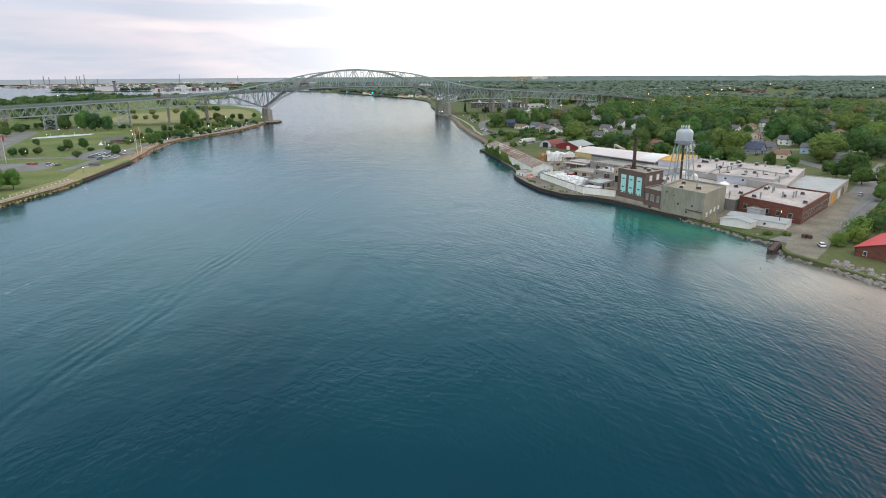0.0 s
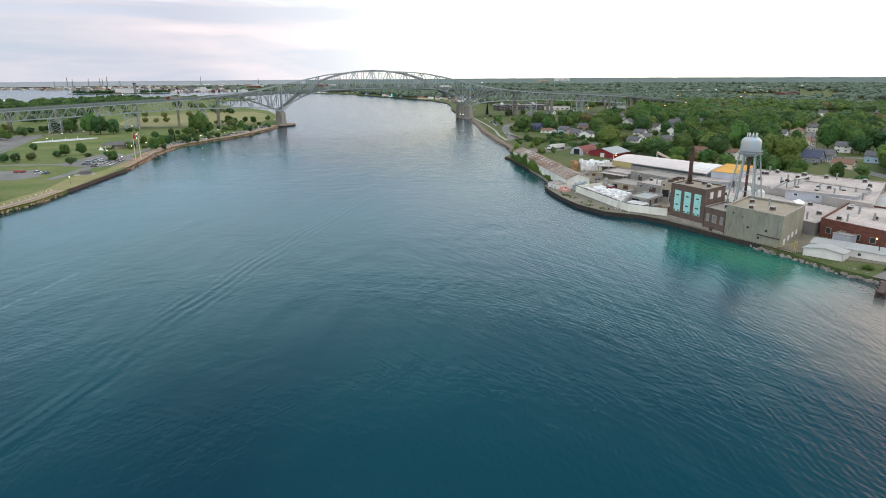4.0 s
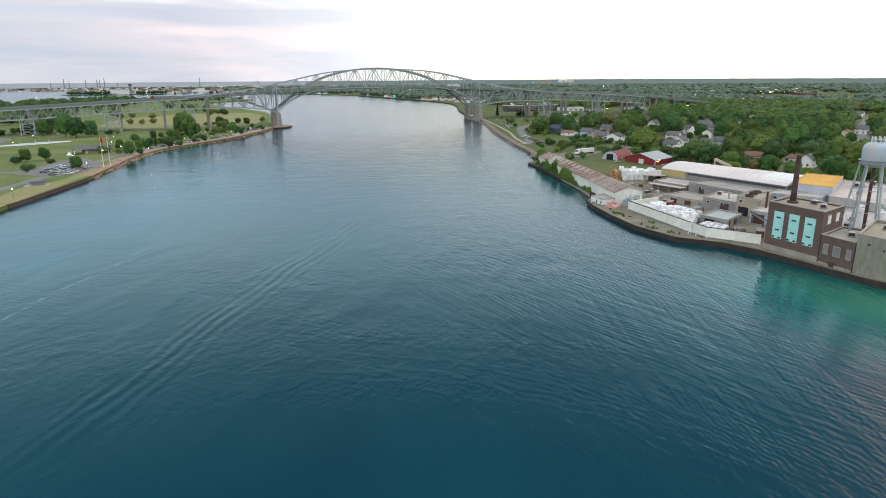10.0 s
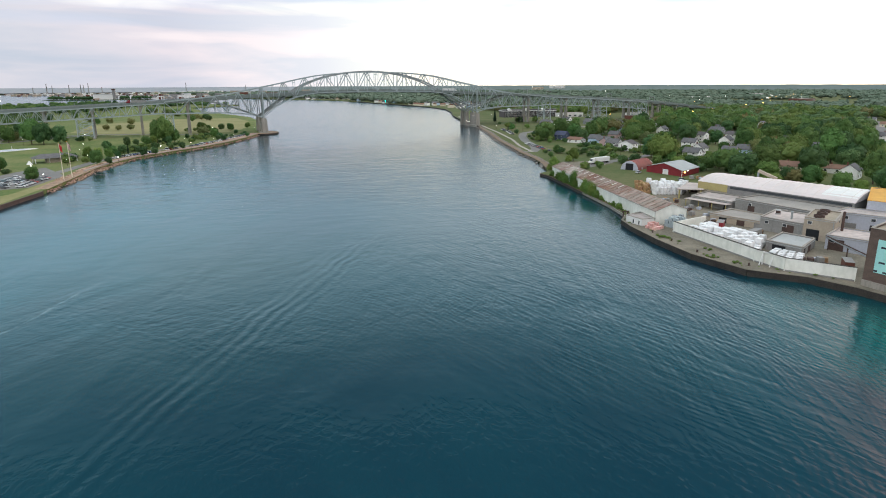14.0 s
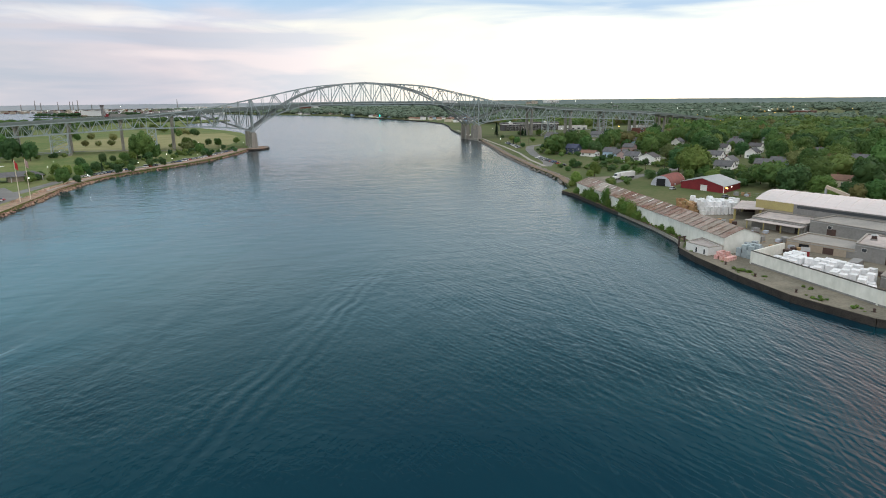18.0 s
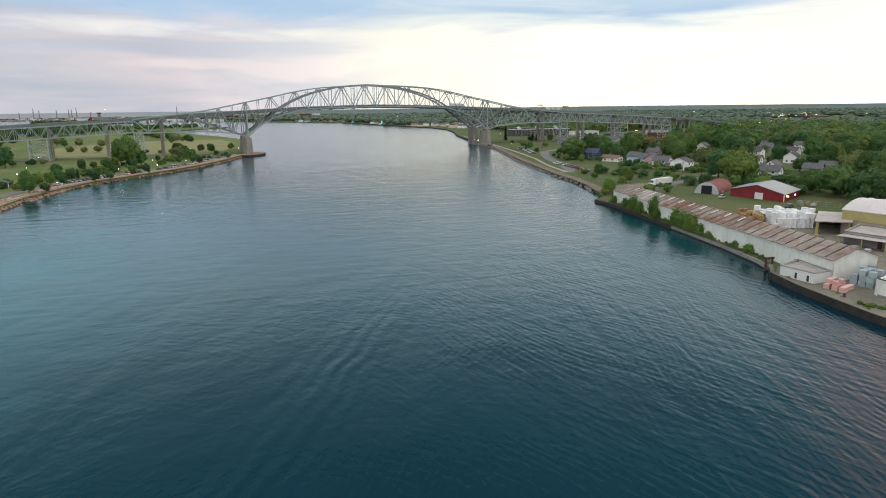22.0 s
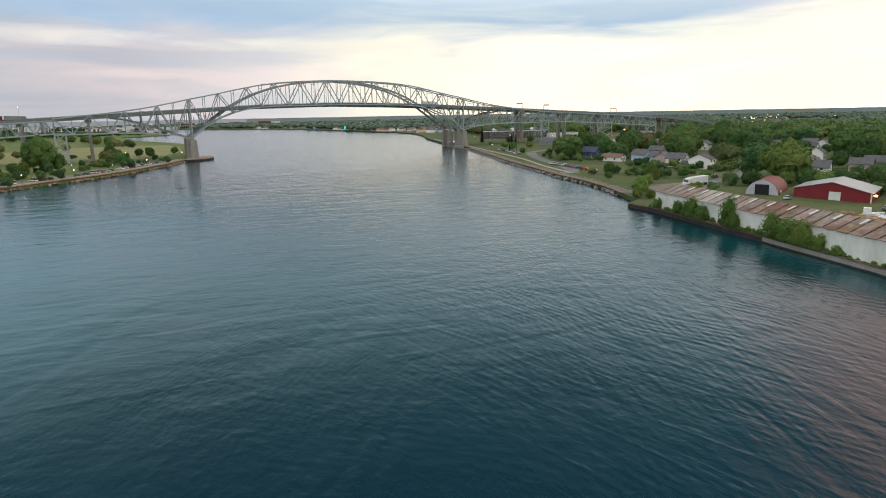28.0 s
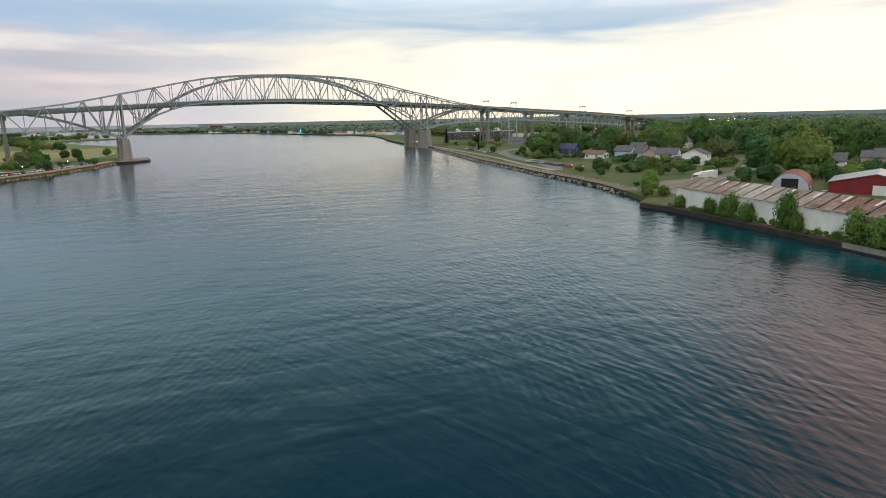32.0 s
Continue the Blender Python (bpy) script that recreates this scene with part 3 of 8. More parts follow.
def offset_line(line, d):
    """The polyline moved d metres to its left."""
    out = []
    for i, (x, y) in enumerate(line):
        a, b = line[max(i - 1, 0)], line[min(i + 1, len(line) - 1)]
        n = math.hypot(b[0] - a[0], b[1] - a[1])
        out.append((x - (b[1] - a[1]) / n * d, y + (b[0] - a[0]) / n * d))
    return out


def ribbon(line, half, z):
    g = Geo()
    l, r = offset_line(line, half), offset_line(line, -half)
    vs = [(x, y, z) for x, y in l] + [(x, y, z) for x, y in r]
    n = len(line)
    return g.add(vs, [(i, n + i, n + i + 1, i + 1) for i in range(n - 1)])


def inside(x, y, poly):
    hit = False
    for (x0, y0), (x1, y1) in zip(poly, poly[1:] + poly[:1]):
        if (y0 > y) != (y1 > y) and x < x0 + (y - y0) * (x1 - x0) / (y1 - y0):
            hit = not hit
    return hit


def gap_to(x, y, line):
    """Distance from a point to a polyline."""
    best = 1e9
    for (x0, y0), (x1, y1) in zip(line, line[1:]):
        dx, dy = x1 - x0, y1 - y0
        t = max(0, min(1, ((x - x0) * dx + (y - y0) * dy) / (dx * dx + dy * dy)))
        best = min(best, math.hypot(x - x0 - t * dx, y - y0 - t * dy))
    return best

# ---- the land and the river ----
G_W, G_E = 1.6, 2.0   # height of the town bank and of the park bank over the river
PARK_SHORE = [(-420, -1500), (-260, -900), (-150, -620), (-122, -529), (-116, -510), (-109, -488), (-104, -453), (-97, -395), (-95, -378), (-95, -335),
              (-95, -287), (-90, -245), (-84, -222), (-66, -185), (-45, -146), (-30, -108), (-17, -62), (-9, -24), (-6, 2), (4, 12), (-4, 40), (-14, 150), (-22, 250),
              (-36, 345), (-70, 438), (-122, 550), (-150, 640), (-200, 830), (-150, 930), (-106, 1010), (-180, 1090), (-279, 1160), (-362, 1105), (-430, 1180),
              (-532, 1330), (-587, 1190), (-603, 965), (-693, 985), (-900, 1050), (-1500, 1250), (-3000, 1500), (-4400, 1700)]
TOWN_SHORE = [(205, -1500), (200, -1000), (195, -800), (193, -738), (191, -726), (189.5, -714), (188, -704), (190, -699), (197, -690.5), (194.5, -685), (192, -677), (191, -667), (188.5, -651), (184, -634), (180.5, -618), (176.5, -603),
              (170, -591), (158.5, -581), (153.5, -562), (153.3, -543), (154.8, -522), (157, -510.5), (162.5, -503.5), (165, -496), (168.3, -478), (170.2, -460), (171.8, -444), (173.5, -426),
              (175.5, -405), (177, -388), (176, -376), (183, -370), (190, -350), (196, -329), (201, -300), (204, -266), (213, -209), (221, -155), (237, -75), (243, -40), (253, 18), (261, 60),
              (267, 110), (267, 150), (290, 306), (318, 430), (338, 560), (332, 700), (300, 850), (258, 1000), (215, 1200), (170, 1350), (90, 1480), (0, 1580), (-112, 1760), (-250, 1960), (-330, 2300), (-480, 2750), (-850, 3130), (-1500, 3260), (-2100, 3100), (-2600, 3060)]


def far_rim(a0, a1, r, n):
    """Points on a wide circle round the river, headings a0 to a1 from +y to +x."""
    return [(40 + r * math.sin(radians(a0 + (a1 - a0) * i / n)), -700 + r * math.cos(radians(a0 + (a1 - a0) * i / n))) for i in range(n + 1)]


def land(name, shore, rest, z, material, label):
    bm = bmesh.new()
    top = [bm.verts.new((x, y, z)) for x, y in shore + rest]
    edges = [bm.edges.new((a, b)) for a, b in zip(top, top[1:] + top[:1])]
    bmesh.ops.triangle_fill(bm, use_beauty=True, use_dissolve=False, edges=edges, normal=(0, 0, 1))
    low = [bm.verts.new((x, y, -3.0)) for x, y in shore]
    for i in range(len(shore) - 1):
        f = bm.faces.new((top[i], top[i + 1], low[i + 1], low[i]))
    bmesh.ops.recalc_face_normals(bm, faces=bm.faces)
    me = bpy.data.meshes.new(name)
    bm.to_mesh(me)
    bm.free()
    me.materials.append(material)
    ob = new(name, me)
    return tagged(ob, label, "ground", "", "structure")


land("ground_park", PARK_SHORE, far_rim(-62, -160, 4500, 14) + [(-1500, -4000), (-600, -3000)], G_E, GRASS, "flat riverside park land of mown grass and bare patches")
land("ground_town", TOWN_SHORE, far_rim(-34, 155, 4700, 40) + [(700, -3500)], G_W, TOWN_GRASS, "flat wooded town land of grass and earth along the river")
g = Geo()
g.add([(-4800, -5200, 0), (4800, -5200, 0), (4800, 4200, 0), (-4800, 4200, 0)], [(0, 1, 2, 3)])
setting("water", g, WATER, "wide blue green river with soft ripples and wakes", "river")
g = Geo()
g.add([(-5000, -5400, -3.2), (5000, -5400, -3.2), (5000, 4400, -3.2), (-5000, 4400, -3.2)], [(0, 1, 2, 3)])
setting("river_bed", g, EARTH, "earth bed under the river", "river bed")


def rim_woods(name, label, material, head0, head1):
    """Far woods that close the view: a low rise of trees between two headings."""
    rnd = random.Random(5)
    g = Geo()
    for ring, (r, base, top) in enumerate(((3700, 1, 12), (4050, 4, 19), (4400, 8, 27), (4680, 14, 34))):
        if head0 < 0 and ring < 2:
            continue
        n = max(40, int((head1 - head0) * 520 / 360))
        vs = []
        for i in range(n + 1):
            a = radians(head0 + (head1 - head0) * i / n)
            h = top + rnd.uniform(-0.9, 0.9) + 0.5 * math.sin(i * 0.11 + ring)
            x, y = 40 + r * math.sin(a), -700 + r * math.cos(a)
            vs += [(x, y, base - 12), (40 + (r - 60) * math.sin(a), -700 + (r - 60) * math.cos(a), base), (x, y, h)]
        fs = []
        for i in range(n):
            fs += [(3 * i, 3 * i + 3, 3 * i + 4, 3 * i + 1), (3 * i + 1, 3 * i + 4, 3 * i + 5, 3 * i + 2)]
        g.add(vs, fs)
    ob = new(name, mesh_of(name, g, material))
    return tagged(ob, label, "backdrop", "", "structure")


# air haze is put into these base colours, palest across the bay
HAZE_LEAF = mat("haze_toned_leaves", (0.100, 0.138, 0.100), (0.145, 0.180, 0.135), scale=0.02, rough=1.0, fine=8, spec=0.0)
HAZE_WOODS = mat("haze_toned_far_woods", (0.125, 0.16, 0.15), (0.165, 0.195, 0.185), scale=0.012, rough=1.0, fine=8, spec=0.0)
BAY_HAZE = mat("haze_toned_far_shore", (0.25, 0.275, 0.295), (0.30, 0.315, 0.335), scale=0.012, rough=1.0, fine=8, spec=0.0)
rim_woods("backdrop", "blue green belt of woods on the horizon, haze painted into its colour", HAZE_WOODS, 0, 300)
rim_woods("backdrop_bay", "far shore on the horizon beyond the bay, pale with painted haze", BAY_HAZE, -60, 0)

# ---- the two bridges ----
BRIDGE = pose(0, 0, 0, 0, 0, 12.04)
SPAN = 265.5
HALF_TOP = [(-99.4, 36.6), (-62, 40.2), (-40, 43.0), (-20, 46.6), (0, 50.8), (22, 55.0), (43, 59.6), (54, 61.6), (65, 63.6), (80, 65.0), (96, 66.0), (114, 66.7), (133, 67.0)]
HALF_LOW = [(-99.4, 24.4), (-60, 24.6), (-40, 24.4), (-24, 23.0), (-10, 21.4), (0, 18.7), (12, 28.4), (22.4, 34.3), (33, 38.6), (44, 41.8), (54, 43.6), (66, 44.4), (80, 44.8), (133, 45.4)]
DECK = [(-700, 6.0), (-600, 12.5), (-430, 22.0), (-276, 28.6), (-191, 32.4), (-99, 36.8), (-40, 40.0), (0, 42.0), (60, 45.0), (133, 46.6), (205, 45.0), (265.5, 42.4),
        (330, 39.6), (405, 35.8), (483, 32.2), (540, 28.6), (590, 24.4), (637, 19.6), (720, 11.0), (800, 3.5)]


def top_z(s):
    return curve_at(HALF_TOP, s if s < SPAN / 2 else SPAN - s)


def low_z(s):
    return curve_at(HALF_LOW, s if s < SPAN / 2 else SPAN - s)


def deck_z(s):
    return curve_at(DECK, s)


def old_bridge():
    b = thing("truss_bridge", BRIDGE, "long grey steel cantilever truss bridge over the river on concrete piers", "bridge")
    nodes = [-99.4 + 99.4 / 8 * i for i in range(8)] + [SPAN / 22 * i for i in range(22)] + [SPAN + 99.4 / 8 * i for i in range(9)]
    for y in (0.0, 11.0):
        for s0, s1 in zip(nodes, nodes[1:]):
            part("top_chord", Geo().beam((s0, y, top_z(s0)), (s1, y, top_z(s1)), 0.85, 1.0), STEEL, b)
            part("bottom_chord", Geo().beam((s0, y, low_z(s0)), (s1, y, low_z(s1)), 0.8, 0.9), STEEL, b)
        for i, s in enumerate(nodes):
            w = 1.1 if s in (0.0, SPAN) else 0.42
            part("post", Geo().beam((s, y, low_z(s)), (s, y, top_z(s)), w, w, (1, 0, 0)), STEEL, b)
            if i + 1 < len(nodes):
                s1 = nodes[i + 1]
                up = i % 2 == 0
                a, c = ((s, y, top_z(s)), (s1, y, low_z(s1))) if up else ((s, y, low_z(s)), (s1, y, top_z(s1)))
                part("diagonal", Geo().beam(a, c, 0.6, 0.7), STEEL, b)
    for i, s in enumerate(nodes):
        if top_z(s) > deck_z(s) + 6:
            part("top_strut", Geo().beam((s, 0, top_z(s)), (s, 11, top_z(s)), 0.45, 0.5), STEEL, b)
            part("sway_frame", Geo().beam((s, 0, top_z(s) - 2.6), (s, 11, top_z(s) - 2.6), 0.3, 0.35), STEEL, b)
            if i % 2 == 0 and i + 1 < len(nodes):
                part("wind_brace", Geo().beam((s, 0, top_z(s)), (nodes[i + 1], 11, top_z(nodes[i + 1])), 0.3, 0.35), STEEL, b)
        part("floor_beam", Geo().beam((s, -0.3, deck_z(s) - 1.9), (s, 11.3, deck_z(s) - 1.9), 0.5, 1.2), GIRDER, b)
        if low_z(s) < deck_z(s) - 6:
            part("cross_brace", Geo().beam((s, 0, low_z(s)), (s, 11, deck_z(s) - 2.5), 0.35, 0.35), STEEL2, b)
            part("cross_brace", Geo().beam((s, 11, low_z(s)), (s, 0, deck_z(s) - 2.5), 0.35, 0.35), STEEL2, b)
    # approach trusses under the deck on both banks
    for spans in ([(-99.4, -160), (-160, -172), (-172, -232), (-232, -244), (-244, -304), (-304, -316), (-316, -372), (-372, -384), (-384, -440)],
                  [(364.9, 377), (377, 450), (450, 472), (472, 530), (530, 546)]):
        for sa, sb in spans:
            n = max(1, round(abs(sb - sa) / 6.4))
            n += n % 2 if n > 1 else 0
            pts = [sa + (sb - sa) * i / n for i in range(n + 1)]
            for y in (0.0, 11.0):
                hi = lambda s: deck_z(s) - 1.6
                lo = lambda s: deck_z(s) - 11.6
                part("top_chord", Geo().beam((sa, y, hi(sa)), (sb, y, hi(sb)), 0.8, 0.9), STEEL, b)
                part("bottom_chord", Geo().beam((sa, y, lo(sa)), (sb, y, lo(sb)), 0.8, 0.9), STEEL, b)
                for i, s in enumerate(pts):
                    part("post", Geo().beam((s, y, lo(s)), (s, y, hi(s)), 0.35, 0.35, (1, 0, 0)), STEEL, b)
                    if i < n:
                        q = pts[i + 1]
                        a, c = ((s, y, hi(s)), (q, y, lo(q))) if i % 2 else ((s, y, lo(s)), (q, y, hi(q)))
                        part("diagonal", Geo().beam(a, c, 0.5, 0.55), STEEL, b)
    # braced steel towers
    for sa, sb in ((-99.4, -92), (-167, -181), (-246, -258), (-318, -330), (-386, -398), (366, 377), (450, 472), (530, 546)):
        g0 = G_E if sa < 0 else G_W
        for y in (0.0, 11.0):
            yo = -2.2 if y == 0 else 13.2
            for s in (sa, sb):
                part("tower_leg", Geo().beam((s, yo, g0 + 1.2), (s, y, low_z(s) if abs(s + 99.4) < 9 else deck_z(s) - 11.6), 0.8, 0.8, (1, 0, 0)), STEEL, b)
                part("footing", Geo().box(s - 1.3, yo - 1.3, g0 - 0.5, s + 1.3, yo + 1.3, g0 + 1.3), PIER_CONC, b)
            z1 = deck_z(sa) - 11.6
            lv = [g0 + 1.5 + (z1 - g0 - 1.5) * k / 3 for k in range(4)]
            for k in range(3):
                y0, y1 = yo + (y - yo) * k / 3, yo + (y - yo) * (k + 1) / 3
                part("tower_brace", Geo().beam((sa, y0, lv[k]), (sb, y1, lv[k + 1]), 0.35, 0.35), STEEL, b)
                part("tower_brace", Geo().beam((sb, y0, lv[k]), (sa, y1, lv[k + 1]), 0.35, 0.35), STEEL, b)
                part("tower_strut", Geo().beam((sa, y1, lv[k + 1]), (sb, y1, lv[k + 1]), 0.35, 0.35), STEEL, b)
    # girder spans with concrete bents at the ends
    for sa, sb in ((-440, -640), (546, 760)):
        n = 9
        for i in range(n):
            s = sa + (sb - sa) * (i + 0.5) / n
            z = deck_z(s)
            if z < 5:
                continue
            for y in (1.5, 9.5):
                part("bent_column", Geo().tube((s, y, 0.5), (s, y, z - 2.4), 0.75, 0.65, 10), PIER_CONC, b)
            part("bent_cap", Geo().box(s - 0.8, -0.6, z - 3.4, s + 0.8, 11.6, z - 2.2), PIER_CONC, b)
    # deck, stringers and rails
    ss = [-700, -600] + [-440 + 20 * i for i in range(0, 60)] + [760]
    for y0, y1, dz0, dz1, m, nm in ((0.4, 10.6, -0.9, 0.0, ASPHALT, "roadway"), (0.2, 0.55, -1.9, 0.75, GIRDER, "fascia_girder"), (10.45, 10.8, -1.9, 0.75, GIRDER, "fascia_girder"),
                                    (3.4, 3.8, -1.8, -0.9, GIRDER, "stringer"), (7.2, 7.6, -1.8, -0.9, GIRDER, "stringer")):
        g = Geo()
        vs = []
        for s in ss:
            z = deck_z(s)
            vs += [(s, y0, z + dz0), (s, y1, z + dz0), (s, y1, z + dz1), (s, y0, z + dz1)]
        fs = []
        for i in range(len(ss) - 1):
            a, c = 4 * i, 4 * i + 4
            fs += [(a, a + 1, c + 1, c)[::-1], (a + 1, a + 2, c + 2, c + 1)[::-1], (a + 2, a + 3, c + 3, c + 2)[::-1], (a + 3, a, c, c + 3)[::-1]]
        part(nm, g.add(vs, fs), m, b)
    for y in (0.3, 10.7):
        g = Geo()
        for s0, s1 in zip(ss, ss[1:]):
            g.beam((s0, y, deck_z(s0) + 1.25), (s1, y, deck_z(s1) + 1.25), 0.12, 0.12)
        part("railing", g, RAIL, b)
    # river piers
    for s in (0.0, SPAN):
        for y in (-0.5, 11.5):
            fp0, fp1 = 3.3, 2.4
            vs = [(s + x * fp0, y + q * 3.2, -2.0) for x, q in ((-1, -1), (1, -1), (1, 1), (-1, 1))] + [(s + x * fp1, y + q * 2.2, 17.6) for x, q in ((-1, -1), (1, -1), (1, 1), (-1, 1))]
            part("pier_shaft", Geo().add(vs, [(3, 2, 1, 0), (4, 5, 6, 7), (0, 1, 5, 4), (1, 2, 6, 5), (2, 3, 7, 6), (3, 0, 4, 7)]), PIER_CONC, b)
            part("bearing", Geo().box(s - 0.9, y - 0.9, 17.6, s + 0.9, y + 0.9, 18.6), STEEL2, b)
        part("pier_web", Geo().box(s - 2.4, 1.5, -2.0, s + 2.4, 9.5, 13.5), PIER_CONC, b)
        part("pier_base", Geo().box(s - 5.2, -5.0, -2.0, s + 5.2, 16.0, 2.4), PIER_CONC, b)
    return b


def new_bridge():
    b = thing("arch_bridge", BRIDGE, "grey steel tied arch bridge on concrete columns beside the truss bridge", "bridge")
    Y0, Y1 = 28.0, 41.0

    def rib(s):
        u = s if s < SPAN / 2 else SPAN - s
        return curve_at([(-60, 37.0), (-45, 34.5), (-28, 29.0), (-12, 23.0), (0, 18.7), (14, 28.5), (28, 38.5), (40, 46.5), (52, 52.5), (64, 57.6), (80, 62.2), (96, 65.4), (114, 67.6), (133, 68.4)], u)
    ribs = [-60 + 12 * i for i in range(5)] + [SPAN / 22 * i for i in range(23)] + [SPAN + 12 * i for i in range(1, 6)]
    for y in (Y0, Y1):
        for s0, s1 in zip(ribs, ribs[1:]):
            part("arch_rib", Geo().beam((s0, y, rib(s0)), (s1, y, rib(s1)), 1.2, 1.7), STEEL2, b)
        for s in ribs:
            if rib(s) > deck_z(s) + 2:
                part("hanger", Geo().beam((s, y, deck_z(s)), (s, y, rib(s)), 0.3, 0.3, (1, 0, 0)), STEEL2, b)
            elif rib(s) < deck_z(s) - 3:
                part("spandrel_post", Geo().beam((s, y, rib(s)), (s, y, deck_z(s) - 1.5), 0.6, 0.6, (1, 0, 0)), STEEL2, b)
    for s in ribs[9:-9:2]:
        part("arch_strut", Geo().beam((s, Y0, rib(s)), (s, Y1, rib(s)), 0.7, 0.8), STEEL2, b)
    ss = [-700, -600] + [-440 + 20 * i for i in range(0, 60)] + [760]
    for y0, y1, dz0, dz1, m, nm in ((Y0 - 1, Y1 + 1, -0.8, 0.0, ASPHALT, "roadway"), (Y0 - 1.4, Y0 - 0.9, -2.6, 0.9, GIRDER, "edge_girder"), (Y1 + 0.9, Y1 + 1.4, -2.6, 0.9, GIRDER, "edge_girder")):
        g, vs, fs = Geo(), [], []
        for s in ss:
            z = deck_z(s) + 0.3
            vs += [(s, y0, z + dz0), (s, y1, z + dz0), (s, y1, z + dz1), (s, y0, z + dz1)]
        for i in range(len(ss) - 1):
            a, c = 4 * i, 4 * i + 4
            fs += [(a, a + 1, c + 1, c)[::-1], (a + 1, a + 2, c + 2, c + 1)[::-1], (a + 2, a + 3, c + 3, c + 2)[::-1], (a + 3, a, c, c + 3)[::-1]]
        part(nm, g.add(vs, fs), m, b)
    for s in (-300, -253, -211, -168, -122.5, -75.5, 0.0, SPAN, 361, 424, 481, 538, 595):
        z = 18.0 if s in (0.0, SPAN) else deck_z(s) - 2.4
        for y in (Y0 + 1, Y1 - 1):
            w0, w1 = (2.9, 2.2) if s in (0.0, SPAN) else (1.4, 1.1)
            vs = [(s + x * w0, y + q * 2.2, -2.0) for x, q in ((-1, -1), (1, -1), (1, 1), (-1, 1))] + [(s + x * w1, y + q * 1.7, z) for x, q in ((-1, -1), (1, -1), (1, 1), (-1, 1))]
            part("pier_column", Geo().add(vs, [(3, 2, 1, 0), (4, 5, 6, 7), (0, 1, 5, 4), (1, 2, 6, 5), (2, 3, 7, 6), (3, 0, 4, 7)]), PIER_CONC, b)
        if s not in (0.0, SPAN):
            vs = [(s + x * 2.2, q, z - 2.6) for x, q in ((-1, Y0), (1, Y0), (1, Y1), (-1, Y1))] + [(s + x * 2.6, q, z) for x, q in ((-1, Y0 - 2), (1, Y0 - 2), (1, Y1 + 2), (-1, Y1 + 2))]
            part("pier_cap", Geo().add(vs, [(3, 2, 1, 0), (4, 5, 6, 7), (0, 1, 5, 4), (1, 2, 6, 5), (2, 3, 7, 6), (3, 0, 4, 7)]), PIER_CONC, b)
    return b


old_bridge()
new_bridge()


def sign_gantry(s, y0, y1, label):
    t = thing("sign_gantry", BRIDGE @ pose(s, 0, deck_z(s)), label, "sign gantry", "gantries on the bridges")
    for y in (y0, y1):
        part("gantry_post", Geo().box(-0.15, y - 0.15, -0.3, 0.15, y + 0.15, 6.4), RAIL, t)
    part("gantry_beam", Geo().beam((0, y0, 6.2), (0, y1, 6.2), 0.5, 0.7), RAIL, t)
    for k in range(3):
        c = y0 + (y1 - y0) * (k + 0.5) / 3
        part("signal_head", Geo().box(-0.25, c - 0.6, 5.2, 0.25, c + 0.6, 6.3), RUST, t)


for s in (341, 378, 480, 560):
    sign_gantry(s, 0.4, 10.6, "dark sign gantry standing over the bridge roadway")


def deck_lamp(m):
    t = thing("bridge_lamp", m, "thin grey lamp post on the bridge parapet", "street lamp", "lamps on the bridges")
    part("post", Geo().tube((0, 0, 0), (0, 0, 9.0), 0.09, 0.06, 6), RAIL, t)
    part("arm", Geo().beam((0, 0, 8.9), (0, 1.6, 9.3), 0.08, 0.08), RAIL, t)
    part("lamp_head", Geo().box(-0.25, 1.3, 9.15, 0.25, 2.1, 9.35), LAMP_GLOW, t)
    return t


lamp0 = None
for s in (-300, -240, -180, -120, 300, 350, 410, 470, 530, 590, 650):
    m = BRIDGE @ pose(s, 0.3 if s % 100 else 27.0, deck_z(s) + 0.6)
    lamp0 = copy_thing(lamp0, m) if lamp0 else deck_lamp(m)
# fender dock at the foot of the park-side pier
t = thing("pier_dock", pose(0, 0, 0), "dark concrete fender dock with a rounded tip under the bridge pier", "dock")
fp = [(-9, -12), (0, -11), (8, -6), (12.5, 2), (14.5, 12), (13.5, 20), (8, 27), (-2, 32), (-12, 30)]
part("dock_wall", Geo().prism(fp, -2.5, 1.5), DARK_CONC, t)
part("dock_top", Geo().prism([(x * 0.95 - 0.1, y * 0.95 + 0.4) for x, y in fp], 1.5, 1.9), BROWN_STONE, t)
for x, y, q in along([(p[0] * 0.93, p[1] * 0.93 + 0.5) for p in fp[1:7]], 3.0):
    part("dock_post", Geo().tube((x, y, 1.8), (x, y, 3.0), 0.12, 0.12, 6), RAIL, t)

# ---- the mill on the town bank ----


def edge_frame(a, b, c):
    """Way along a wall from a to b and its outer normal, c being inside."""
    d = Vector((b[0] - a[0], b[1] - a[1], 0))
    n = Vector((d.y, -d.x, 0)).normalized()
    if n.dot(Vector((c[0] - a[0], c[1] - a[1], 0))) > 0:
        n = -n
    return d.normalized(), n, d.length


def panel_on(a, b, c, u0, u1, z0, z1, out=0.0, deep=0.12):
    """A flat panel on the wall a-b between the shares u0 and u1 of its length."""
    d, n, ln = edge_frame(a, b, c)
    p, q = Vector((a[0], a[1], 0)) + d * ln * u0 + n * (out - 0.03), Vector((a[0], a[1], 0)) + d * ln * u1 + n * (out - 0.03)
    r, s = p + n * (deep + 0.03), q + n * (deep + 0.03)
    return Geo().prism([(p.x, p.y), (q.x, q.y), (s.x, s.y), (r.x, r.y)], z0, z1)


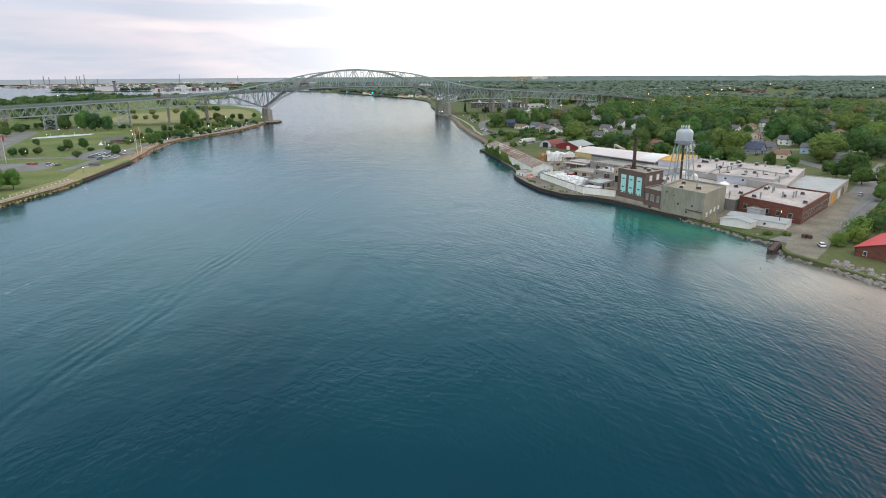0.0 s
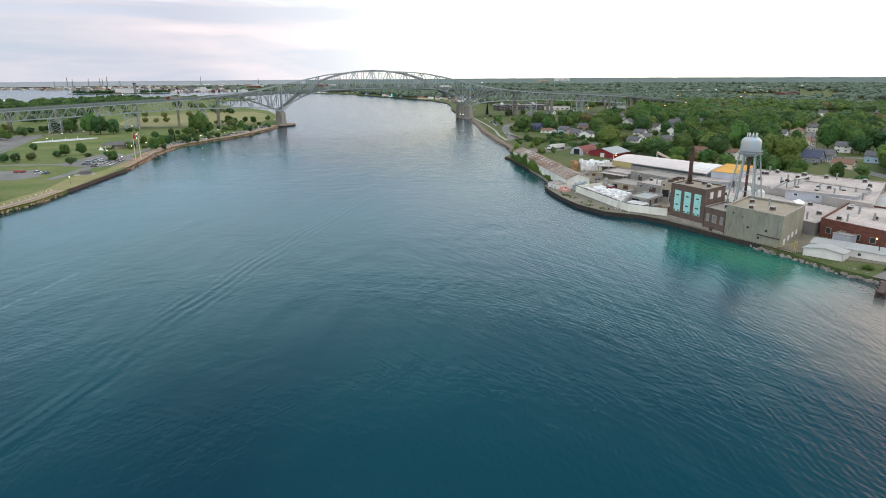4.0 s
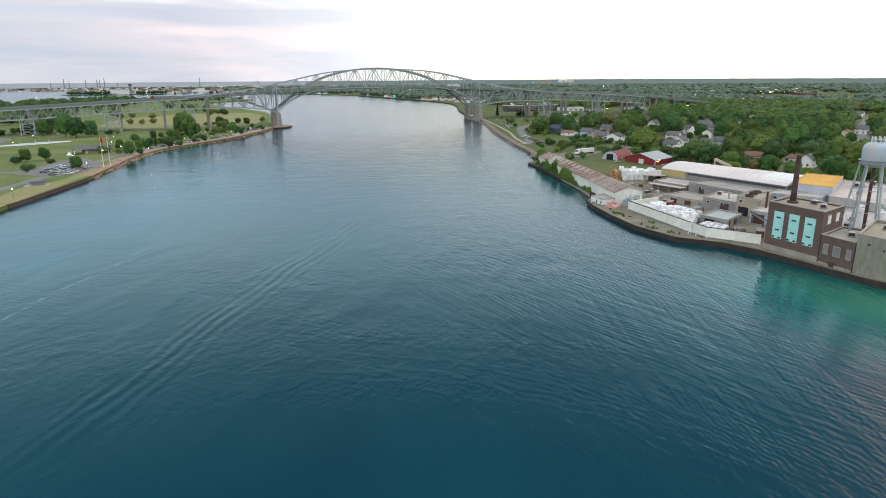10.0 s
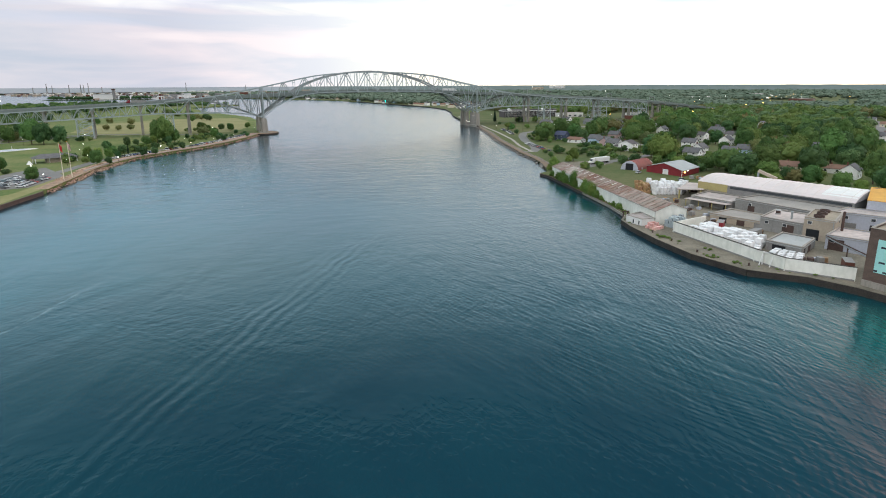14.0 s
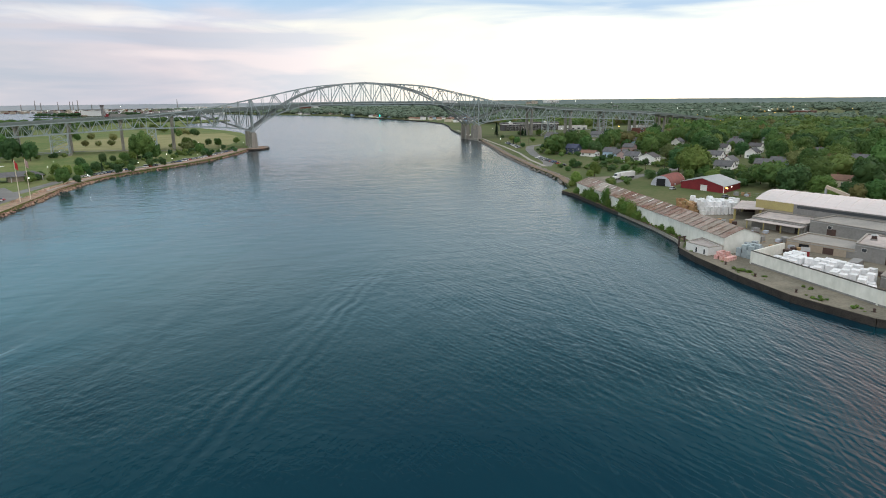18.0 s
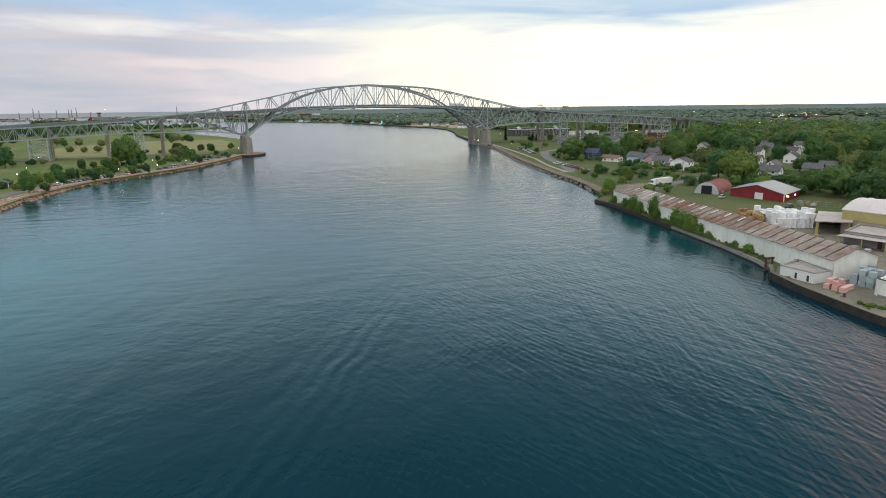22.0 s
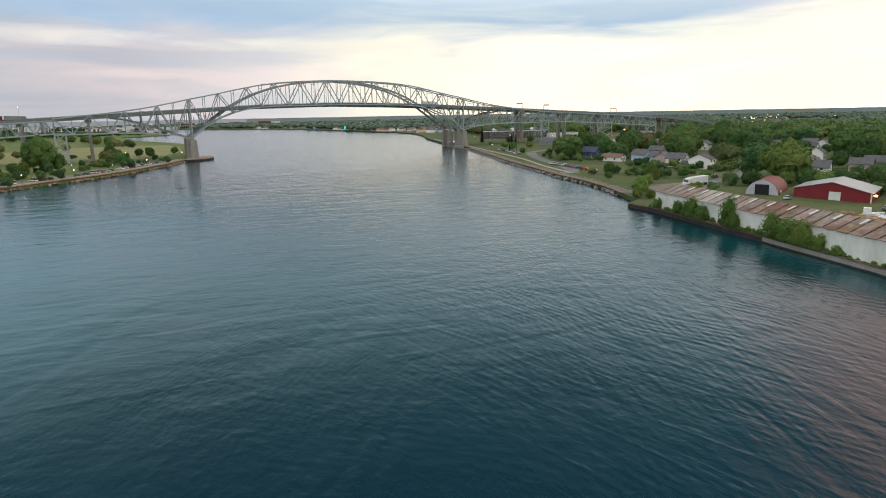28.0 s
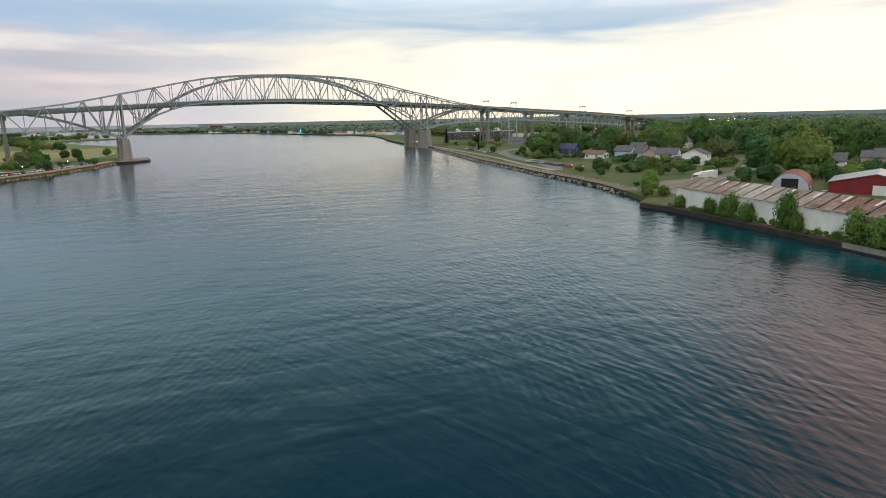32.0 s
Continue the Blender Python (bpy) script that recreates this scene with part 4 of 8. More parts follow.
def shrink(fp, d):
    """The footprint drawn in by d metres on every side."""
    n = len(fp)
    cx, cy = sum(p[0] for p in fp) / n, sum(p[1] for p in fp) / n
    out = []
    for i in range(n):
        a, b, c = fp[i - 1], fp[i], fp[(i + 1) % n]
        _, n1, _ = edge_frame(a, b, (cx, cy))
        _, n2, _ = edge_frame(b, c, (cx, cy))
        k = d / max(0.3, 1 + n1.dot(n2))
        out.append((b[0] - (n1.x + n2.x) * k, b[1] - (n1.y + n2.y) * k))
    return out


def mid_of(fp):
    return sum(p[0] for p in fp) / len(fp), sum(p[1] for p in fp) / len(fp)


def block(name, label, fp, z0, z1, wall, roof, parapet=0.5, cat="building", group="mill buildings", coping=None):
    """A flat-roofed building: walls round the footprint, a sunk roof and a coping."""
    t = thing(name, pose(0, 0, 0), label, cat, group)
    inner = shrink(fp, 0.4)
    n, c = len(fp), mid_of(fp)
    for i in range(n):
        a, b, ia, ib = fp[i], fp[(i + 1) % n], inner[i], inner[(i + 1) % n]
        part("wall", Geo().prism([a, b, ib, ia], z0 - 0.6, z1), wall, t)
    part("roof", Geo().prism(shrink(fp, 0.38), z1 - parapet - 0.3, z1 - parapet), roof, t)
    g = Geo()
    for i in range(n):
        oa, ob_, ia, ib = shrink(fp, -0.12)[i], shrink(fp, -0.12)[(i + 1) % n], shrink(fp, 0.5)[i], shrink(fp, 0.5)[(i + 1) % n]
        g.prism([oa, ob_, ib, ia], z1, z1 + 0.18)
    part("coping", g, coping or CONCRETE, t)
    return t


def dress(t, fp, z, nm):
    """Doors, openings with their inner shade painted near black, small windows, a gutter and a drain on the two walls
    towards the river.
    """
    c, rs = mid_of(fp), random.Random(nm)
    for i in (0, 1):
        a, b = fp[i], fp[(i + 1) % len(fp)]
        ln = math.hypot(b[0] - a[0], b[1] - a[1])
        u = rs.uniform(0.08, 0.2)
        while u < 0.85:
            w = rs.choice((1.2, 3.0, 4.2)) / ln
            if u + w > 0.94:
                break
            top = 1.72 + (2.3 if w * ln < 2 else min(3.6, z - 2.6))
            part("roller_door" if w * ln > 2 else "door", panel_on(a, b, c, u, u + w, 1.7, top, 0.0, 0.10), rs.choice((DARK_DOOR_SHADE, DARK_DOOR_SHADE, GREY_WALL, RUST)), t)
            if z > 6 and rs.random() < 0.8:
                window(t, fp, i, u, u + 1.6 / ln, z - 2.2, z - 1.1)
            u += w + rs.uniform(2.5, 6.0) / ln
        part("gutter", panel_on(a, b, c, 0.01, 0.99, z - 0.55, z - 0.35, 0.0, 0.22), METAL_ROOF, t)
        part("drain_pipe", panel_on(a, b, c, 0.95, 0.95 + 0.2 / ln, 1.7, z - 0.4, 0.0, 0.16), STEEL2, t)


def window(t, fp, i, u0, u1, z0, z1, glass=GLASS, frame_m=WHITE):
    a, b, c = fp[i], fp[(i + 1) % len(fp)], mid_of(fp)
    f = part("window", panel_on(a, b, c, u0, u1, z0, z1, 0.0, 0.10), frame_m, t)
    e = (u1 - u0) * 0.09
    part("pane", panel_on(a, b, c, u0 + e, u1 - e, z0 + (z1 - z0) * 0.08, z1 - (z1 - z0) * 0.08, 0.08, 0.05), glass, f)


def gable_block(name, label, fp, z0, eave, ridge, wall, roof, cat="building", group="", over=0.5, strips=0, strip_m=None, ends=None):
    """A pitched-roof building on a four-cornered footprint; the ridge runs from the middle of side 0 to the middle of side 2."""
    t = thing(name, pose(0, 0, 0), label, cat, group)
    a, b, c, d = [Vector((x, y, 0)) for x, y in fp]
    m0, m1 = (a + b) / 2, (d + c) / 2
    up = lambda p, z: (p.x, p.y, z)
    for p, q, m in ((a, b, m0), (d, c, m1)):
        g = Geo()
        vs = [up(p, z0 - 0.6), up(q, z0 - 0.6), up(q, eave), up(m, ridge), up(p, eave)]
        inn = (m1 - m0).normalized() * (0.25 if m is m0 else -0.25)
        vs2 = [tuple(Vector(v) + inn) for v in vs]
        g.add(vs + vs2, [(0, 1, 2, 3, 4), (9, 8, 7, 6, 5)] + [(i, (i + 1) % 5 + 0, (i + 1) % 5 + 5, i + 5) for i in range(5)])
        part("gable_wall", g, ends or wall, t)
    for p, q in ((a, d), (b, c)):
        n = ((m0 - p).normalized()) * 0.25
        part("side_wall", Geo().prism([(p.x, p.y), (q.x, q.y), (q.x + n.x, q.y + n.y), (p.x + n.x, p.y + n.y)], z0 - 0.6, eave), wall, t)
    ax = (m1 - m0).normalized() * over
    for p, q in ((a, d), (b, c)):
        ov = (p - m0).normalized() * over
        drop = (ridge - eave) * over / max(1.0, (p - m0).length)
        n = max(1, strips)
        rs, re, es, ee = m0 - ax, m1 + ax, p + ov - ax, q + ov + ax
        for k in range(n):
            u0, u1 = k / n, (k + 1) / n - (0.004 if n > 1 else 0)
            w = [rs.lerp(re, u0), rs.lerp(re, u1), es.lerp(ee, u1), es.lerp(ee, u0)]
            zz = [ridge, ridge, eave - drop, eave - drop]
            lift = 0.025 * (k % 2) if n > 1 else 0
            vs = [(v.x, v.y, z + 0.16 + lift) for v, z in zip(w, zz)] + [(v.x, v.y, z + 0.02 + lift) for v, z in zip(w, zz)]
            sky = strip_m and k % 2 == 0 and p is a and n * 0.30 < k < n * 0.93
            part("roof_sheet" if n > 1 else "roof", Geo().add(vs, [(0, 1, 2, 3), (7, 6, 5, 4), (0, 4, 5, 1), (1, 5, 6, 2), (2, 6, 7, 3), (3, 7, 4, 0)]), roof, t)
            if sky:
                w2 = [w[0].lerp(w[3], 0.06).lerp(w[1].lerp(w[2], 0.06), 0.1), w[0].lerp(w[3], 0.06).lerp(w[1].lerp(w[2], 0.06), 0.30), w[0].lerp(w[3], 0.42).lerp(w[1].lerp(w[2], 0.42), 0.30), w[0].lerp(w[3], 0.42).lerp(w[1].lerp(w[2], 0.42), 0.1)]
                hz = [ridge + (eave - ridge) * k2 + 0.24 + lift for k2 in (0.06, 0.06, 0.42, 0.42)]
                part("skylight", Geo().add([(v.x, v.y, z) for v, z in zip(w2, hz)] + [(v.x, v.y, z - 0.1) for v, z in zip(w2, hz)], [(0, 1, 2, 3), (7, 6, 5, 4), (0, 4, 5, 1), (1, 5, 6, 2), (2, 6, 7, 3), (3, 7, 4, 0)]), strip_m, t)
    return t


# beige concrete block at the water
BLOCK = [(184, -630), (190, -653), (212, -638), (204, -616)]
t = block("concrete_block", "stained beige concrete mill building standing at the water's edge", BLOCK, 0.0, 13.4, BEIGE, TAN_ROOF, 0.7)
for u, z, w, h in ((0.12, 10.6, 0.04, 0.8), (0.40, 6.2, 0.05, 1.1), (0.72, 6.4, 0.05, 1.1), (0.30, 9.8, 0.03, 0.7), (0.60, 3.2, 0.05, 1.2), (0.86, 4.4, 0.06, 1.6)):
    window(t, BLOCK, 0, u, u + w, z, z + h, GLASS, CONCRETE)
for u, z, h in ((0.10, 2.2, 2.6), (0.28, 3.0, 2.2), (0.46, 3.4, 2.2), (0.64, 3.6, 2.0)):
    window(t, BLOCK, 1, u, u + 0.10, z, z + h, WHITE, CONCRETE)
part("stain_pipe", panel_on(BLOCK[0], BLOCK[1], mid_of(BLOCK), 0.88, 0.93, 4.5, 11.0, 0.0, 0.25), GREY_WALL, t)
part("ledge_pipe", panel_on(BLOCK[0], BLOCK[1], mid_of(BLOCK), 0.60, 0.98, 4.9, 5.2, 0.0, 0.4), RUST, t)
# brick power house with its three turquoise bays
POWER = [(178.5, -600), (182.5, -618.5), (196, -612), (191, -594)]
t = block("power_house", "brown brick power house with three tall turquoise window panels", POWER, 1.0, 17.4, BROWN_BRICK, TAN_ROOF, 0.5)
for k in range(3):
    u = 0.13 + k * 0.285
    a, b, c = POWER[0], POWER[1], mid_of(POWER)
    f = part("window_bay", panel_on(a, b, c, u, u + 0.185, 6.0, 14.8, 0.0, 0.12), TEAL_PANEL, t, "tall turquoise panelled window bay")
    for z in (8.6, 12.6):
        part("pane", panel_on(a, b, c, u + 0.05, u + 0.13, z, z + 0.5, 0.10, 0.05), GLASS, f)
    for q in (0.0, 0.12):
        part("pane", panel_on(a, b, c, u + q, u + q + 0.05, 6.2, 6.7, 0.10, 0.05), GLASS, f)
part("base_course", panel_on(POWER[0], POWER[1], mid_of(POWER), 0, 1, 0.6, 3.4, 0.0, 0.35), CONCRETE, t)
for u in (0.2, 0.6):
    window(t, POWER, 1, u, u + 0.18, 13.0, 16.0, WHITE, CONCRETE)
ELL = [(182.5, -618.8), (184, -629.7), (201, -620), (197, -611.5)]
t = block("boiler_annex", "lower brown brick annex between the power house and the concrete block", ELL, 1.0, 10.6, BROWN_BRICK, GREY_ROOF, 0.4)
for u in (0.10, 0.40, 0.78):
    window(t, ELL, 0, u, u + (0.22 if u == 0.40 else 0.16), 5.0, 8.2, GREY_WALL, CONCRETE)
part("base_course", panel_on(ELL[0], ELL[1], mid_of(ELL), 0, 1, 0.6, 2.4, 0.0, 0.35), CONCRETE, t)
part("hatch", panel_on(ELL[0], ELL[1], mid_of(ELL), 0.35, 0.5, 1.6, 3.2, 0.3, 0.2), RUST, t)
# chimney
t = thing("smokestack", pose(186, -601.5, 17.0), "dark rusty steel smokestack on the power house roof", "smokestack")
part("shaft", Geo().lathe([(1.0, 0), (0.88, 4), (0.76, 11), (0.74, 15.2), (0.84, 15.3)], 14), RUST, t, smooth=True)
part("collar", Geo().lathe([(1.7, 0), (1.7, 0.5), (1.3, 0.6)], 14), RUST, t)
# water tower
t = thing("water_tower", pose(208.6, -608, 9.5), "pale blue riveted water tower on six braced legs", "water tower")
part("tank", Geo().lathe([(0.3, 18.9), (2.4, 19.2), (3.6, 19.9), (3.95, 20.6), (3.95, 25.0), (3.7, 25.9), (2.7, 26.8), (1.2, 27.3), (0.2, 27.4)], 28), TANK, t, smooth=True)
part("walkway", Geo().lathe([(3.95, 20.2), (4.7, 20.2), (4.7, 20.4), (3.95, 20.4)], 28), STEEL2, t)
part("walkway_rail", Geo().lathe([(4.62, 21.3), (4.72, 21.3), (4.72, 21.4), (4.62, 21.4)], 28), STEEL2, t)
part("riser_pipe", Geo().tube((0, 0, -2), (0, 0, 19.2), 0.55, 0.55, 10), RUST, t)
for i in range(6):
    a = 2 * math.pi * (i + 0.3) / 6
    c, s = math.cos(a), math.sin(a)
    part("leg", Geo().tube((7.0 * c, 7.0 * s, -2.0), (3.8 * c, 3.8 * s, 20.6), 0.32, 0.27, 8), STEEL, t)
    a2 = 2 * math.pi * (i + 1.3) / 6
    for z in (5.0, 12.0):
        r = 7.0 - 3.2 * (z + 2) / 22.6
        part("strut", Geo().beam((r * c, r * s, z), (r * math.cos(a2), r * math.sin(a2), z), 0.16, 0.16), STEEL, t)
    for z0, z1 in ((-2, 5), (5, 12), (12, 19)):
        r0, r1 = 7.0 - 3.2 * (z0 + 2) / 22.6, 7.0 - 3.2 * (z1 + 2) / 22.6
        part("tie_rod", Geo().beam((r0 * c, r0 * s, z0), (r1 * math.cos(a2), r1 * math.sin(a2), z1), 0.07, 0.07), STEEL, t)
for i in range(9):
    a = 2 * math.pi * i / 9
    part("antenna", Geo().box(1.9 * math.cos(a) - 0.14, 1.9 * math.sin(a) - 0.14, 27.0, 1.9 * math.cos(a) + 0.14, 1.9 * math.sin(a) + 0.14, 28.7), WHITE, t)
part("antenna_ring", Geo().lathe([(1.8, 27.7), (2.0, 27.7), (2.0, 27.85), (1.8, 27.85)], 14), STEEL2, t)
# white boundary wall along the quay
WALL_LINE = [(165.2, -533), (166.9, -573.5), (168.3, -584), (179.6, -597)]
w = setting("quay_wall", Geo(), WHITE_WALL, "weathered white plastered wall along the mill quay", "wall")
for a, b in zip(WALL_LINE, WALL_LINE[1:]):
    part("wall_panel", Geo().beam((*a, 3.5), (*b, 3.5), 0.5, 4.1), WHITE_WALL, w)
    part("wall_cap", Geo().beam((*a, 5.63), (*b, 5.63), 0.62, 0.14), DARK_CONC, w)
    part("wall_foot", Geo().beam((*lerp(a, b, 0.01), 1.9), (*lerp(a, b, 0.99), 1.9), 0.56, 0.5), GREY_WALL, w)
part("wall_panel", Geo().beam((165.3, -532.7, 3.4), (184, -524.6, 3.0), 0.5, 3.9), WHITE_WALL, w)
# long rusty-roofed riverside shed
SHED = [(164.8, -521.0), (178.6, -520.5), (191.5, -388.5), (178.4, -388)]
t = gable_block("riverside_shed", "long white walled shed with a patched rusty sheet roof", SHED, 1.0, 7.1, 9.5, WHITE_WALL, RUST_ROOF, "shed", "mill buildings", 0.5, 36, SKYLIGHT)
for u in (0.03, 0.09):
    part("door", panel_on(SHED[3], SHED[0], mid_of(SHED), 1 - u - 0.012, 1 - u, 1.6, 4.2, 0.0, 0.12), GREY_WALL, t)
OFFICE = [(157.4, -512.5), (159.0, -521.6), (164.6, -520.8), (166.2, -508.6)]
t = block("quay_office", "small white flat roofed office at the quay corner", OFFICE, 1.2, 4.3, WHITE, WHITE_ROOF, 0.2)
for u in (0.45, 0.8):
    window(t, OFFICE, 0, u, u + 0.08, 1.8, 3.6)
# bale yard canopy
CANOPY = [(206, -473), (215, -477.5), (229, -464.5), (221.5, -458.5)]
t = thing("bale_canopy", pose(0, 0, 0), "open sided steel shelter with a white sheet roof", "shelter")
part("roof", Geo().prism(shrink(CANOPY, -0.6), 6.0, 6.35), WHITE_ROOF, t)
part("back_wall", Geo().prism([CANOPY[2], CANOPY[3], (223, -455.4), (230, -462.8)], 1.0, 6.0), RUST, t)
for x, y in shrink(CANOPY, 0.3):
    part("post", Geo().box(x - 0.3, y - 0.3, 1.0, x + 0.3, y + 0.3, 6.0), YELLOW_WALL, t)
# production hall with a curved roof and a yellow bay
HALL = [(216, -473), (239, -537), (268, -520), (240, -462)]
t = block("production_hall", "large grey mill hall with curved metal roof and yellow cladding", HALL, 1.0, 9.4, GREY_WALL, GREY_ROOF, 0.3, coping=PINK_ROOF)
part("yellow_cladding", panel_on(HALL[0], HALL[1], mid_of(HALL), 0.0, 0.22, 6.2, 9.6, 0.0, 0.15), YELLOW_WALL, t, "yellow steel cladding")
part("window_band", panel_on(HALL[0], HALL[1], mid_of(HALL), 0.24, 0.99, 8.0, 9.0, 0.0, 0.12), GLASS, t)
part("lower_cladding", panel_on(HALL[0], HALL[1], mid_of(HALL), 0.0, 0.22, 1.5, 6.0, 0.0, 0.12), TAN_WALL, t)
g, n = Geo(), 12
vs = []
for k in range(n + 1):
    u = k / n
    z = 9.5 + 2.6 * math.sin(math.pi * u) ** 0.8
    for e in (0, 1):
        p = lerp(shrink(HALL, -0.3)[0], shrink(HALL, -0.3)[3], u) if e == 0 else lerp(shrink(HALL, -0.3)[1], shrink(HALL, -0.3)[2], u)
        vs += [(p[0], p[1], z), (p[0], p[1], 9.4)]
fs = []
for k in range(n):
    a = 4 * k
    fs += [(a, a + 2, a + 6, a + 4), (a, a + 4, a + 5, a + 1), (a + 2, a + 3, a + 7, a + 6)]
part("curved_roof", g.add(vs, fs), PINK_ROOF, t, "pale curved sheet metal roof")
ORANGE = [(236, -545), (243, -558), (271, -534), (262, -522)]
block("ochre_roof_block", "pale blue mill block with an ochre yellow roof", ORANGE, 1.0, 12.2, LAV_WALL, ORANGE_ROOF, 0.15, coping=ORANGE_ROOF)
LONG = [(238, -562), (254, -628), (306, -584), (276, -530)]
t = block("long_warehouse", "wide low mill warehouse with a stained white roof", LONG, 1.0, 9.6, PALE_WALL, WHITE_ROOF, 0.25, coping=WHITE_ROOF)
MID = [(197, -600), (207, -612), (216, -640), (250, -622), (238, -562), (212, -575)]
block("middle_mill", "low mill building with white flat roofs between the taller blocks", MID, 1.0, 6.6, GREY_WALL, WHITE_ROOF, 0.25)
for nm, lb, fp, z, wm, rm in (
        ("roof_block", "raised grey roof block on the mill", [(240.5, -594.1), (256.1, -617.5), (276.0, -605.1), (267.6, -575.4)], 10.6, LAV_WALL, WHITE_ROOF),
        ("grey_annex", "grey flat roofed mill annex in the yard", [(198, -537), (203, -552), (219, -541), (213, -527)], 6.6, GREY_WALL, WHITE_ROOF),
        ("tan_tank_house", "tan clad tank house with open roof tanks", [(203, -552), (207, -561), (222, -549), (217, -541)], 9.2, TAN_WALL, TAN_ROOF),
        ("blue_shed", "pale blue clad shed by the power house", [(199, -566), (205, -577), (217, -568), (212, -558)], 6.4, LAV_WALL, WHITE_ROOF),
        ("low_grey_shed", "low grey shed inside the white quay wall", [(180, -562), (184, -573), (197, -564), (193, -554)], 4.8, GREY_WALL, METAL_ROOF),
        ("loading_bay", "loading bay with a white canopy roof beside the hall", [(203, -487), (210, -505), (226, -501), (217, -479)], 5.6, GREY_WALL, WHITE_ROOF),
        ("link_building", "grey mill link building with a stepped flat roof", [(211, -506), (222, -545), (238, -536), (226, -502)], 7.4, GREY_WALL, GREY_ROOF),
        ("red_door_shed", "tan shed with a dark red roller door", [(190, -519), (200, -541), (211, -534), (204, -513)], 4.6, TAN_WALL, GREY_ROOF),
        ("north_block", "grey block with a white roof beside the ochre roof", [(222, -545), (234, -562), (243, -556), (233, -540)], 8.8, LAV_WALL, WHITE_ROOF)):
    t = block(nm, lb, fp, 1.0, z, wm, rm, 0.25)
    dress(t, fp, z, nm)
WHS = [(218, -640), (224.5, -670), (264, -644), (253, -617)]
t = block("brick_warehouse", "long dark red brick warehouse with a worn white roof", WHS, 1.0, 8.6, BRICK, WHITE_ROOF, 0.5, coping=BRICK)
for k in range(14):
    window(t, WHS, 1, 0.04 + k * 0.068, 0.075 + k * 0.068, 3.2, 6.2, GLASS, CONCRETE)
for k in range(5):
    window(t, WHS, 0, 0.08 + k * 0.18, 0.15 + k * 0.18, 3.4, 5.6, GLASS, CONCRETE)
ANNEX2 = [(264, -644), (308, -612), (298, -594), (253.5, -617)]
t = block("grey_warehouse", "long beige and grey metal warehouse behind the brick one", ANNEX2, 1.0, 7.6, TAN_WALL, METAL_ROOF, 0.2)
part("roller_door", panel_on(ANNEX2[0], ANNEX2[1], mid_of(ANNEX2), 0.12, 0.3, 1.6, 6.0, 0.0, 0.12), ORANGE_ROOF, t, "ochre roller door")
part("roller_door", panel_on(ANNEX2[0], ANNEX2[1], mid_of(ANNEX2), 0.42, 0.55, 1.6, 6.0, 0.0, 0.12), WHITE, t)
part("roller_door", panel_on(ANNEX2[0], ANNEX2[1], mid_of(ANNEX2), 0.64, 0.76, 1.6, 6.0, 0.0, 0.12), GLASS, t)
HUT = [(192.5, -661), (199, -671), (204, -668.5), (198, -658)]
gable_block("pale_hut", "small pale green and white gabled hut by the shore", HUT, 1.0, 4.2, 5.2, WHITE, METAL_ROOF, "hut", "huts by the shore")
HUT2 = [(212, -676), (220, -670), (208, -651), (200, -656)]
t = gable_block("white_hut", "long low white hut with a sheet roof by the shore", HUT2, 1.0, 4.2, 5.2, WHITE, METAL_ROOF, "hut", "huts by the shore")
for u in (0.2, 0.45, 0.62):
    window(t, [HUT2[3], HUT2[0], HUT2[1], HUT2[2]], 0, u, u + 0.05, 2.4, 3.4)
REDH = [(208, -712), (213, -730), (240, -716), (233, -700)]
t = gable_block("red_roof_house", "brick house with a bright red metal roof above the shore", [REDH[0], REDH[1], REDH[2], REDH[3]], 1.0, 4.6, 7.6, BRICK, RED_ROOF, "house")
for u in (0.15, 0.55, 0.8):
    window(t, REDH, 0, u, u + 0.07, 2.2, 3.8)
# open front of the loading bay, under a white canopy sheet
BAY = [(203, -487), (210, -505)]
t = thing("bay_canopy", pose(0, 0, 0), "white sheet canopy on posts before the loading bay", "canopy")
part("sheet", Geo().prism([(199.0, -488), (206.4, -506.6), (210.6, -505.2), (203.4, -486.6)], 4.6, 4.8), WHITE_ROOF, t)
for k in range(4):
    x, y = lerp((199.6, -488.6), (206.6, -506), k / 3)
    part("post", Geo().box(x - 0.15, y - 0.15, 1.6, x + 0.15, y + 0.15, 4.6), YELLOW_WALL, t)
PORCH = [(214.5, -650), (216, -656.5), (219.6, -655.4), (218.2, -649)]
t = block("porch_hut", "small pale blue porch hut on the brick warehouse front", PORCH, 1.0, 5.4, LAV_WALL, METAL_ROOF, 0.1, "hut", "huts by the shore")
t = thing("wall_light", pose(222.2, -661.5, 5.6), "small glowing amber lamp on the brick wall", "lamp")
part("bracket", Geo().box(-0.1, -0.1, -0.1, 0.5, 0.1, 0.1), RUST, t)
part("bulb", Geo().box(-0.45, -0.22, -0.22, -0.1, 0.22, 0.22), LAMP_AMBER, t)
# seams and a pale newer stretch on the hall roof
for k in range(15):
    u = (k + 0.5) / 15
    vs = []
    for q in range(9):
        v = q / 8
        p = lerp(lerp(HALL[0], HALL[1], u), lerp(HALL[3], HALL[2], u), v)
        zz = 9.52 + 2.6 * math.sin(math.pi * v) ** 0.8
        vs += [(p[0], p[1] - 0.10, zz), (p[0], p[1] + 0.10, zz), (p[0], p[1], zz + 0.16)]
    part("roof_seam", Geo().add(vs, [f for q in range(8) for f in ((3 * q, 3 * q + 3, 3 * q + 5, 3 * q + 2), (3 * q + 1, 3 * q + 2, 3 * q + 5, 3 * q + 4))]), PINK_ROOF, bpy.data.objects["production_hall"])
vs = []
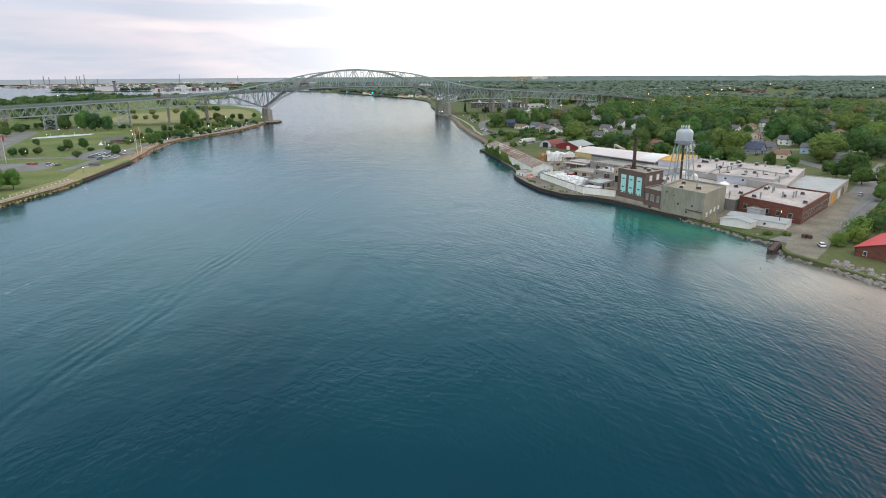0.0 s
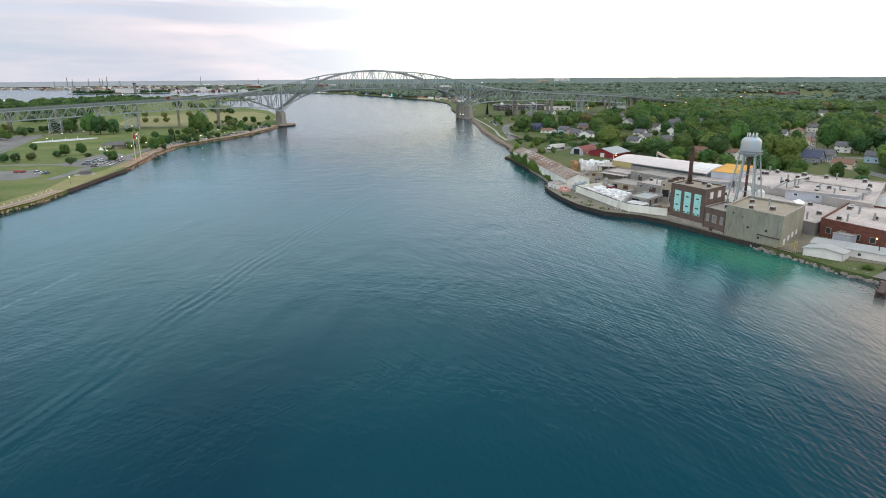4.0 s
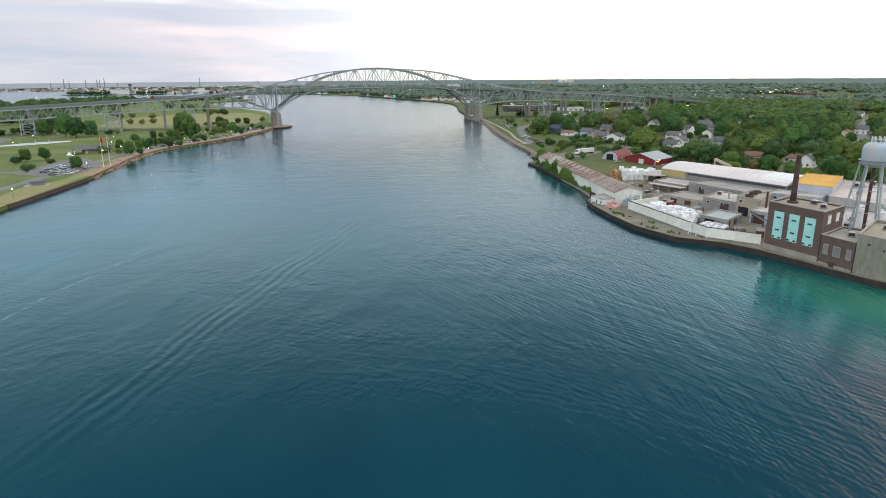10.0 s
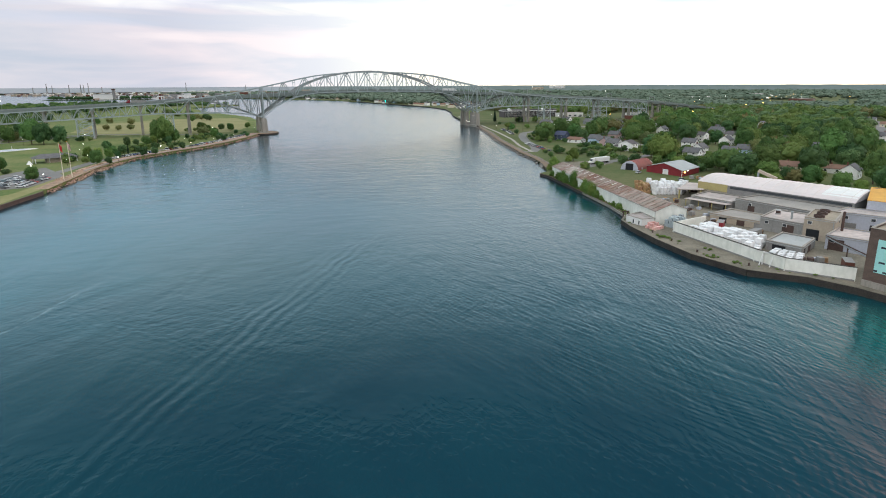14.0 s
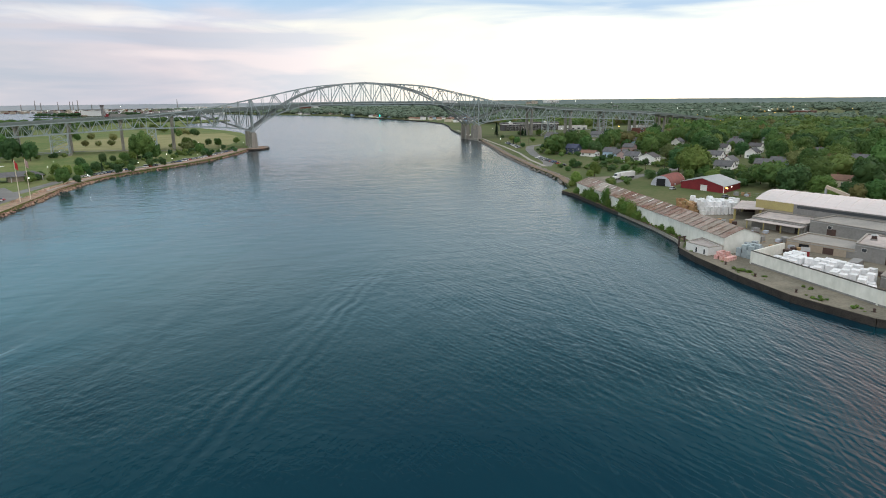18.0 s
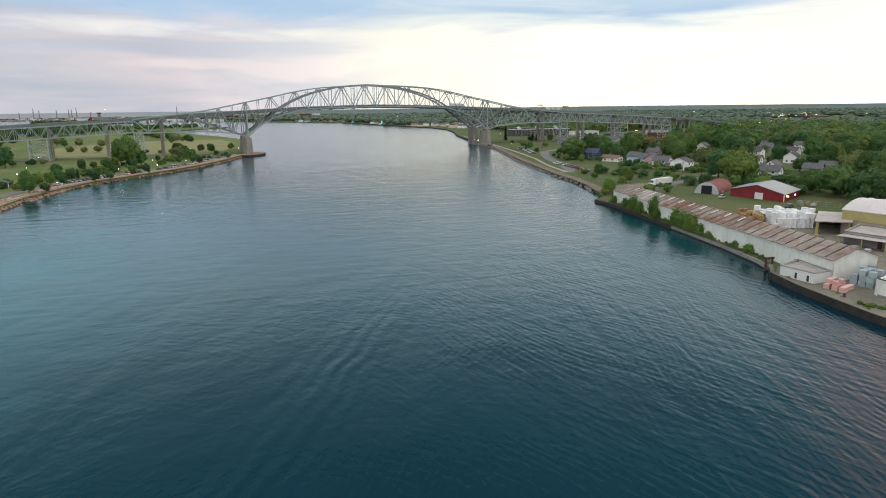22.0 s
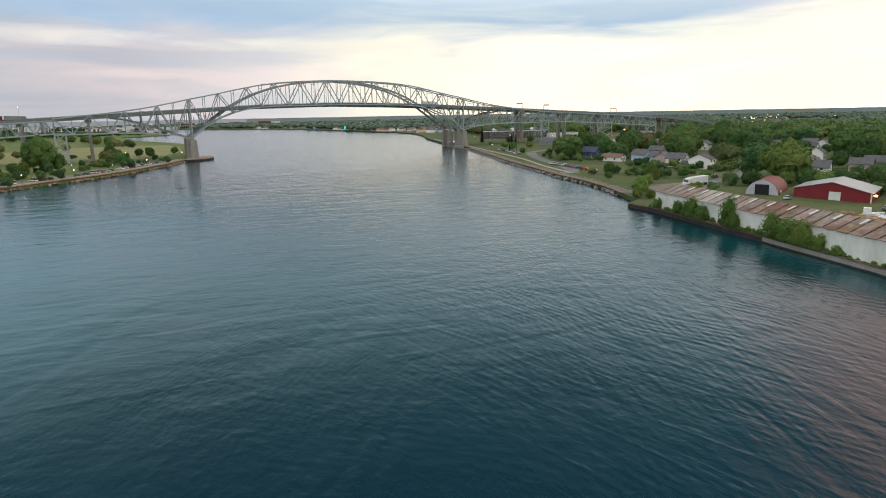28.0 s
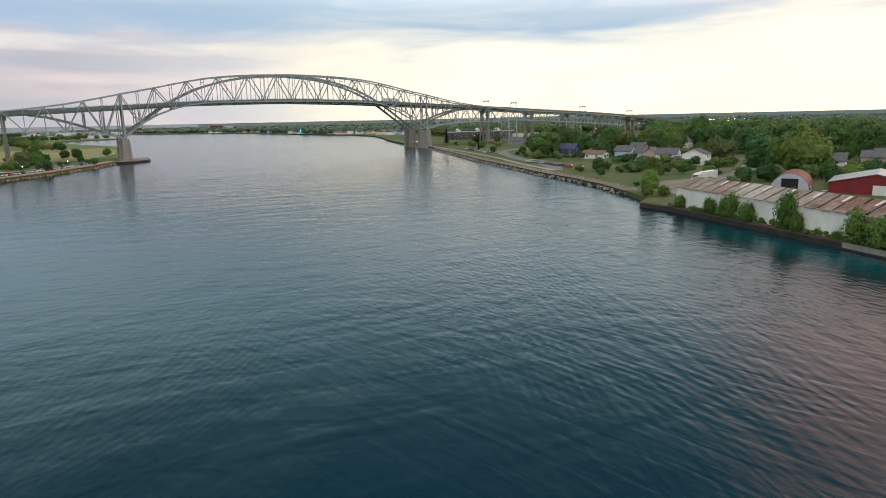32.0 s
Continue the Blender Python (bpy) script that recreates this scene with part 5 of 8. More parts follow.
for q in range(9):
    v = q / 8
    for u in (0.80, 0.995):
        p = lerp(lerp(HALL[0], HALL[1], u), lerp(HALL[3], HALL[2], u), v)
        vs += [(p[0], p[1], 9.56 + 2.6 * math.sin(math.pi * v) ** 0.8), (p[0], p[1], 9.46 + 2.6 * math.sin(math.pi * v) ** 0.8)]
part("roof_sheet", Geo().add(vs, [f for q in range(8) for f in ((4 * q, 4 * q + 2, 4 * q + 6, 4 * q + 4), (4 * q + 1, 4 * q + 5, 4 * q + 7, 4 * q + 3), (4 * q, 4 * q + 4, 4 * q + 5, 4 * q + 1), (4 * q + 2, 4 * q + 3, 4 * q + 7, 4 * q + 6))]), WHITE, bpy.data.objects["production_hall"], "newer white roof sheet")
# pipe bridge across the yard
t = thing("pipe_bridge", pose(0, 0, 0), "rusty pipe bridge across the mill yard", "pipe bridge")
for dz in (0.0, 0.5):
    part("pipe", Geo().tube((199, -566, 5.6 + dz), (186, -604, 5.6 + dz), 0.2, 0.2, 8), RUST if dz else STEEL2, t)
for k in range(4):
    x, y = lerp((198.4, -568), (187, -601), k / 3)
    part("trestle", Geo().box(x - 0.15, y - 0.15, 1.6, x + 0.15, y + 0.15, 5.5), RUST, t)
# red barn and quonset hut
BARN = [(240.5, -386.5), (248.5, -411.5), (268, -399), (260, -374)]
t = gable_block("red_barn", "dark red metal barn with a pale grey pitched roof", BARN, 1.0, 5.0, 8.0, RED_WALL, METAL_ROOF, "barn")
part("roller_door", panel_on(BARN[0], BARN[1], mid_of(BARN), 0.47, 0.62, 1.5, 4.6, 0.02, 0.12), WHITE, t, "white roller door")
part("corner_trim", panel_on(BARN[0], BARN[1], mid_of(BARN), 0.985, 1.0, 1.0, 5.0, 0.02, 0.1), WHITE, t)
part("wall_lamp", Geo().box(249.6, -412.2, 3.9, 250.2, -411.2, 4.5), LAMP_AMBER, t, "glowing amber wall lamp")
t = thing("quonset_hut", pose(234.0, -377.5, 1.4, 0, 0, 36), "arched quonset hut with a white front and red roof", "hut")
n, r = 14, 5.8
for nm, x0, x1, m, rr in (("arched_roof", 0.3, 22, FADED_RED, r), ("front_wall", 0.0, 0.3, LAV_WALL, r - 0.05), ("back_wall", 22, 22.3, WHITE, r - 0.05)):
    vs = [(x, -rr * math.cos(math.pi * k / n), rr * math.sin(math.pi * k / n)) for x in (x0, x1) for k in range(n + 1)]
    part(nm, Geo().add(vs, [tuple(range(n + 1)), tuple(range(n + 1, 2 * n + 2))[::-1]] + [(k + 1, k, n + 1 + k, n + 2 + k) for k in range(n)]), m, t)
# flat black panel stands for the shade inside; the front has no hole
part("doorway", Geo().box(-0.08, -2.5, 0, 0.02, 2.5, 4.2), DARK_DOOR_SHADE, t, "near black panel painting the shade inside the open doorway")
# quay edge
q = setting("quay_edge", Geo(), DARK_CONC, "dark stained concrete quay edge along the mill", "quay")
QUAY = [(190.5, -659), (188.6, -649), (183.2, -633), (179.4, -617.5), (175.4, -602.5), (170, -591), (158.5, -581), (153.5, -562), (153.3, -543), (154.8, -522), (157, -510.5), (162.5, -503.5), (165, -496), (168.3, -478), (170.2, -460), (171.8, -444), (173.5, -426), (175.5, -405), (177, -388), (176, -376), (183, -370)]
for a, b in zip(QUAY, QUAY[1:]):
    z = 1.3 if a[1] > -504 else 1.9
    part("quay_face", Geo().beam((*a, z / 2 - 1.0), (*b, z / 2 - 1.0), 0.9, z + 2.0), PIER_CONC if -504 < a[1] < -446 else DARK_CONC, q)
    if a[1] > -504:
        part("wet_foot", Geo().beam((*a, -0.2), (*b, -0.2), 1.1, 1.1), DARK_CONC, q)
    part("quay_coping", Geo().beam((*a, z + 0.06), (*b, z + 0.06), 1.0, 0.13), QUAY_TOP if a[1] < -504 else CONCRETE if a[1] < -446 else EARTH, q)
yard = Geo()
yard.prism([(176, -602), (170.6, -590.6), (159, -580.6), (154.1, -562), (153.9, -543), (155.4, -522), (157.6, -511), (164, -504.5), (167, -510), (188, -508), (190, -470), (230, -440), (300, -560), (310, -600), (300, -626), (222, -690), (196, -664), (190, -650), (183.5, -632)], -0.5, 1.72)
setting("mill_yard", yard, QUAY_TOP, "worn sandy concrete yard round the mill", "yard")

# ---- trees and bushes ----


def ico_points(level):
    bm = bmesh.new()
    bmesh.ops.create_icosphere(bm, subdivisions=level, radius=1.0)
    vs = np.array([v.co[:] for v in bm.verts])
    fs = np.array([tuple(v.index for v in f.verts) for f in bm.faces])
    bm.free()
    return vs, fs


ICO = {1: ico_points(1), 2: ico_points(2)}


def crown_arrays(seed, r, h, z0, lobes, leaves, size, core=0.80, level=2, airy=0.0):
    """Leafy crown as vertices and triangles: rounded masses set about an egg, each ruffled and covered with bent leaf tufts."""
    rs = np.random.RandomState(seed)
    iv, jf = ICO[level]
    masses = [(0.0, 0.0, z0 + h * 0.50, r * 0.78, h * 0.42)]
    for k in range(lobes):
        zz = -0.80 + 1.62 * (k + 0.5) / lobes
        q = math.sqrt(max(0.03, 1 - zz * zz)) * rs.uniform(0.42, 0.60)
        a = 2.4 * k + rs.uniform(-0.4, 0.4)
        masses.append((r * q * math.cos(a), r * q * math.sin(a), z0 + h * (0.50 + 0.30 * zz + rs.uniform(-0.05, 0.05)), r * rs.uniform(0.36, 0.54), h * rs.uniform(0.18, 0.27)))
    V, T, n = [], [], 0
    for x, y, z, a, b in masses:
        vs = iv * np.array([a * core, a * core, b * core]) * (1 + rs.uniform(-0.20, 0.16, (len(iv), 1))) + np.array([x, y, z])
        V.append(vs); T.append(jf + n); n += len(vs)
        m = max(1, leaves // len(masses))
        d = rs.normal(size=(m, 3))
        d /= np.linalg.norm(d, axis=1)[:, None]
        d[:, 2] = np.where(d[:, 2] < -0.6, -d[:, 2], d[:, 2])
        p = d * np.array([a, a, b]) * rs.uniform(0.80 - airy * 0.5, 1.06 + airy, (m, 1)) + np.array([x, y, z])
        # tufts lie roughly along the surface of the mass, tipped at random
        u = np.cross(d, rs.normal(size=(m, 3)))
        u /= np.linalg.norm(u, axis=1)[:, None] + 1e-6
        u += d * rs.uniform(-0.5, 0.7, (m, 1))
        w = np.cross(u, d)
        w /= np.linalg.norm(w, axis=1)[:, None] + 1e-6
        s0, s1 = size * rs.uniform(0.55, 1.15, (m, 1)), size * rs.uniform(0.4, 0.85, (m, 1))
        bend = d * size * rs.uniform(0.05, 0.35, (m, 1))
        V.append(np.stack([p - u * s0, p - w * s1 + bend, p + u * s0, p + w * s1 + bend], 1).reshape(-1, 3))
        base = n + np.arange(m)[:, None] * 4
        T.append(base + np.array([[0, 1, 2]])); T.append(base + np.array([[0, 2, 3]]))
        n += 4 * m
    return np.concatenate(V), np.concatenate(T)


def crown_geo(*args, **kw):
    v, f = crown_arrays(*args, **kw)
    return Geo().add(v.tolist(), f.tolist())


def trunk_geo(seed, h, r):
    rs = random.Random(seed)
    g = Geo()
    g.tube((0, 0, -0.3), (0.1, 0.05, h * 0.45), r, r * 0.7, 8)
    g.tube((0.1, 0.05, h * 0.45), (0, 0.1, h * 0.8), r * 0.7, r * 0.25, 7)
    for k in range(5):
        a = 1.26 * k + rs.uniform(-0.3, 0.3)
        z = h * rs.uniform(0.30, 0.5)
        g.tube((0, 0, z), (h * 0.26 * math.cos(a), h * 0.26 * math.sin(a), z + h * rs.uniform(0.18, 0.3)), r * 0.42, r * 0.12, 6)
    return g


def tree_proto(name, label, seed, leaf, r, h, z0, total, lobes=8, leaves=620, size=0.62, airy=0.06):
    t = thing(name, pose(0, 0, -400), label, "tree", "trees")
    part("trunk", trunk_geo(seed, total * 0.85, 0.018 * total + 0.08), BARK, t)
    part("crown", crown_geo(seed, r, h, z0, lobes, leaves, size, airy=airy), leaf, t)
    return t


def spruce_proto():
    t = thing("spruce", pose(0, 0, -400), "narrow dark green spruce tree standing in grass", "tree", "trees")
    part("trunk", Geo().tube((0, 0, -0.3), (0, 0, 11), 0.22, 0.05, 7), BARK, t)
    rs = np.random.RandomState(3)
    g = Geo()
    for k in range(15):
        z, r = 1.0 + k * 0.72, 2.5 * (1 - k / 15.5)
        for i in range(13):
            a = 2 * math.pi * (i + rs.uniform(0, 1)) / 13
            c, s = math.cos(a), math.sin(a)
            q = r * rs.uniform(0.75, 1.15)
            g.add([(0, 0, z + 0.9), (q * c - 0.4 * s, q * s + 0.4 * c, z - 0.3), (q * c * 1.1, q * s * 1.1, z - 0.5), (q * c + 0.4 * s, q * s - 0.4 * c, z - 0.3)], [(0, 1, 2), (0, 2, 3)])
    part("crown", g, NEEDLE, t)
    return t


def bush_proto(name, label, seed, leaf, r, h, airy=0.25):
    t = thing(name, pose(0, 0, -400), label, "bush", "bushes")
    part("stems", trunk_geo(seed, h * 0.8, 0.09), BARK, t)
    part("foliage", crown_geo(seed, r, h * 1.1, -h * 0.12, 9, 1500, 0.22, 0.62, airy=airy), leaf, t)
    return t


PROTO = {
    "a": tree_proto("maple_tree", "broad green maple tree with a rounded crown", 11, LEAF, 6.2, 12.4, 0.4, 13.0, 11, 1100),
    "b": tree_proto("oak_tree", "wide green oak tree with an uneven crown", 12, LEAF_MID, 7.0, 11.6, 0.5, 12.5, 13, 1200, 0.66),
    "c": tree_proto("ash_tree", "tall green ash tree with an open crown", 13, LEAF, 5.4, 14.0, 0.6, 15.0, 12, 1100),
    "d": tree_proto("willow_tree", "pale yellow green willow tree with loose foliage", 14, LEAF_LIGHT, 4.6, 10.0, 0.2, 10.5, 9, 2000, 0.34, 0.22),
    "e": tree_proto("linden_tree", "dark green dense linden tree", 15, LEAF_DARK, 5.2, 10.8, 0.2, 11.0, 10, 1000),
    "f": tree_proto("copper_maple", "bronze tinted maple tree with new leaves", 16, LEAF_BROWN, 6.4, 9.8, 0.2, 10.0, 11, 1100),
    "s": spruce_proto(),
    "u": bush_proto("shore_bush", "bright green ragged shrub growing against the quay", 21, LEAF_LIGHT, 2.2, 4.4, 0.4),
    "v": bush_proto("round_bush", "low dark green rounded shrub on the lawn", 22, LEAF_DARK, 2.2, 3.2, 0.1),
}
PLANT_COUNT = [0]


def plant(kind, x, y, z, scale=1.0, tall=1.0, rnd=random.Random(4)):
    PLANT_COUNT[0] += 1
    m = pose(x, y, z, 0, 0, rnd.uniform(0, 360)) @ Matrix.Diagonal((scale, scale, scale * tall, 1))
    return copy_thing(PROTO[kind], m)


CANOPY = {"near": [crown_arrays(60 + k, 1.0, 1.0, 0.02, 9, 230, 0.105) for k in range(5)],
          "mid": [crown_arrays(70 + k, 1.0, 1.0, 0.02, 5, 60, 0.17, 0.95, 1) for k in range(5)],
          "far": [crown_arrays(80 + k, 1.0, 1.0, 0.02, 2, 14, 0.26, 1.0, 1) for k in range(5)]}


def woods(name, label, spots, leaf, seed, kind="near"):
    """Canopy of crowns too many to count, joined."""
    if not spots:
        return
    rs = np.random.RandomState(seed)
    fv, ff, n = [], [], 0
    for x, y, z, r, h in spots:
        v, f = CANOPY[kind][rs.randint(5)]
        a = rs.uniform(0, 6.28)
        c, s = math.cos(a), math.sin(a)
        w = v @ np.array([[c * r, s * r, 0], [-s * r, c * r, 0], [0, 0, h]]) + np.array([x, y, z])
        fv.append(w); ff.append(f + n); n += len(w)
    me = bpy.data.meshes.new(name)
    me.from_pydata(np.concatenate(fv).tolist(), [], np.concatenate(ff).tolist())
    me.materials.append(leaf)
    return tagged(new(name, me), label, "woods", "", "stuff")

# ---- the town bank ----
ROADS = [
    ("access road from the shed past the barn to the town", [(200, -366), (220, -352), (250, -331), (275, -318), (301, -297), (345, -262), (400, -225), (470, -180), (560, -110), (680, -20)], 3.4),
    ("riverside park drive with a parking strip", [(214, -262), (226, -240), (233, -215), (243, -168), (258, -118), (275, -77), (310, -48), (345, -30), (400, 10)], 4.0),
    ("back street behind the riverside houses", [(345, -262), (318, -220), (312, -160), (330, -90), (345, -30)], 3.0),
    ("side drive along the brick warehouse", [(198, -694), (222, -684), (262, -656), (302, -628), (350, -592), (420, -540)], 8.0),
    ("town street between the houses", [(350, -592), (372, -505), (398, -440), (440, -385), (500, -318), (580, -235), (680, -140), (800, -30)], 5.0),
    ("cross street through the trees", [(398, -440), (450, -470), (540, -520), (650, -580)], 4.0),
    ("far street through the trees", [(500, -318), (560, -360), (650, -410)], 3.6),
]
for label, line, half in ROADS:
    fine = [p[:2] for p in along(line, 12.0)] + [line[-1]]
    ob = setting("road", ribbon(fine, half, G_W + 0.05), ASPHALT, label, "road")
setting("gravel_apron", Geo().prism([(191.5, -698.5), (189.5, -704), (191, -713.4), (206, -703), (259, -659.5), (294, -633), (300, -622), (236, -664.7), (208.7, -682)], G_W - 0.3, G_W + 0.09), QUAY_TOP, "wide sandy apron running from the shore past the warehouse", "lot")
# gravel lot by the truck and path along the shore
setting("path", ribbon([(214, -262), (222, -210), (236, -150), (250, -62), (258, 0), (266, 54), (268, 119), (292, 275)], 1.4, G_W + 0.06), CONCRETE, "pale concrete path along the river bank", "path")
setting("gravel_lot", Geo().prism([(196, -372), (226, -354), (240, -344), (252, -328), (214, -330), (200, -345)], G_W - 0.3, G_W + 0.04), QUAY_TOP, "sandy gravel lot beside the shed", "lot")


def house(name, label, w, d, eave, ridge, wall, roof, wing=False, porch=False, chimney=True):
    """A gabled house, front towards -y; parts: walls, roof slopes, windows, door."""
    t = thing(name, pose(0, 0, -420), label, "house", "houses")
    fp = [(-w / 2, -d / 2), (w / 2, -d / 2), (w / 2, d / 2), (-w / 2, d / 2)]
    g = Geo()
    g.add([(-w / 2, -d / 2, -0.5), (w / 2, -d / 2, -0.5), (w / 2, d / 2, -0.5), (-w / 2, d / 2, -0.5), (-w / 2, -d / 2, eave), (w / 2, -d / 2, eave), (w / 2, d / 2, eave), (-w / 2, d / 2, eave), (0, -d / 2, ridge), (0, d / 2, ridge)],
          [(0, 1, 5, 8, 4), (3, 7, 9, 6, 2), (1, 2, 6, 5), (3, 0, 4, 7), (3, 2, 1, 0)])
    part("wall", g, wall, t)
    k = (ridge - eave) / (w / 2)
    for s in (-1, 1):
        x, z = s * (w / 2 + 0.5), eave - 0.5 * k
        vs = [(0, -d / 2 - 0.5, ridge + 0.25), (0, d / 2 + 0.5, ridge + 0.25), (x, d / 2 + 0.5, z + 0.25), (x, -d / 2 - 0.5, z + 0.25)]
        vs += [(a, b, c - 0.22) for a, b, c in vs]
        part("roof", Geo().add(vs, [(0, 1, 2, 3), (7, 6, 5, 4), (0, 4, 5, 1), (1, 5, 6, 2), (2, 6, 7, 3), (3, 7, 4, 0)]), roof, t)
    c = (0, 0)
    for i, spots in ((0, ((0.14, 1.0), (0.66, 1.0), (0.40, 3.9) if eave > 3.6 else (0.42, 3.3))), (3, ((0.2, 1.0), (0.65, 1.0), (0.2, 3.7), (0.65, 3.7))), (2, ((0.2, 1.0), (0.6, 1.0)))):
        for u, z in spots:
            if z > 3 and z + 1.3 > eave and i in (1, 3):
                continue
            ln = w if i in (0, 2) else d
            window(t, fp, i, u, u + 1.5 / ln, z, z + 1.4)
    part("door", panel_on(fp[0], fp[1], c, 0.42, 0.42 + 1.1 / w, 0, 2.1, 0.0, 0.1), RUST, t)
    if wing:
        part("wing", Geo().box(w / 2 - 0.2, -d * 0.3, -0.5, w / 2 + 5.0, d * 0.25, 2.6), wall, t)
        part("wing_roof", Geo().add([(w / 2 - 0.2, -d * 0.3 - 0.4, 2.7), (w / 2 + 5.4, -d * 0.3 - 0.4, 2.7), (w / 2 + 5.4, d * 0.25 + 0.4, 2.7), (w / 2 - 0.2, d * 0.25 + 0.4, 2.7), (w / 2 - 0.2, -d * 0.02, 4.2), (w / 2 + 5.4, -d * 0.02, 4.2)], [(0, 1, 5, 4), (2, 3, 4, 5), (1, 2, 5), (0, 4, 3), (3, 2, 1, 0)]), roof, t)
    if porch:
        part("porch_roof", Geo().box(-w / 2, -d / 2 - 2.2, 2.5, w / 2, -d / 2 - 0.02, 2.7), roof, t)
        for x in (-w / 2 + 0.3, 0.8, w / 2 - 0.3):
            part("porch_post", Geo().box(x - 0.1, -d / 2 - 2.1, -0.3, x + 0.1, -d / 2 - 1.9, 2.5), WHITE, t)
    if chimney:
        part("chimney", Geo().box(w * 0.18, d * 0.1, eave, w * 0.18 + 0.7, d * 0.1 + 0.7, ridge + 0.9), BRICK, t)
    return t


ROOF_DARK = mat("dark_shingles", (0.075, 0.07, 0.075), (0.11, 0.10, 0.10), scale=0.6, rough=0.95, fine=6)
ROOF_GREY = mat("grey_shingles", (0.095, 0.095, 0.10), (0.14, 0.137, 0.14), scale=0.6, rough=0.95, fine=6)
ROOF_BROWN = mat("brown_shingles", (0.17, 0.10, 0.075), (0.22, 0.13, 0.09), scale=0.6, rough=0.95, fine=6)
ROOF_BLUE = mat("navy_shingles", (0.055, 0.065, 0.11), (0.08, 0.09, 0.14), scale=0.6, rough=0.95, fine=6)
SIDE_BLUE = mat("pale_blue_siding", (0.42, 0.54, 0.68), (0.35, 0.46, 0.58), scale=0.4, rough=0.8)
SIDE_WHITE = mat("white_siding", (0.84, 0.84, 0.82), (0.74, 0.74, 0.72), scale=0.4, rough=0.8)
SIDE_GREY = mat("grey_siding", (0.27, 0.29, 0.31), (0.22, 0.24, 0.26), scale=0.4, rough=0.8)
SIDE_CREAM = mat("cream_siding", (0.70, 0.63, 0.50), (0.61, 0.55, 0.43), scale=0.4, rough=0.8)
SIDE_PINK = mat("pinkish_siding", (0.52, 0.38, 0.36), (0.45, 0.33, 0.31), scale=0.4, rough=0.8)
SIDE_NAVY = mat("navy_siding", (0.075, 0.10, 0.155), (0.06, 0.08, 0.13), scale=0.4, rough=0.8)
HOUSES = {
    "navy": house("navy_house", "navy blue two storey house with dark roof", 9, 11, 5.2, 8.4, SIDE_NAVY, ROOF_BLUE, True, True),
    "blue": house("blue_house", "pale blue sided house with grey shingle roof", 8.5, 10, 4.8, 7.8, SIDE_BLUE, ROOF_GREY, True, True),
    "white": house("white_house", "white sided house with grey shingle roof", 8.5, 11, 5.0, 8.0, SIDE_WHITE, ROOF_GREY, False, True),
    "wide": house("white_two_storey_house", "large white two storey house with dark roof", 12, 10, 5.6, 8.2, SIDE_WHITE, ROOF_DARK, True, False),
    "pink": house("pink_house", "pinkish sided house with a grey roof", 8, 10, 4.8, 7.6, SIDE_PINK, ROOF_GREY, False, True),
    "cream": house("cream_house", "cream coloured low house with brown shingle roof", 10, 12, 3.4, 5.8, SIDE_CREAM, ROOF_BROWN, True, False),
    "grey": house("grey_house", "grey house with a wide dark shingle roof", 13, 14, 3.6, 7.2, SIDE_GREY, ROOF_GREY, True, False),
    "dark": house("dark_roof_house", "brick house with a steep navy shingle roof", 12, 12, 3.8, 8.2, SIDE_GREY, ROOF_BLUE, True, True),
    "ranch": house("ranch_house", "low white ranch house with brown roof", 9, 14, 2.9, 4.8, SIDE_WHITE, ROOF_BROWN, True, False),
}
LOTS = [("navy", 278, -172, 33), ("ranch", 281, -197, 33), ("blue", 293, -211, 33), ("blue", 291, -232, 33), ("pink", 288, -242, 123), ("white", 288, -255, 33), ("wide", 291.5, -272, 123),
        ("grey", 424, -4, 33), ("grey", 408, 36, 33), ("white", 440, -58, 33), ("white", 306, -336, 33), ("white", 349, -269, 33), ("white", 330, -310, 123), ("white", 393, -256, 123), ("wide", 430, -215, 33), ("white", 494, -156, 33),
        ("grey", 463, -146, 33), ("white", 565, -89, 123), ("blue", 443, -272, 33), ("ranch", 345, -419, 33), ("pink", 340, -331, 33), ("cream", 326, -405, 33), ("white", 336, -440, 123),
        ("dark", 374, -462, 33), ("grey", 394, -450, 33), ("cream", 371, -492, 33), ("white", 473, -311, 33), ("cream", 522, -276, 123), ("white", 553, -262, 33), ("white", 570, -177, 33),
        ("blue", 656, -205, 33), ("grey", 393, -529, 33), ("white", 521, -413, 33), ("cream", 550, -366, 123), ("white", 502, -454, 33), ("ranch", 931, 51, 33), ("white", 754, -56, 33),
        ("grey", 635, -15, 33), ("wide", 398, -213, 33), ("white", 487, -175, 123), ("blue", 357, -325, 33), ("white", 475, -127, 33), ("cream", 430, -34, 33), ("pink", 331, -175, 33),
        ("white", 420, -330, 33), ("cream", 455, -365, 123), ("white", 440, -420, 33), ("blue", 412, -475, 33), ("grey", 610, -300, 33), ("white", 640, -330, 33), ("ranch", 600, -440, 123),
        ("white", 700, -260, 33), ("cream", 720, -110, 33), ("white", 820, -160, 33), ("grey", 850, -60, 33), ("white", 540, 20, 33), ("pink", 600, 60, 33), ("white", 480, 10, 33), ("blue", 380, -100, 33), ("white", 410, -130, 123),
        ("grey", 345, 30, 33), ("white", 390, 70, 33), ("ranch", 440, 60, 33)]
for k, x, y, a in LOTS:
    copy_thing(HOUSES[k], pose(x, y, G_W, 0, 0, a))
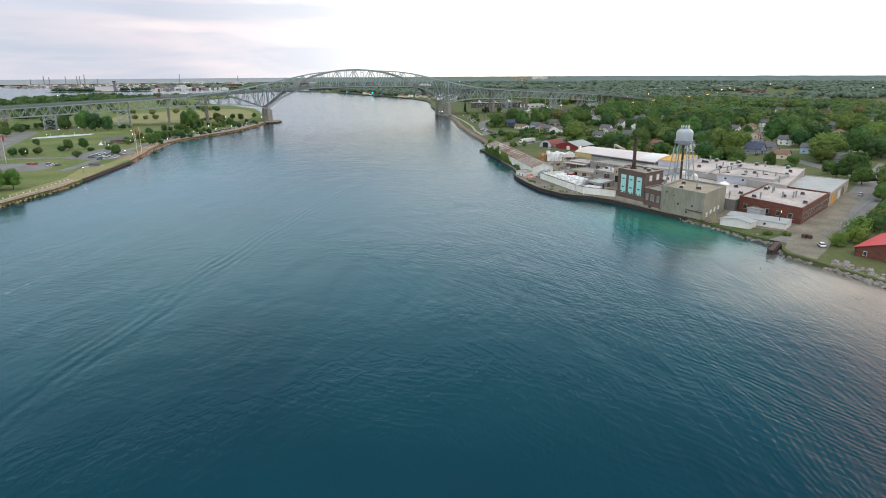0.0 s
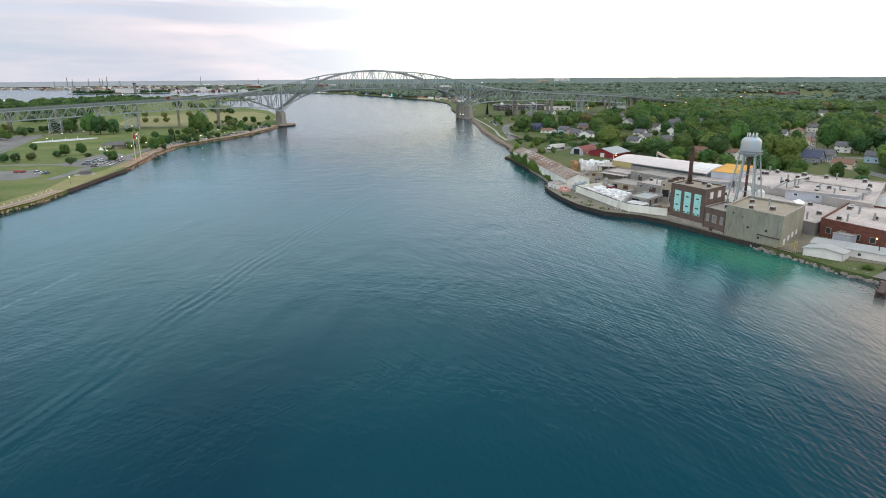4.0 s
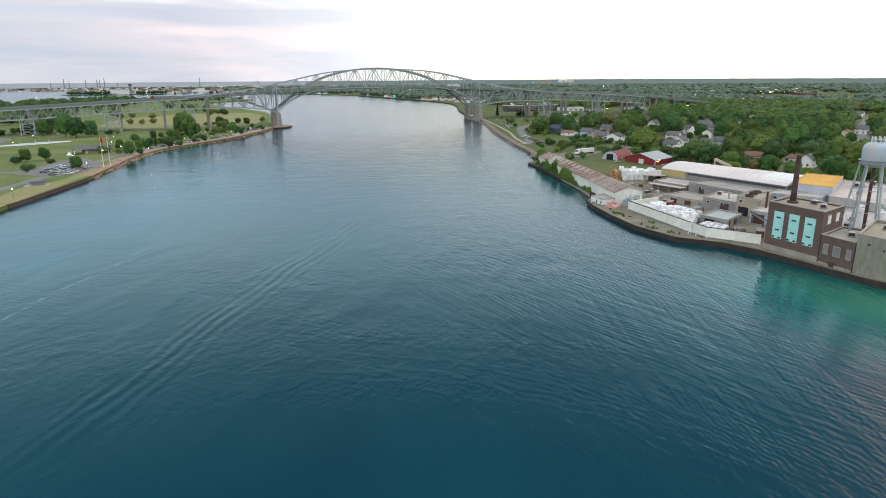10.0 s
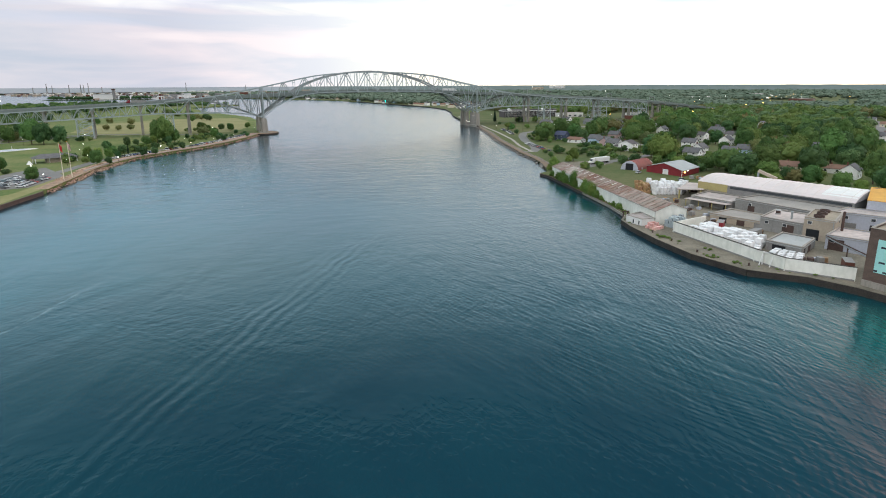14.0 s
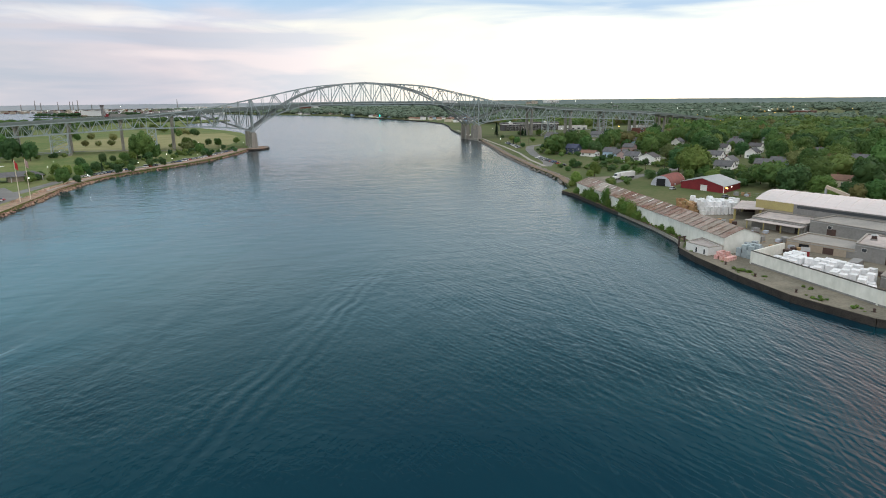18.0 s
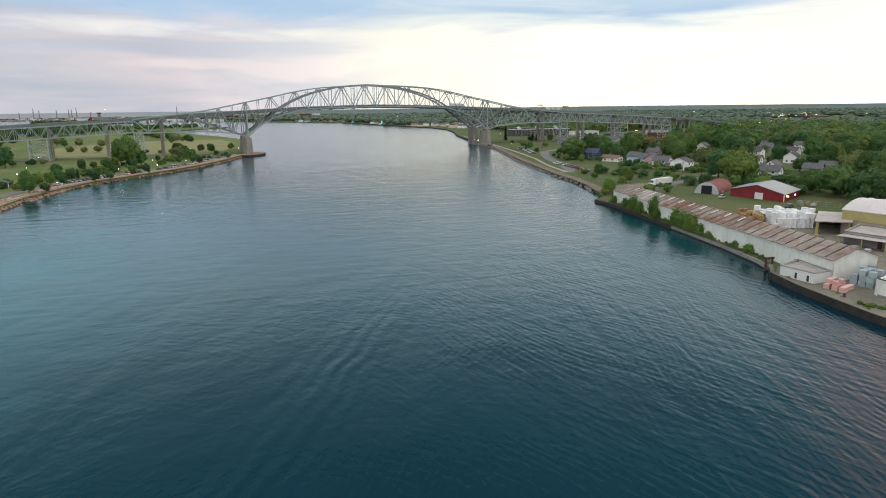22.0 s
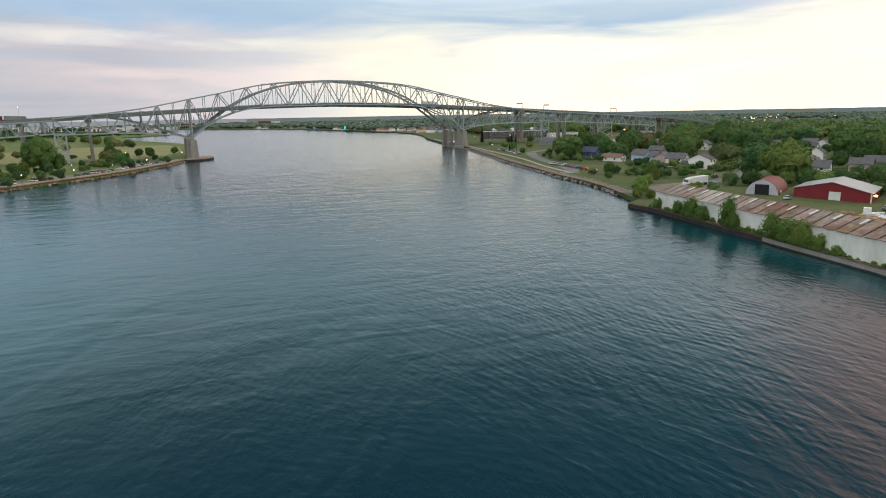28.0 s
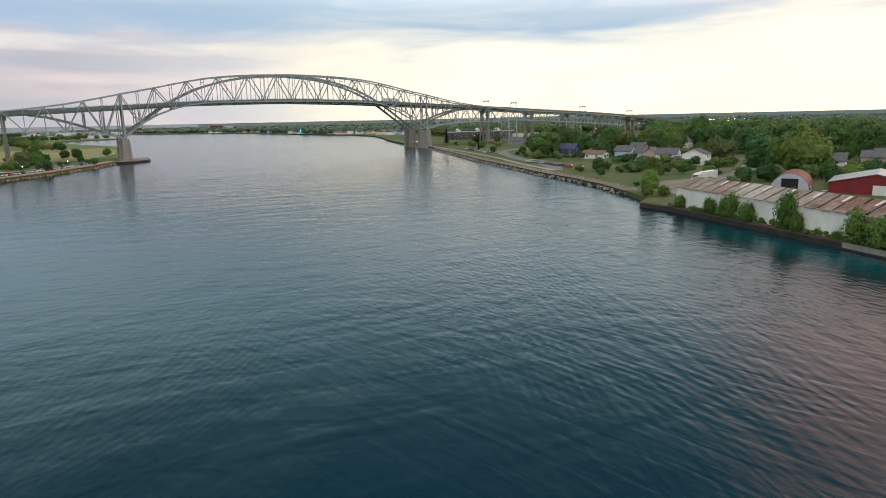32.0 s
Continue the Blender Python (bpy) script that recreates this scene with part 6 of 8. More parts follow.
# long riverside residence with white gables, under the bridges
t = thing("riverside_residence", pose(0, 0, 0), "long three storey residence with walls painted shadow dark and white balconies", "apartment building")
RES = [(352, 222), (440, 226), (446, 244), (350, 240)]
# walls and balcony bands are coloured down to stand for shadow on the front
part("wall", Geo().prism(RES, 0.6, 11.0), ROOF_DARK, t)
part("roof", Geo().prism(shrink(RES, -0.6), 11.9, 13.4), ROOF_DARK, t)
part("eave_band", Geo().prism(shrink(RES, -0.9), 10.9, 11.9), WHITE, t, "broad white eave band")
for z in (4.2, 7.6):
    part("balcony_band", panel_on(RES[0], RES[1], mid_of(RES), 0.02, 0.98, z, z + 0.5, 0.0, 1.2), GREY_WALL, t)
for k in range(18):
    for z in (2.0, 5.4, 8.6):
        window(t, RES, 0, 0.03 + k * 0.053, 0.06 + k * 0.053, z, z + 1.7)
for u in (0.1, 0.42, 0.75):
    p = lerp(RES[0], RES[1], u)
    part("gable", Geo().add([(p[0] - 5, p[1] - 0.8, 11), (p[0] + 5, p[1] - 0.8, 11), (p[0], p[1] - 0.8, 15.5), (p[0] - 5, p[1] + 6, 11), (p[0] + 5, p[1] + 6, 11), (p[0], p[1] + 6, 15.5)], [(0, 1, 2), (5, 4, 3), (1, 4, 5, 2), (0, 2, 5, 3)]), WHITE, t)
# low commercial buildings in the town behind
rnd = random.Random(9)
for nm, lb, x, y, w, d, h, wm, rm in (
        ("brick_shop", "low red brick shop building near the bridge ramp", 507, 90, 26, 16, 7, BRICK, GREY_ROOF),
        ("white_shop", "low white shop building with flat roof", 462, 215, 40, 18, 6, WHITE, WHITE_ROOF),
        ("white_shop", "low white shop building with flat roof", 560, 180, 30, 20, 6, WHITE, WHITE_ROOF),
        ("tan_store", "long tan store with a flat roof", 690, 500, 70, 30, 8, TAN_WALL, WHITE_ROOF),
        ("tan_store", "long tan store with a flat roof", 1129, 1080, 90, 40, 9, TAN_WALL, WHITE_ROOF),
        ("white_store", "wide white store building far in the town", 1270, 1010, 80, 50, 9, WHITE, WHITE_ROOF),
        ("white_store", "wide white store building far in the town", 1640, 1280, 120, 60, 10, WHITE, WHITE_ROOF),
        ("brick_store", "red brick store far in the town", 1330, 690, 60, 30, 9, BRICK, GREY_ROOF),
        ("tan_store", "long tan store with a flat roof", 1500, 990, 90, 40, 9, TAN_WALL, WHITE_ROOF),
        ("office_block", "pale multi storey office block far off", 1650, 3050, 90, 40, 34, WHITE, GREY_ROOF),
        ("office_block", "pale multi storey office block far off", 1500, 3000, 60, 40, 26, TAN_WALL, GREY_ROOF),
        ("white_store", "wide white store building far in the town", 760, 930, 60, 40, 8, WHITE, WHITE_ROOF),
        ("white_store", "wide white store building far in the town", 540, 570, 50, 25, 8, WHITE, GREY_ROOF),
        ("white_store", "wide white store building far in the town", 2150, 1500, 120, 60, 10, WHITE, WHITE_ROOF)):
    fp = [(x - w / 2, y - d / 2), (x + w / 2, y - d / 2 + w * 0.2), (x + w / 2 - d * 0.2, y + d / 2 + w * 0.2), (x - w / 2 - d * 0.2, y + d / 2)]
    t = block(nm, lb, fp, 1.0, 1.6 + h, wm, rm, 0.3, "shop", "town buildings")
    for k in range(max(3, int(w / 9))):
        n = max(3, int(w / 9))
        for z in range(2 if h < 12 else int(h / 4)):
            if z * 3.6 + 3 < h:
                window(t, fp, 0, (k + 0.2) / n, (k + 0.75) / n, 2.6 + z * 3.6, 4.8 + z * 3.6)


# ---- vehicles ----


def car(name, label, paint, van=False):
    t = thing(name, pose(0, 0, -440), label, "car", "parked cars")
    h = 1.05 if not van else 1.3
    prof = [(-2.2, 0.35), (2.2, 0.35), (2.25, 0.75), (1.2, 0.95), (-2.0, 1.0), (-2.25, 0.8)]
    g = Geo()
    vs = [(x, y, z) for y in (-0.88, 0.88) for x, z in prof]
    n = len(prof)
    part("body", g.add(vs, [tuple(range(n)), tuple(range(n, 2 * n))[::-1]] + [(i + n, (i + 1) % n + n, (i + 1) % n, i) for i in range(n)]), paint, t)
    top = 1.5 if not van else 2.0
    pr = [(-1.95, 0.98), (1.15, 0.95), (0.45, top), (-1.45, top)] if not van else [(-2.15, 0.95), (1.4, 0.95), (0.9, top), (-2.1, top)]
    vs = [(x, y * (1.0 if z < 1.2 else 0.86), z) for y in (-0.82, 0.82) for x, z in pr]
    part("glasshouse", Geo().add(vs, [(0, 1, 2, 3), (7, 6, 5, 4), (0, 4, 5, 1), (1, 5, 6, 2), (3, 2, 6, 7), (0, 3, 7, 4)]), GLASS, t)
    x0, x1 = pr[3][0], pr[2][0]
    part("roof_panel", Geo().box(x0 - 0.05, -0.70, top, x1 + 0.05, 0.70, top + 0.05), paint, t)
    wheel = mesh_of("wheel", Geo().tube((0, -0.11, 0), (0, 0.11, 0), 0.33, 0.33, 10), TYRE)
    for x in (-1.4, 1.4):
        for y in (-0.82, 0.82):
            w = part("wheel", wheel, TYRE, t)
            w.location = (x, y, 0.33)
    return t


PAINTS = {k: mat("car_paint_" + k, c, tuple(q * 0.9 for q in c), scale=1, rough=0.3, spec=0.6) for k, c in
          (("white", (0.72, 0.72, 0.72)), ("silver", (0.42, 0.43, 0.45)), ("black", (0.02, 0.02, 0.024)), ("red", (0.42, 0.025, 0.02)), ("blue", (0.04, 0.08, 0.20)), ("grey", (0.12, 0.125, 0.13)))}
CARS = {k: car(k + "_car", "parked %s car with dark windows" % k, m) for k, m in PAINTS.items()}
CARS["van"] = car("white_van", "parked white van with dark windows", PAINTS["white"], True)
CAR_KEYS = ["white", "silver", "black", "red", "blue", "grey", "grey", "silver", "white", "van"]


def park_car(key, x, y, z, a):
    copy_thing(CARS[key], pose(x, y, z + 0.03, 0, 0, a))


for i, (x, y, a) in enumerate(along([(233, -203), (233, -226), (231, -243)], 3.4)):
    park_car(["white", "white", "silver", "grey", "silver", "white", "black", "grey", "black", "red", "grey", "blue", "silver"][i % 13], x - 1.0, y, G_W + 0.06, 160)
park_car("red", 229, -250, G_W + 0.06, 120)
park_car("black", 228, -262, G_W + 0.06, 120)
for x, y, a in along([(262, -30), (258, -62), (250, -100)], 4.4):
    park_car(rnd.choice(CAR_KEYS), x + 4, y, G_W + 0.06, 160)
park_car("white", 206, -700, G_W + 0.06, 60)
park_car("grey", 240, -424, G_W, 20)
park_car("silver", 232, -392, G_W, 30)
for x, y, a in ((262, -318, 30), (285, -190, 40), (300, -235, 10), (296, -262, 60), (345, -40, 80), (360, -36, 70), (420, -50, 20), (360, -470, 30), (366, -474, 30), (404, -430, 60), (448, -380, 50), (303, -625, 33), (470, 200, 10), (478, 200, 10), (486, 202, 10)):
    park_car(rnd.choice(CAR_KEYS), x, y, G_W + 0.06, a)


def semi(name, label, m, cab, box):
    t = thing(name, m, label, "truck")
    part("trailer", Geo().box(-14.0, -1.3, 1.2, 0, 1.3, 4.1), box, t)
    part("cab", Geo().add([(1.0, -1.2, 0.9), (4.6, -1.2, 0.9), (4.6, -1.2, 2.0), (3.4, -1.2, 2.2), (3.0, -1.2, 3.6), (1.0, -1.2, 3.9), (1.0, 1.2, 0.9), (4.6, 1.2, 0.9), (4.6, 1.2, 2.0), (3.4, 1.2, 2.2), (3.0, 1.2, 3.6), (1.0, 1.2, 3.9)],
                          [(0, 1, 2, 3, 4, 5), (11, 10, 9, 8, 7, 6), (0, 6, 7, 1), (1, 7, 8, 2), (2, 8, 9, 3), (3, 9, 10, 4), (4, 10, 11, 5), (5, 11, 6, 0)]), cab, t)
    part("windscreen", Geo().add([(3.45, -1.05, 2.25), (3.45, 1.05, 2.25), (3.08, 1.05, 3.45), (3.08, -1.05, 3.45)], [(0, 1, 2, 3)]), GLASS, t)
    part("chassis", Geo().box(-13.5, -0.6, 0.7, 4.0, 0.6, 1.2), TYRE, t)
    wheel = mesh_of("wheel", Geo().tube((0, -0.16, 0), (0, 0.16, 0), 0.5, 0.5, 12), TYRE)
    for x in (-12.8, -11.5, 0.2, 1.5, 3.8):
        for y in (-1.1, 1.1):
            w = part("wheel", wheel, TYRE, t)
            w.location = (x, y, 0.5)
    return t


semi("semi_truck", "white semi truck parked on the gravel lot", pose(226.6, -344.6, G_W + 0.05, 0, 0, 204), WHITE, WHITE)
semi("bridge_truck", "white lorry standing on the bridge roadway", BRIDGE @ pose(236, 8, deck_z(236) + 0.02, 0, 1.5, 0), WHITE, WHITE)
semi("red_truck", "red lorry with a grey trailer on the bridge approach", BRIDGE @ pose(-130, 3, deck_z(-130) + 0.02, 0, -2.2, 180), RED_WALL, GREY_WALL)


# ---- planting on the town bank ----
OPEN = [[(181, -374), (190, -352), (201, -300), (210, -209), (226, -148), (248, 0), (258, 119), (282, 275), (330, 300), (460, 262), (560, 190), (570, 70), (450, -20), (400, -70), (320, -130), (280, -120), (262, -140), (258, -240), (262, -300), (282, -320), (264, -348), (284, -392), (274, -424), (266, -442), (320, -560), (330, -600), (240, -700), (186, -702), (150, -560)],
        [(186, -760), (186, -700), (215, -690), (250, -690), (245, -730), (210, -760)]]


def open_front(x, y):
    """How far (x, y) lies before a house, on its open side towards the river; 999 if it stands before none."""
    best = 999.0
    for _, hx, hy, _ in LOTS:
        for ex, ey in ((36, -650), (24, -830)):
            ux, uy = ex - hx, ey - hy
            d = math.hypot(ux, uy)
            ux, uy = ux / d, uy / d
            s, w = (x - hx) * ux + (y - hy) * uy, abs((y - hy) * ux - (x - hx) * uy)
            if -4 < s < 90 and w < 7.5:
                best = min(best, s)
    return best


def clear_spot(x, y, margin):
    if any(inside(x, y, p) for p in OPEN):
        return False
    if any(gap_to(x, y, line) < half + margin for _, line, half in ROADS):
        return False
    if any(math.hypot(x - hx, y - hy) < margin + 5.0 for _, hx, hy, _ in LOTS):
        return False
    if y > -700 and open_front(x, y) < 46 + margin:
        return False
    return gap_to(x, y, TOWN_SHORE) > 9 and inside(x, y, TOWN_SHORE + [(4000, 4000), (4000, -1500)])


rnd = random.Random(31)
spots = []
for _ in range(9000):
    if len(spots) >= 215:
        break
    x, y = rnd.uniform(262, 560), rnd.uniform(-700, 60)
    if x - 262 > 330 + (y + 700) * 0.25 or not clear_spot(x, y, 4.0):
        continue
    if any(abs(x - p) < 14 and math.hypot(x - p, y - q) < 14 for p, q, *_ in spots):
        continue
    spots.append((x, y))
    k = rnd.choices("abcdefs", (30, 26, 10, 9, 14, 6, 1))[0]
    small = 0.52 if open_front(x, y) < 95 else 1.0
    plant(k, x, y, G_W, rnd.uniform(1.20, 1.75) * small, rnd.uniform(0.86, 1.05), rnd)
# single trees that stand clear
for k, x, y, s, h in (("d", 190, -362, 0.75, 1.1), ("d", 194, -357, 0.65, 0.9), ("d", 219, -328, 0.85, 1.15), ("u", 186, -366, 1.0, 0.9), ("d", 213, -334, 0.6, 0.9), ("a", 228, -277, 0.5, 1.1), ("a", 214, -300, 0.35, 0.9), ("e", 243, -290, 0.36, 0.9), ("f", 308, -312, 0.95, 0.95), ("a", 250, -310, 0.5, 0.8), ("b", 253, -322, 0.45, 0.8),
                      ("v", 262, -372, 1.6, 1.2), ("e", 272, -395, 0.62, 0.8), ("a", 286, -418, 0.75, 0.9), ("a", 280, -345, 0.6, 0.8), ("e", 262, -90, 0.55, 0.9), ("a", 274, -40, 0.62, 1.0), ("b", 282, -2, 0.6, 1.0), ("s", 303, 116, 1.3, 1.2), ("s", 262, -62, 0.6, 1.0), ("e", 292, 60, 0.5, 0.8), ("e", 300, 40, 0.5, 0.8),
                      ("e", 335, -10, 0.6, 0.9), ("a", 352, 16, 0.7, 0.9), ("e", 372, 40, 0.6, 0.9), ("a", 400, 60, 0.7, 0.9), ("e", 430, 90, 0.8, 0.9), ("e", 318, -95, 0.7, 0.8), ("a", 350, -80, 0.75, 0.8), ("b", 390, -40, 0.7, 0.8), ("s", 330, 92, 0.9, 1.0), ("s", 336, 96, 0.8, 1.0), ("f", 460, 40, 0.8, 0.8), ("a", 500, 60, 0.9, 0.9), ("e", 330, 100, 0.7, 0.9), ("e", 345, 130, 0.6, 1.0), ("a", 352, 90, 0.7, 1.0), ("b", 300, -20, 0.5, 1.0), ("a", 268, -160, 0.42, 0.9), ("a", 256, -196, 0.4, 0.8), ("e", 290, -130, 0.5, 0.9),
                      ("a", 288, -411, 1.00, 0.95), ("b", 285, -434, 1.05, 0.90), ("e", 286, -450, 0.95, 1.00), ("a", 293, -457, 1.00, 0.90), ("b", 320, -504, 1.15, 0.95), ("b", 318, -512, 1.00, 0.90), ("a", 308, -493, 1.10, 0.95), ("b", 311, -498, 1.05, 0.90), ("a", 279, -391, 0.75, 0.9), ("b", 272, -371, 0.7, 0.9), ("e", 284, -406, 0.8, 0.9), ("a", 264, -360, 0.6, 0.9), ("v", 252, -352, 2.0, 1.2), ("v", 246, -347, 1.8, 1.1), ("b", 290, -388, 0.85, 1.0), ("e", 280, -372, 0.8, 0.9), ("a", 276, -356, 0.7, 1.0), ("d", 225, -352, 0.45, 0.7), ("u", 228, -694, 2.2, 0.9), ("u", 222, -699, 1.8, 0.8), ("u", 212, -701, 1.4, 0.9), ("a", 243, -688, 0.7, 0.9), ("b", 252, -682, 0.8, 0.9), ("a", 262, -676, 0.9, 0.9), ("a", 300, -640, 0.8, 1.0), ("b", 318, -628, 0.85, 1.0), ("e", 305, -660, 0.7, 1.0), ("a", 290, -672, 0.8, 1.1), ("b", 330, -600, 0.9, 1.0), ("a", 338, -575, 0.8, 1.0), ("e", 262, -690, 0.6, 0.9)):
    plant(k, x, y, G_W, s, h, rnd)
SHORE_STRIP = [(166.0, -498), (169.4, -470), (172.4, -440), (176.2, -403), (177.6, -386)]
setting("verge", ribbon([(166.0, -500), (168.6, -478), (172.6, -440), (176.3, -403), (178, -384)], 1.0, G_W + 0.08), EARTH, "weedy bare verge between the quay and the shed", "verge")
for x, y, a in along(SHORE_STRIP, 3.1):
    big = 1.0 if -470 < y < -395 else 0.55
    for k in range(2 if big == 1.0 else 1):
        if rnd.random() < 0.36:
            plant(rnd.choice("uuuv"), x + rnd.uniform(-0.8, 1.0), y + rnd.uniform(-1, 1), G_W - 0.1, rnd.uniform(0.3, 1.0) * big * 0.8, rnd.uniform(0.7, 1.1), rnd)
for x, y, s, h in ((177.2, -391, 0.9, 0.9), (175.6, -404, 0.9, 1.1), (175.0, -411, 1.2, 1.2), (174.2, -417, 1.0, 1.1), (173.2, -429, 1.1, 1.8), (173.0, -432, 0.8, 1.3), (171.6, -447, 1.35, 1.15), (171.0, -452, 1.45, 1.0), (170.5, -457, 1.3, 1.15), (170.0, -462, 0.9, 1.0), (167.2, -489, 0.8, 0.8), (168.3, -482, 0.6, 0.8), (158, -541, 0.5, 0.4), (159, -546, 0.35, 0.4), (157, -566, 0.3, 0.3), (196, -660, 0.6, 0.5), (200, -680, 0.9, 0.4), (206, -683, 1.0, 0.4), (190, -369, 1.0, 0.8)):
    plant("u", x, y, G_W - 0.1, s, h, rnd)
# weeds along the verge by the shed and on the quay
weeds = []
for x, y, a in along(SHORE_STRIP, 0.9):
    r = rnd.uniform(0.3, 0.9) * (1.25 if -470 < y < -395 else 0.8)
    weeds.append((x + rnd.uniform(-0.7, 0.9), y + rnd.uniform(-0.6, 0.6), G_W - 0.15, r, r * rnd.uniform(1.0, 2.0)))
for x, y, a in along([(157, -515), (154.6, -540), (155, -562), (160.5, -579), (173, -594)], 2.4):
    r = rnd.uniform(0.25, 0.8)
    if rnd.random() < 0.22:
        weeds.append((x + rnd.uniform(0.5, 4.0), y, 1.65, r, r * rnd.uniform(0.5, 1.1)))
for x, y, n, spread in ((156.4, -539.5, 9, 1.6), (157.4, -566.5, 6, 1.3), (160.5, -574, 4, 1.0), (161.5, -557.5, 3, 0.8), (159.0, -515.5, 4, 1.0)):
    for k in range(n):
        r = rnd.uniform(0.35, 0.8)
        weeds.append((x + rnd.gauss(0, spread * 0.6), y + rnd.gauss(0, spread), 1.6, r, r * rnd.uniform(0.8, 1.4)))
woods("weeds", "ragged bright green weeds along the quay edge", weeds[::2], LEAF_LIGHT, 61, "near")
woods("weeds", "ragged dull green weeds along the quay edge", weeds[1::2], CANOPY_C, 62, "near")
# shrubs and saplings about the lawns and yards
shrubs = []
for _ in range(900):
    x, y = rnd.uniform(196, 345), rnd.uniform(-372, -120)
    if gap_to(x, y, TOWN_SHORE) < 7 or any(gap_to(x, y, line) < half + 2.5 for _, line, half in ROADS) or any(math.hypot(x - hx, y - hy) < 8.5 for _, hx, hy, _ in LOTS):
        continue
    if x < 190 + (y + 372) * 0.25 or inside(x, y, [(206, -368), (260, -325), (262, -300), (225, -320), (196, -350)]) or noise.noise(Vector((x * 0.03, y * 0.03, 7))) < 0.02:
        continue
    if math.hypot(x - 228, y + 354) < 17:
        continue
    if 225 < x < 285 and -425 < y < -330 and x - y > 585:
        continue
    r = rnd.uniform(1.2, 3.6)
    shrubs.append((x, y, G_W - 0.2, r, r * rnd.uniform(1.2, 1.9)))
woods("shrubs", "scattered green shrubs and saplings about the lawns", shrubs[::3], CANOPY_A, 51, "mid")
woods("shrubs", "pale green shrubs about the riverside houses", shrubs[1::3], CANOPY_C, 52, "mid")
woods("shrubs", "dark green shrubs along the yards", shrubs[2::3], CANOPY_B, 53, "mid")
# the wider canopy of the town and the far shore
rnd = random.Random(77)
near_w, mid_w, far_w = [], [], []
for lo, hi, step in ((0, 760, 17.5), (760, 1250, 21.0), (1250, 2100, 27.0), (2100, 3700, 46.0)):
    n = int(hi / step) + 1
    for i in range(-n, n + 1):
        for j in range(-n, n + 1):
            x, y = 40 + (i + rnd.uniform(-0.42, 0.42)) * step, -720 + (j + rnd.uniform(-0.42, 0.42)) * step
            d = math.hypot(x - 40, y + 720)
            head = math.degrees(math.atan2(x - 40, y + 720))
            if not lo <= d < hi or not -30 < head < 66 or x < -250 and y < 1700:
                continue
            if lo == 0 and any(abs(x - p) < 11 and math.hypot(x - p, y - q) < 11 for p, q in spots):
                continue
            if not clear_spot(x, y, 5.0) or noise.noise(Vector((x * 0.006, y * 0.006, 3))) < -0.22:
                continue
            if lo >= 760 and noise.noise(Vector((x * 0.0022, y * 0.0022, 9))) < -0.22:
                continue
            small = 0.5 if lo == 0 and open_front(x, y) < 95 else 1.0
            h = rnd.uniform(12, 18) if lo else rnd.uniform(13, 21) * small
            (near_w if lo == 0 else mid_w if lo < 1250 else far_w).append((x, y, G_W, step * rnd.uniform(0.42, 0.64) * small, h))
rnd.shuffle(near_w)
rnd.shuffle(mid_w)
for lo, hi, leaf, label in ((0.0, 0.38, CANOPY_A, "green canopy of town trees"), (0.38, 0.68, CANOPY_B, "dense dark green canopy of town trees"), (0.68, 0.92, CANOPY_C, "pale yellow green canopy of town trees"), (0.92, 1.0, CANOPY_D, "bronze tinted canopy of town trees")):
    woods("town_woods", label, near_w[int(lo * len(near_w)):int(hi * len(near_w))], leaf, 1 + int(lo * 10))
    woods("middle_woods", label + " farther into the town", mid_w[int(lo * len(mid_w)):int(hi * len(mid_w))], MID_HAZE_LEAF if lo == 0 else CANOPY_A if lo < 0.5 else leaf, 20 + int(lo * 10), "mid")
# far crowns take the leaf colour with haze mixed in
woods("far_woods", "green woods stretching to the horizon, haze painted into their colour", far_w, HAZE_LEAF, 4, "far")

# ---- the park bank ----
DRIVE = offset_line([(-112, -420), (-96, -300), (-90, -245), (-84, -222), (-66, -185), (-45, -146), (-30, -108), (-17, -62), (-9, -24)], 15)
for label, line, half in (("asphalt park drive along the shore", DRIVE, 3.6),
                          ("asphalt park road", [(-148, -342), (-175, -338), (-200, -341), (-260, -345), (-340, -330)], 3.6),
                          ("asphalt park road by the bridge", [(-24, -30), (-60, -10), (-110, 10), (-180, 20), (-260, 0), (-360, -60)], 3.2),
                          ("pale path through the lawn", [(-190, -338), (-206, -300), (-219, -262), (-234, -175), (-250, -77)], 1.6),
                          ("asphalt road far along the bridge", [(-180, 20), (-230, -60), (-270, -110), (-330, -130)], 4.0)):
    fine = [p[:2] for p in along(line, 10.0)] + [line[-1]]
    setting("road", ribbon(fine, half, G_E + 0.05), ASPHALT, label, "road")
LOT_A = [(-119, -367), (-106, -362), (-102, -318), (-128, -272), (-138, -294), (-143, -323), (-151, -344)]
setting("parking_lot", Geo().prism(LOT_A, G_E - 0.4, G_E + 0.07), ASPHALT, "grey asphalt parking lot in the park", "parking lot")
setting("parking_lot", Geo().prism([(-200, -394), (-195, -370), (-150, -367), (-138, -400), (-147, -415)], G_E - 0.4, G_E + 0.07), ASPHALT, "grey asphalt parking lot beside the park road", "parking lot")
setting("parking_lot", Geo().prism([(-222, -262), (-236, -175), (-251, -77), (-296, -96), (-272, -170), (-248, -240)], G_E - 0.4, G_E + 0.07), ASPHALT, "grey asphalt lot near the bridge", "parking lot")
rnd = random.Random(12)
for row, a in (([(-110, -360), (-108, -322)], 5), ([(-118, -362), (-117, -320)], 5), ([(-127, -350), (-126, -322)], 5)):
    for x, y, _ in along(row, 3.1):
        if rnd.random() < 0.72:
            park_car(rnd.choice(CAR_KEYS), x, y, G_E + 0.08, a + rnd.uniform(-3, 3))
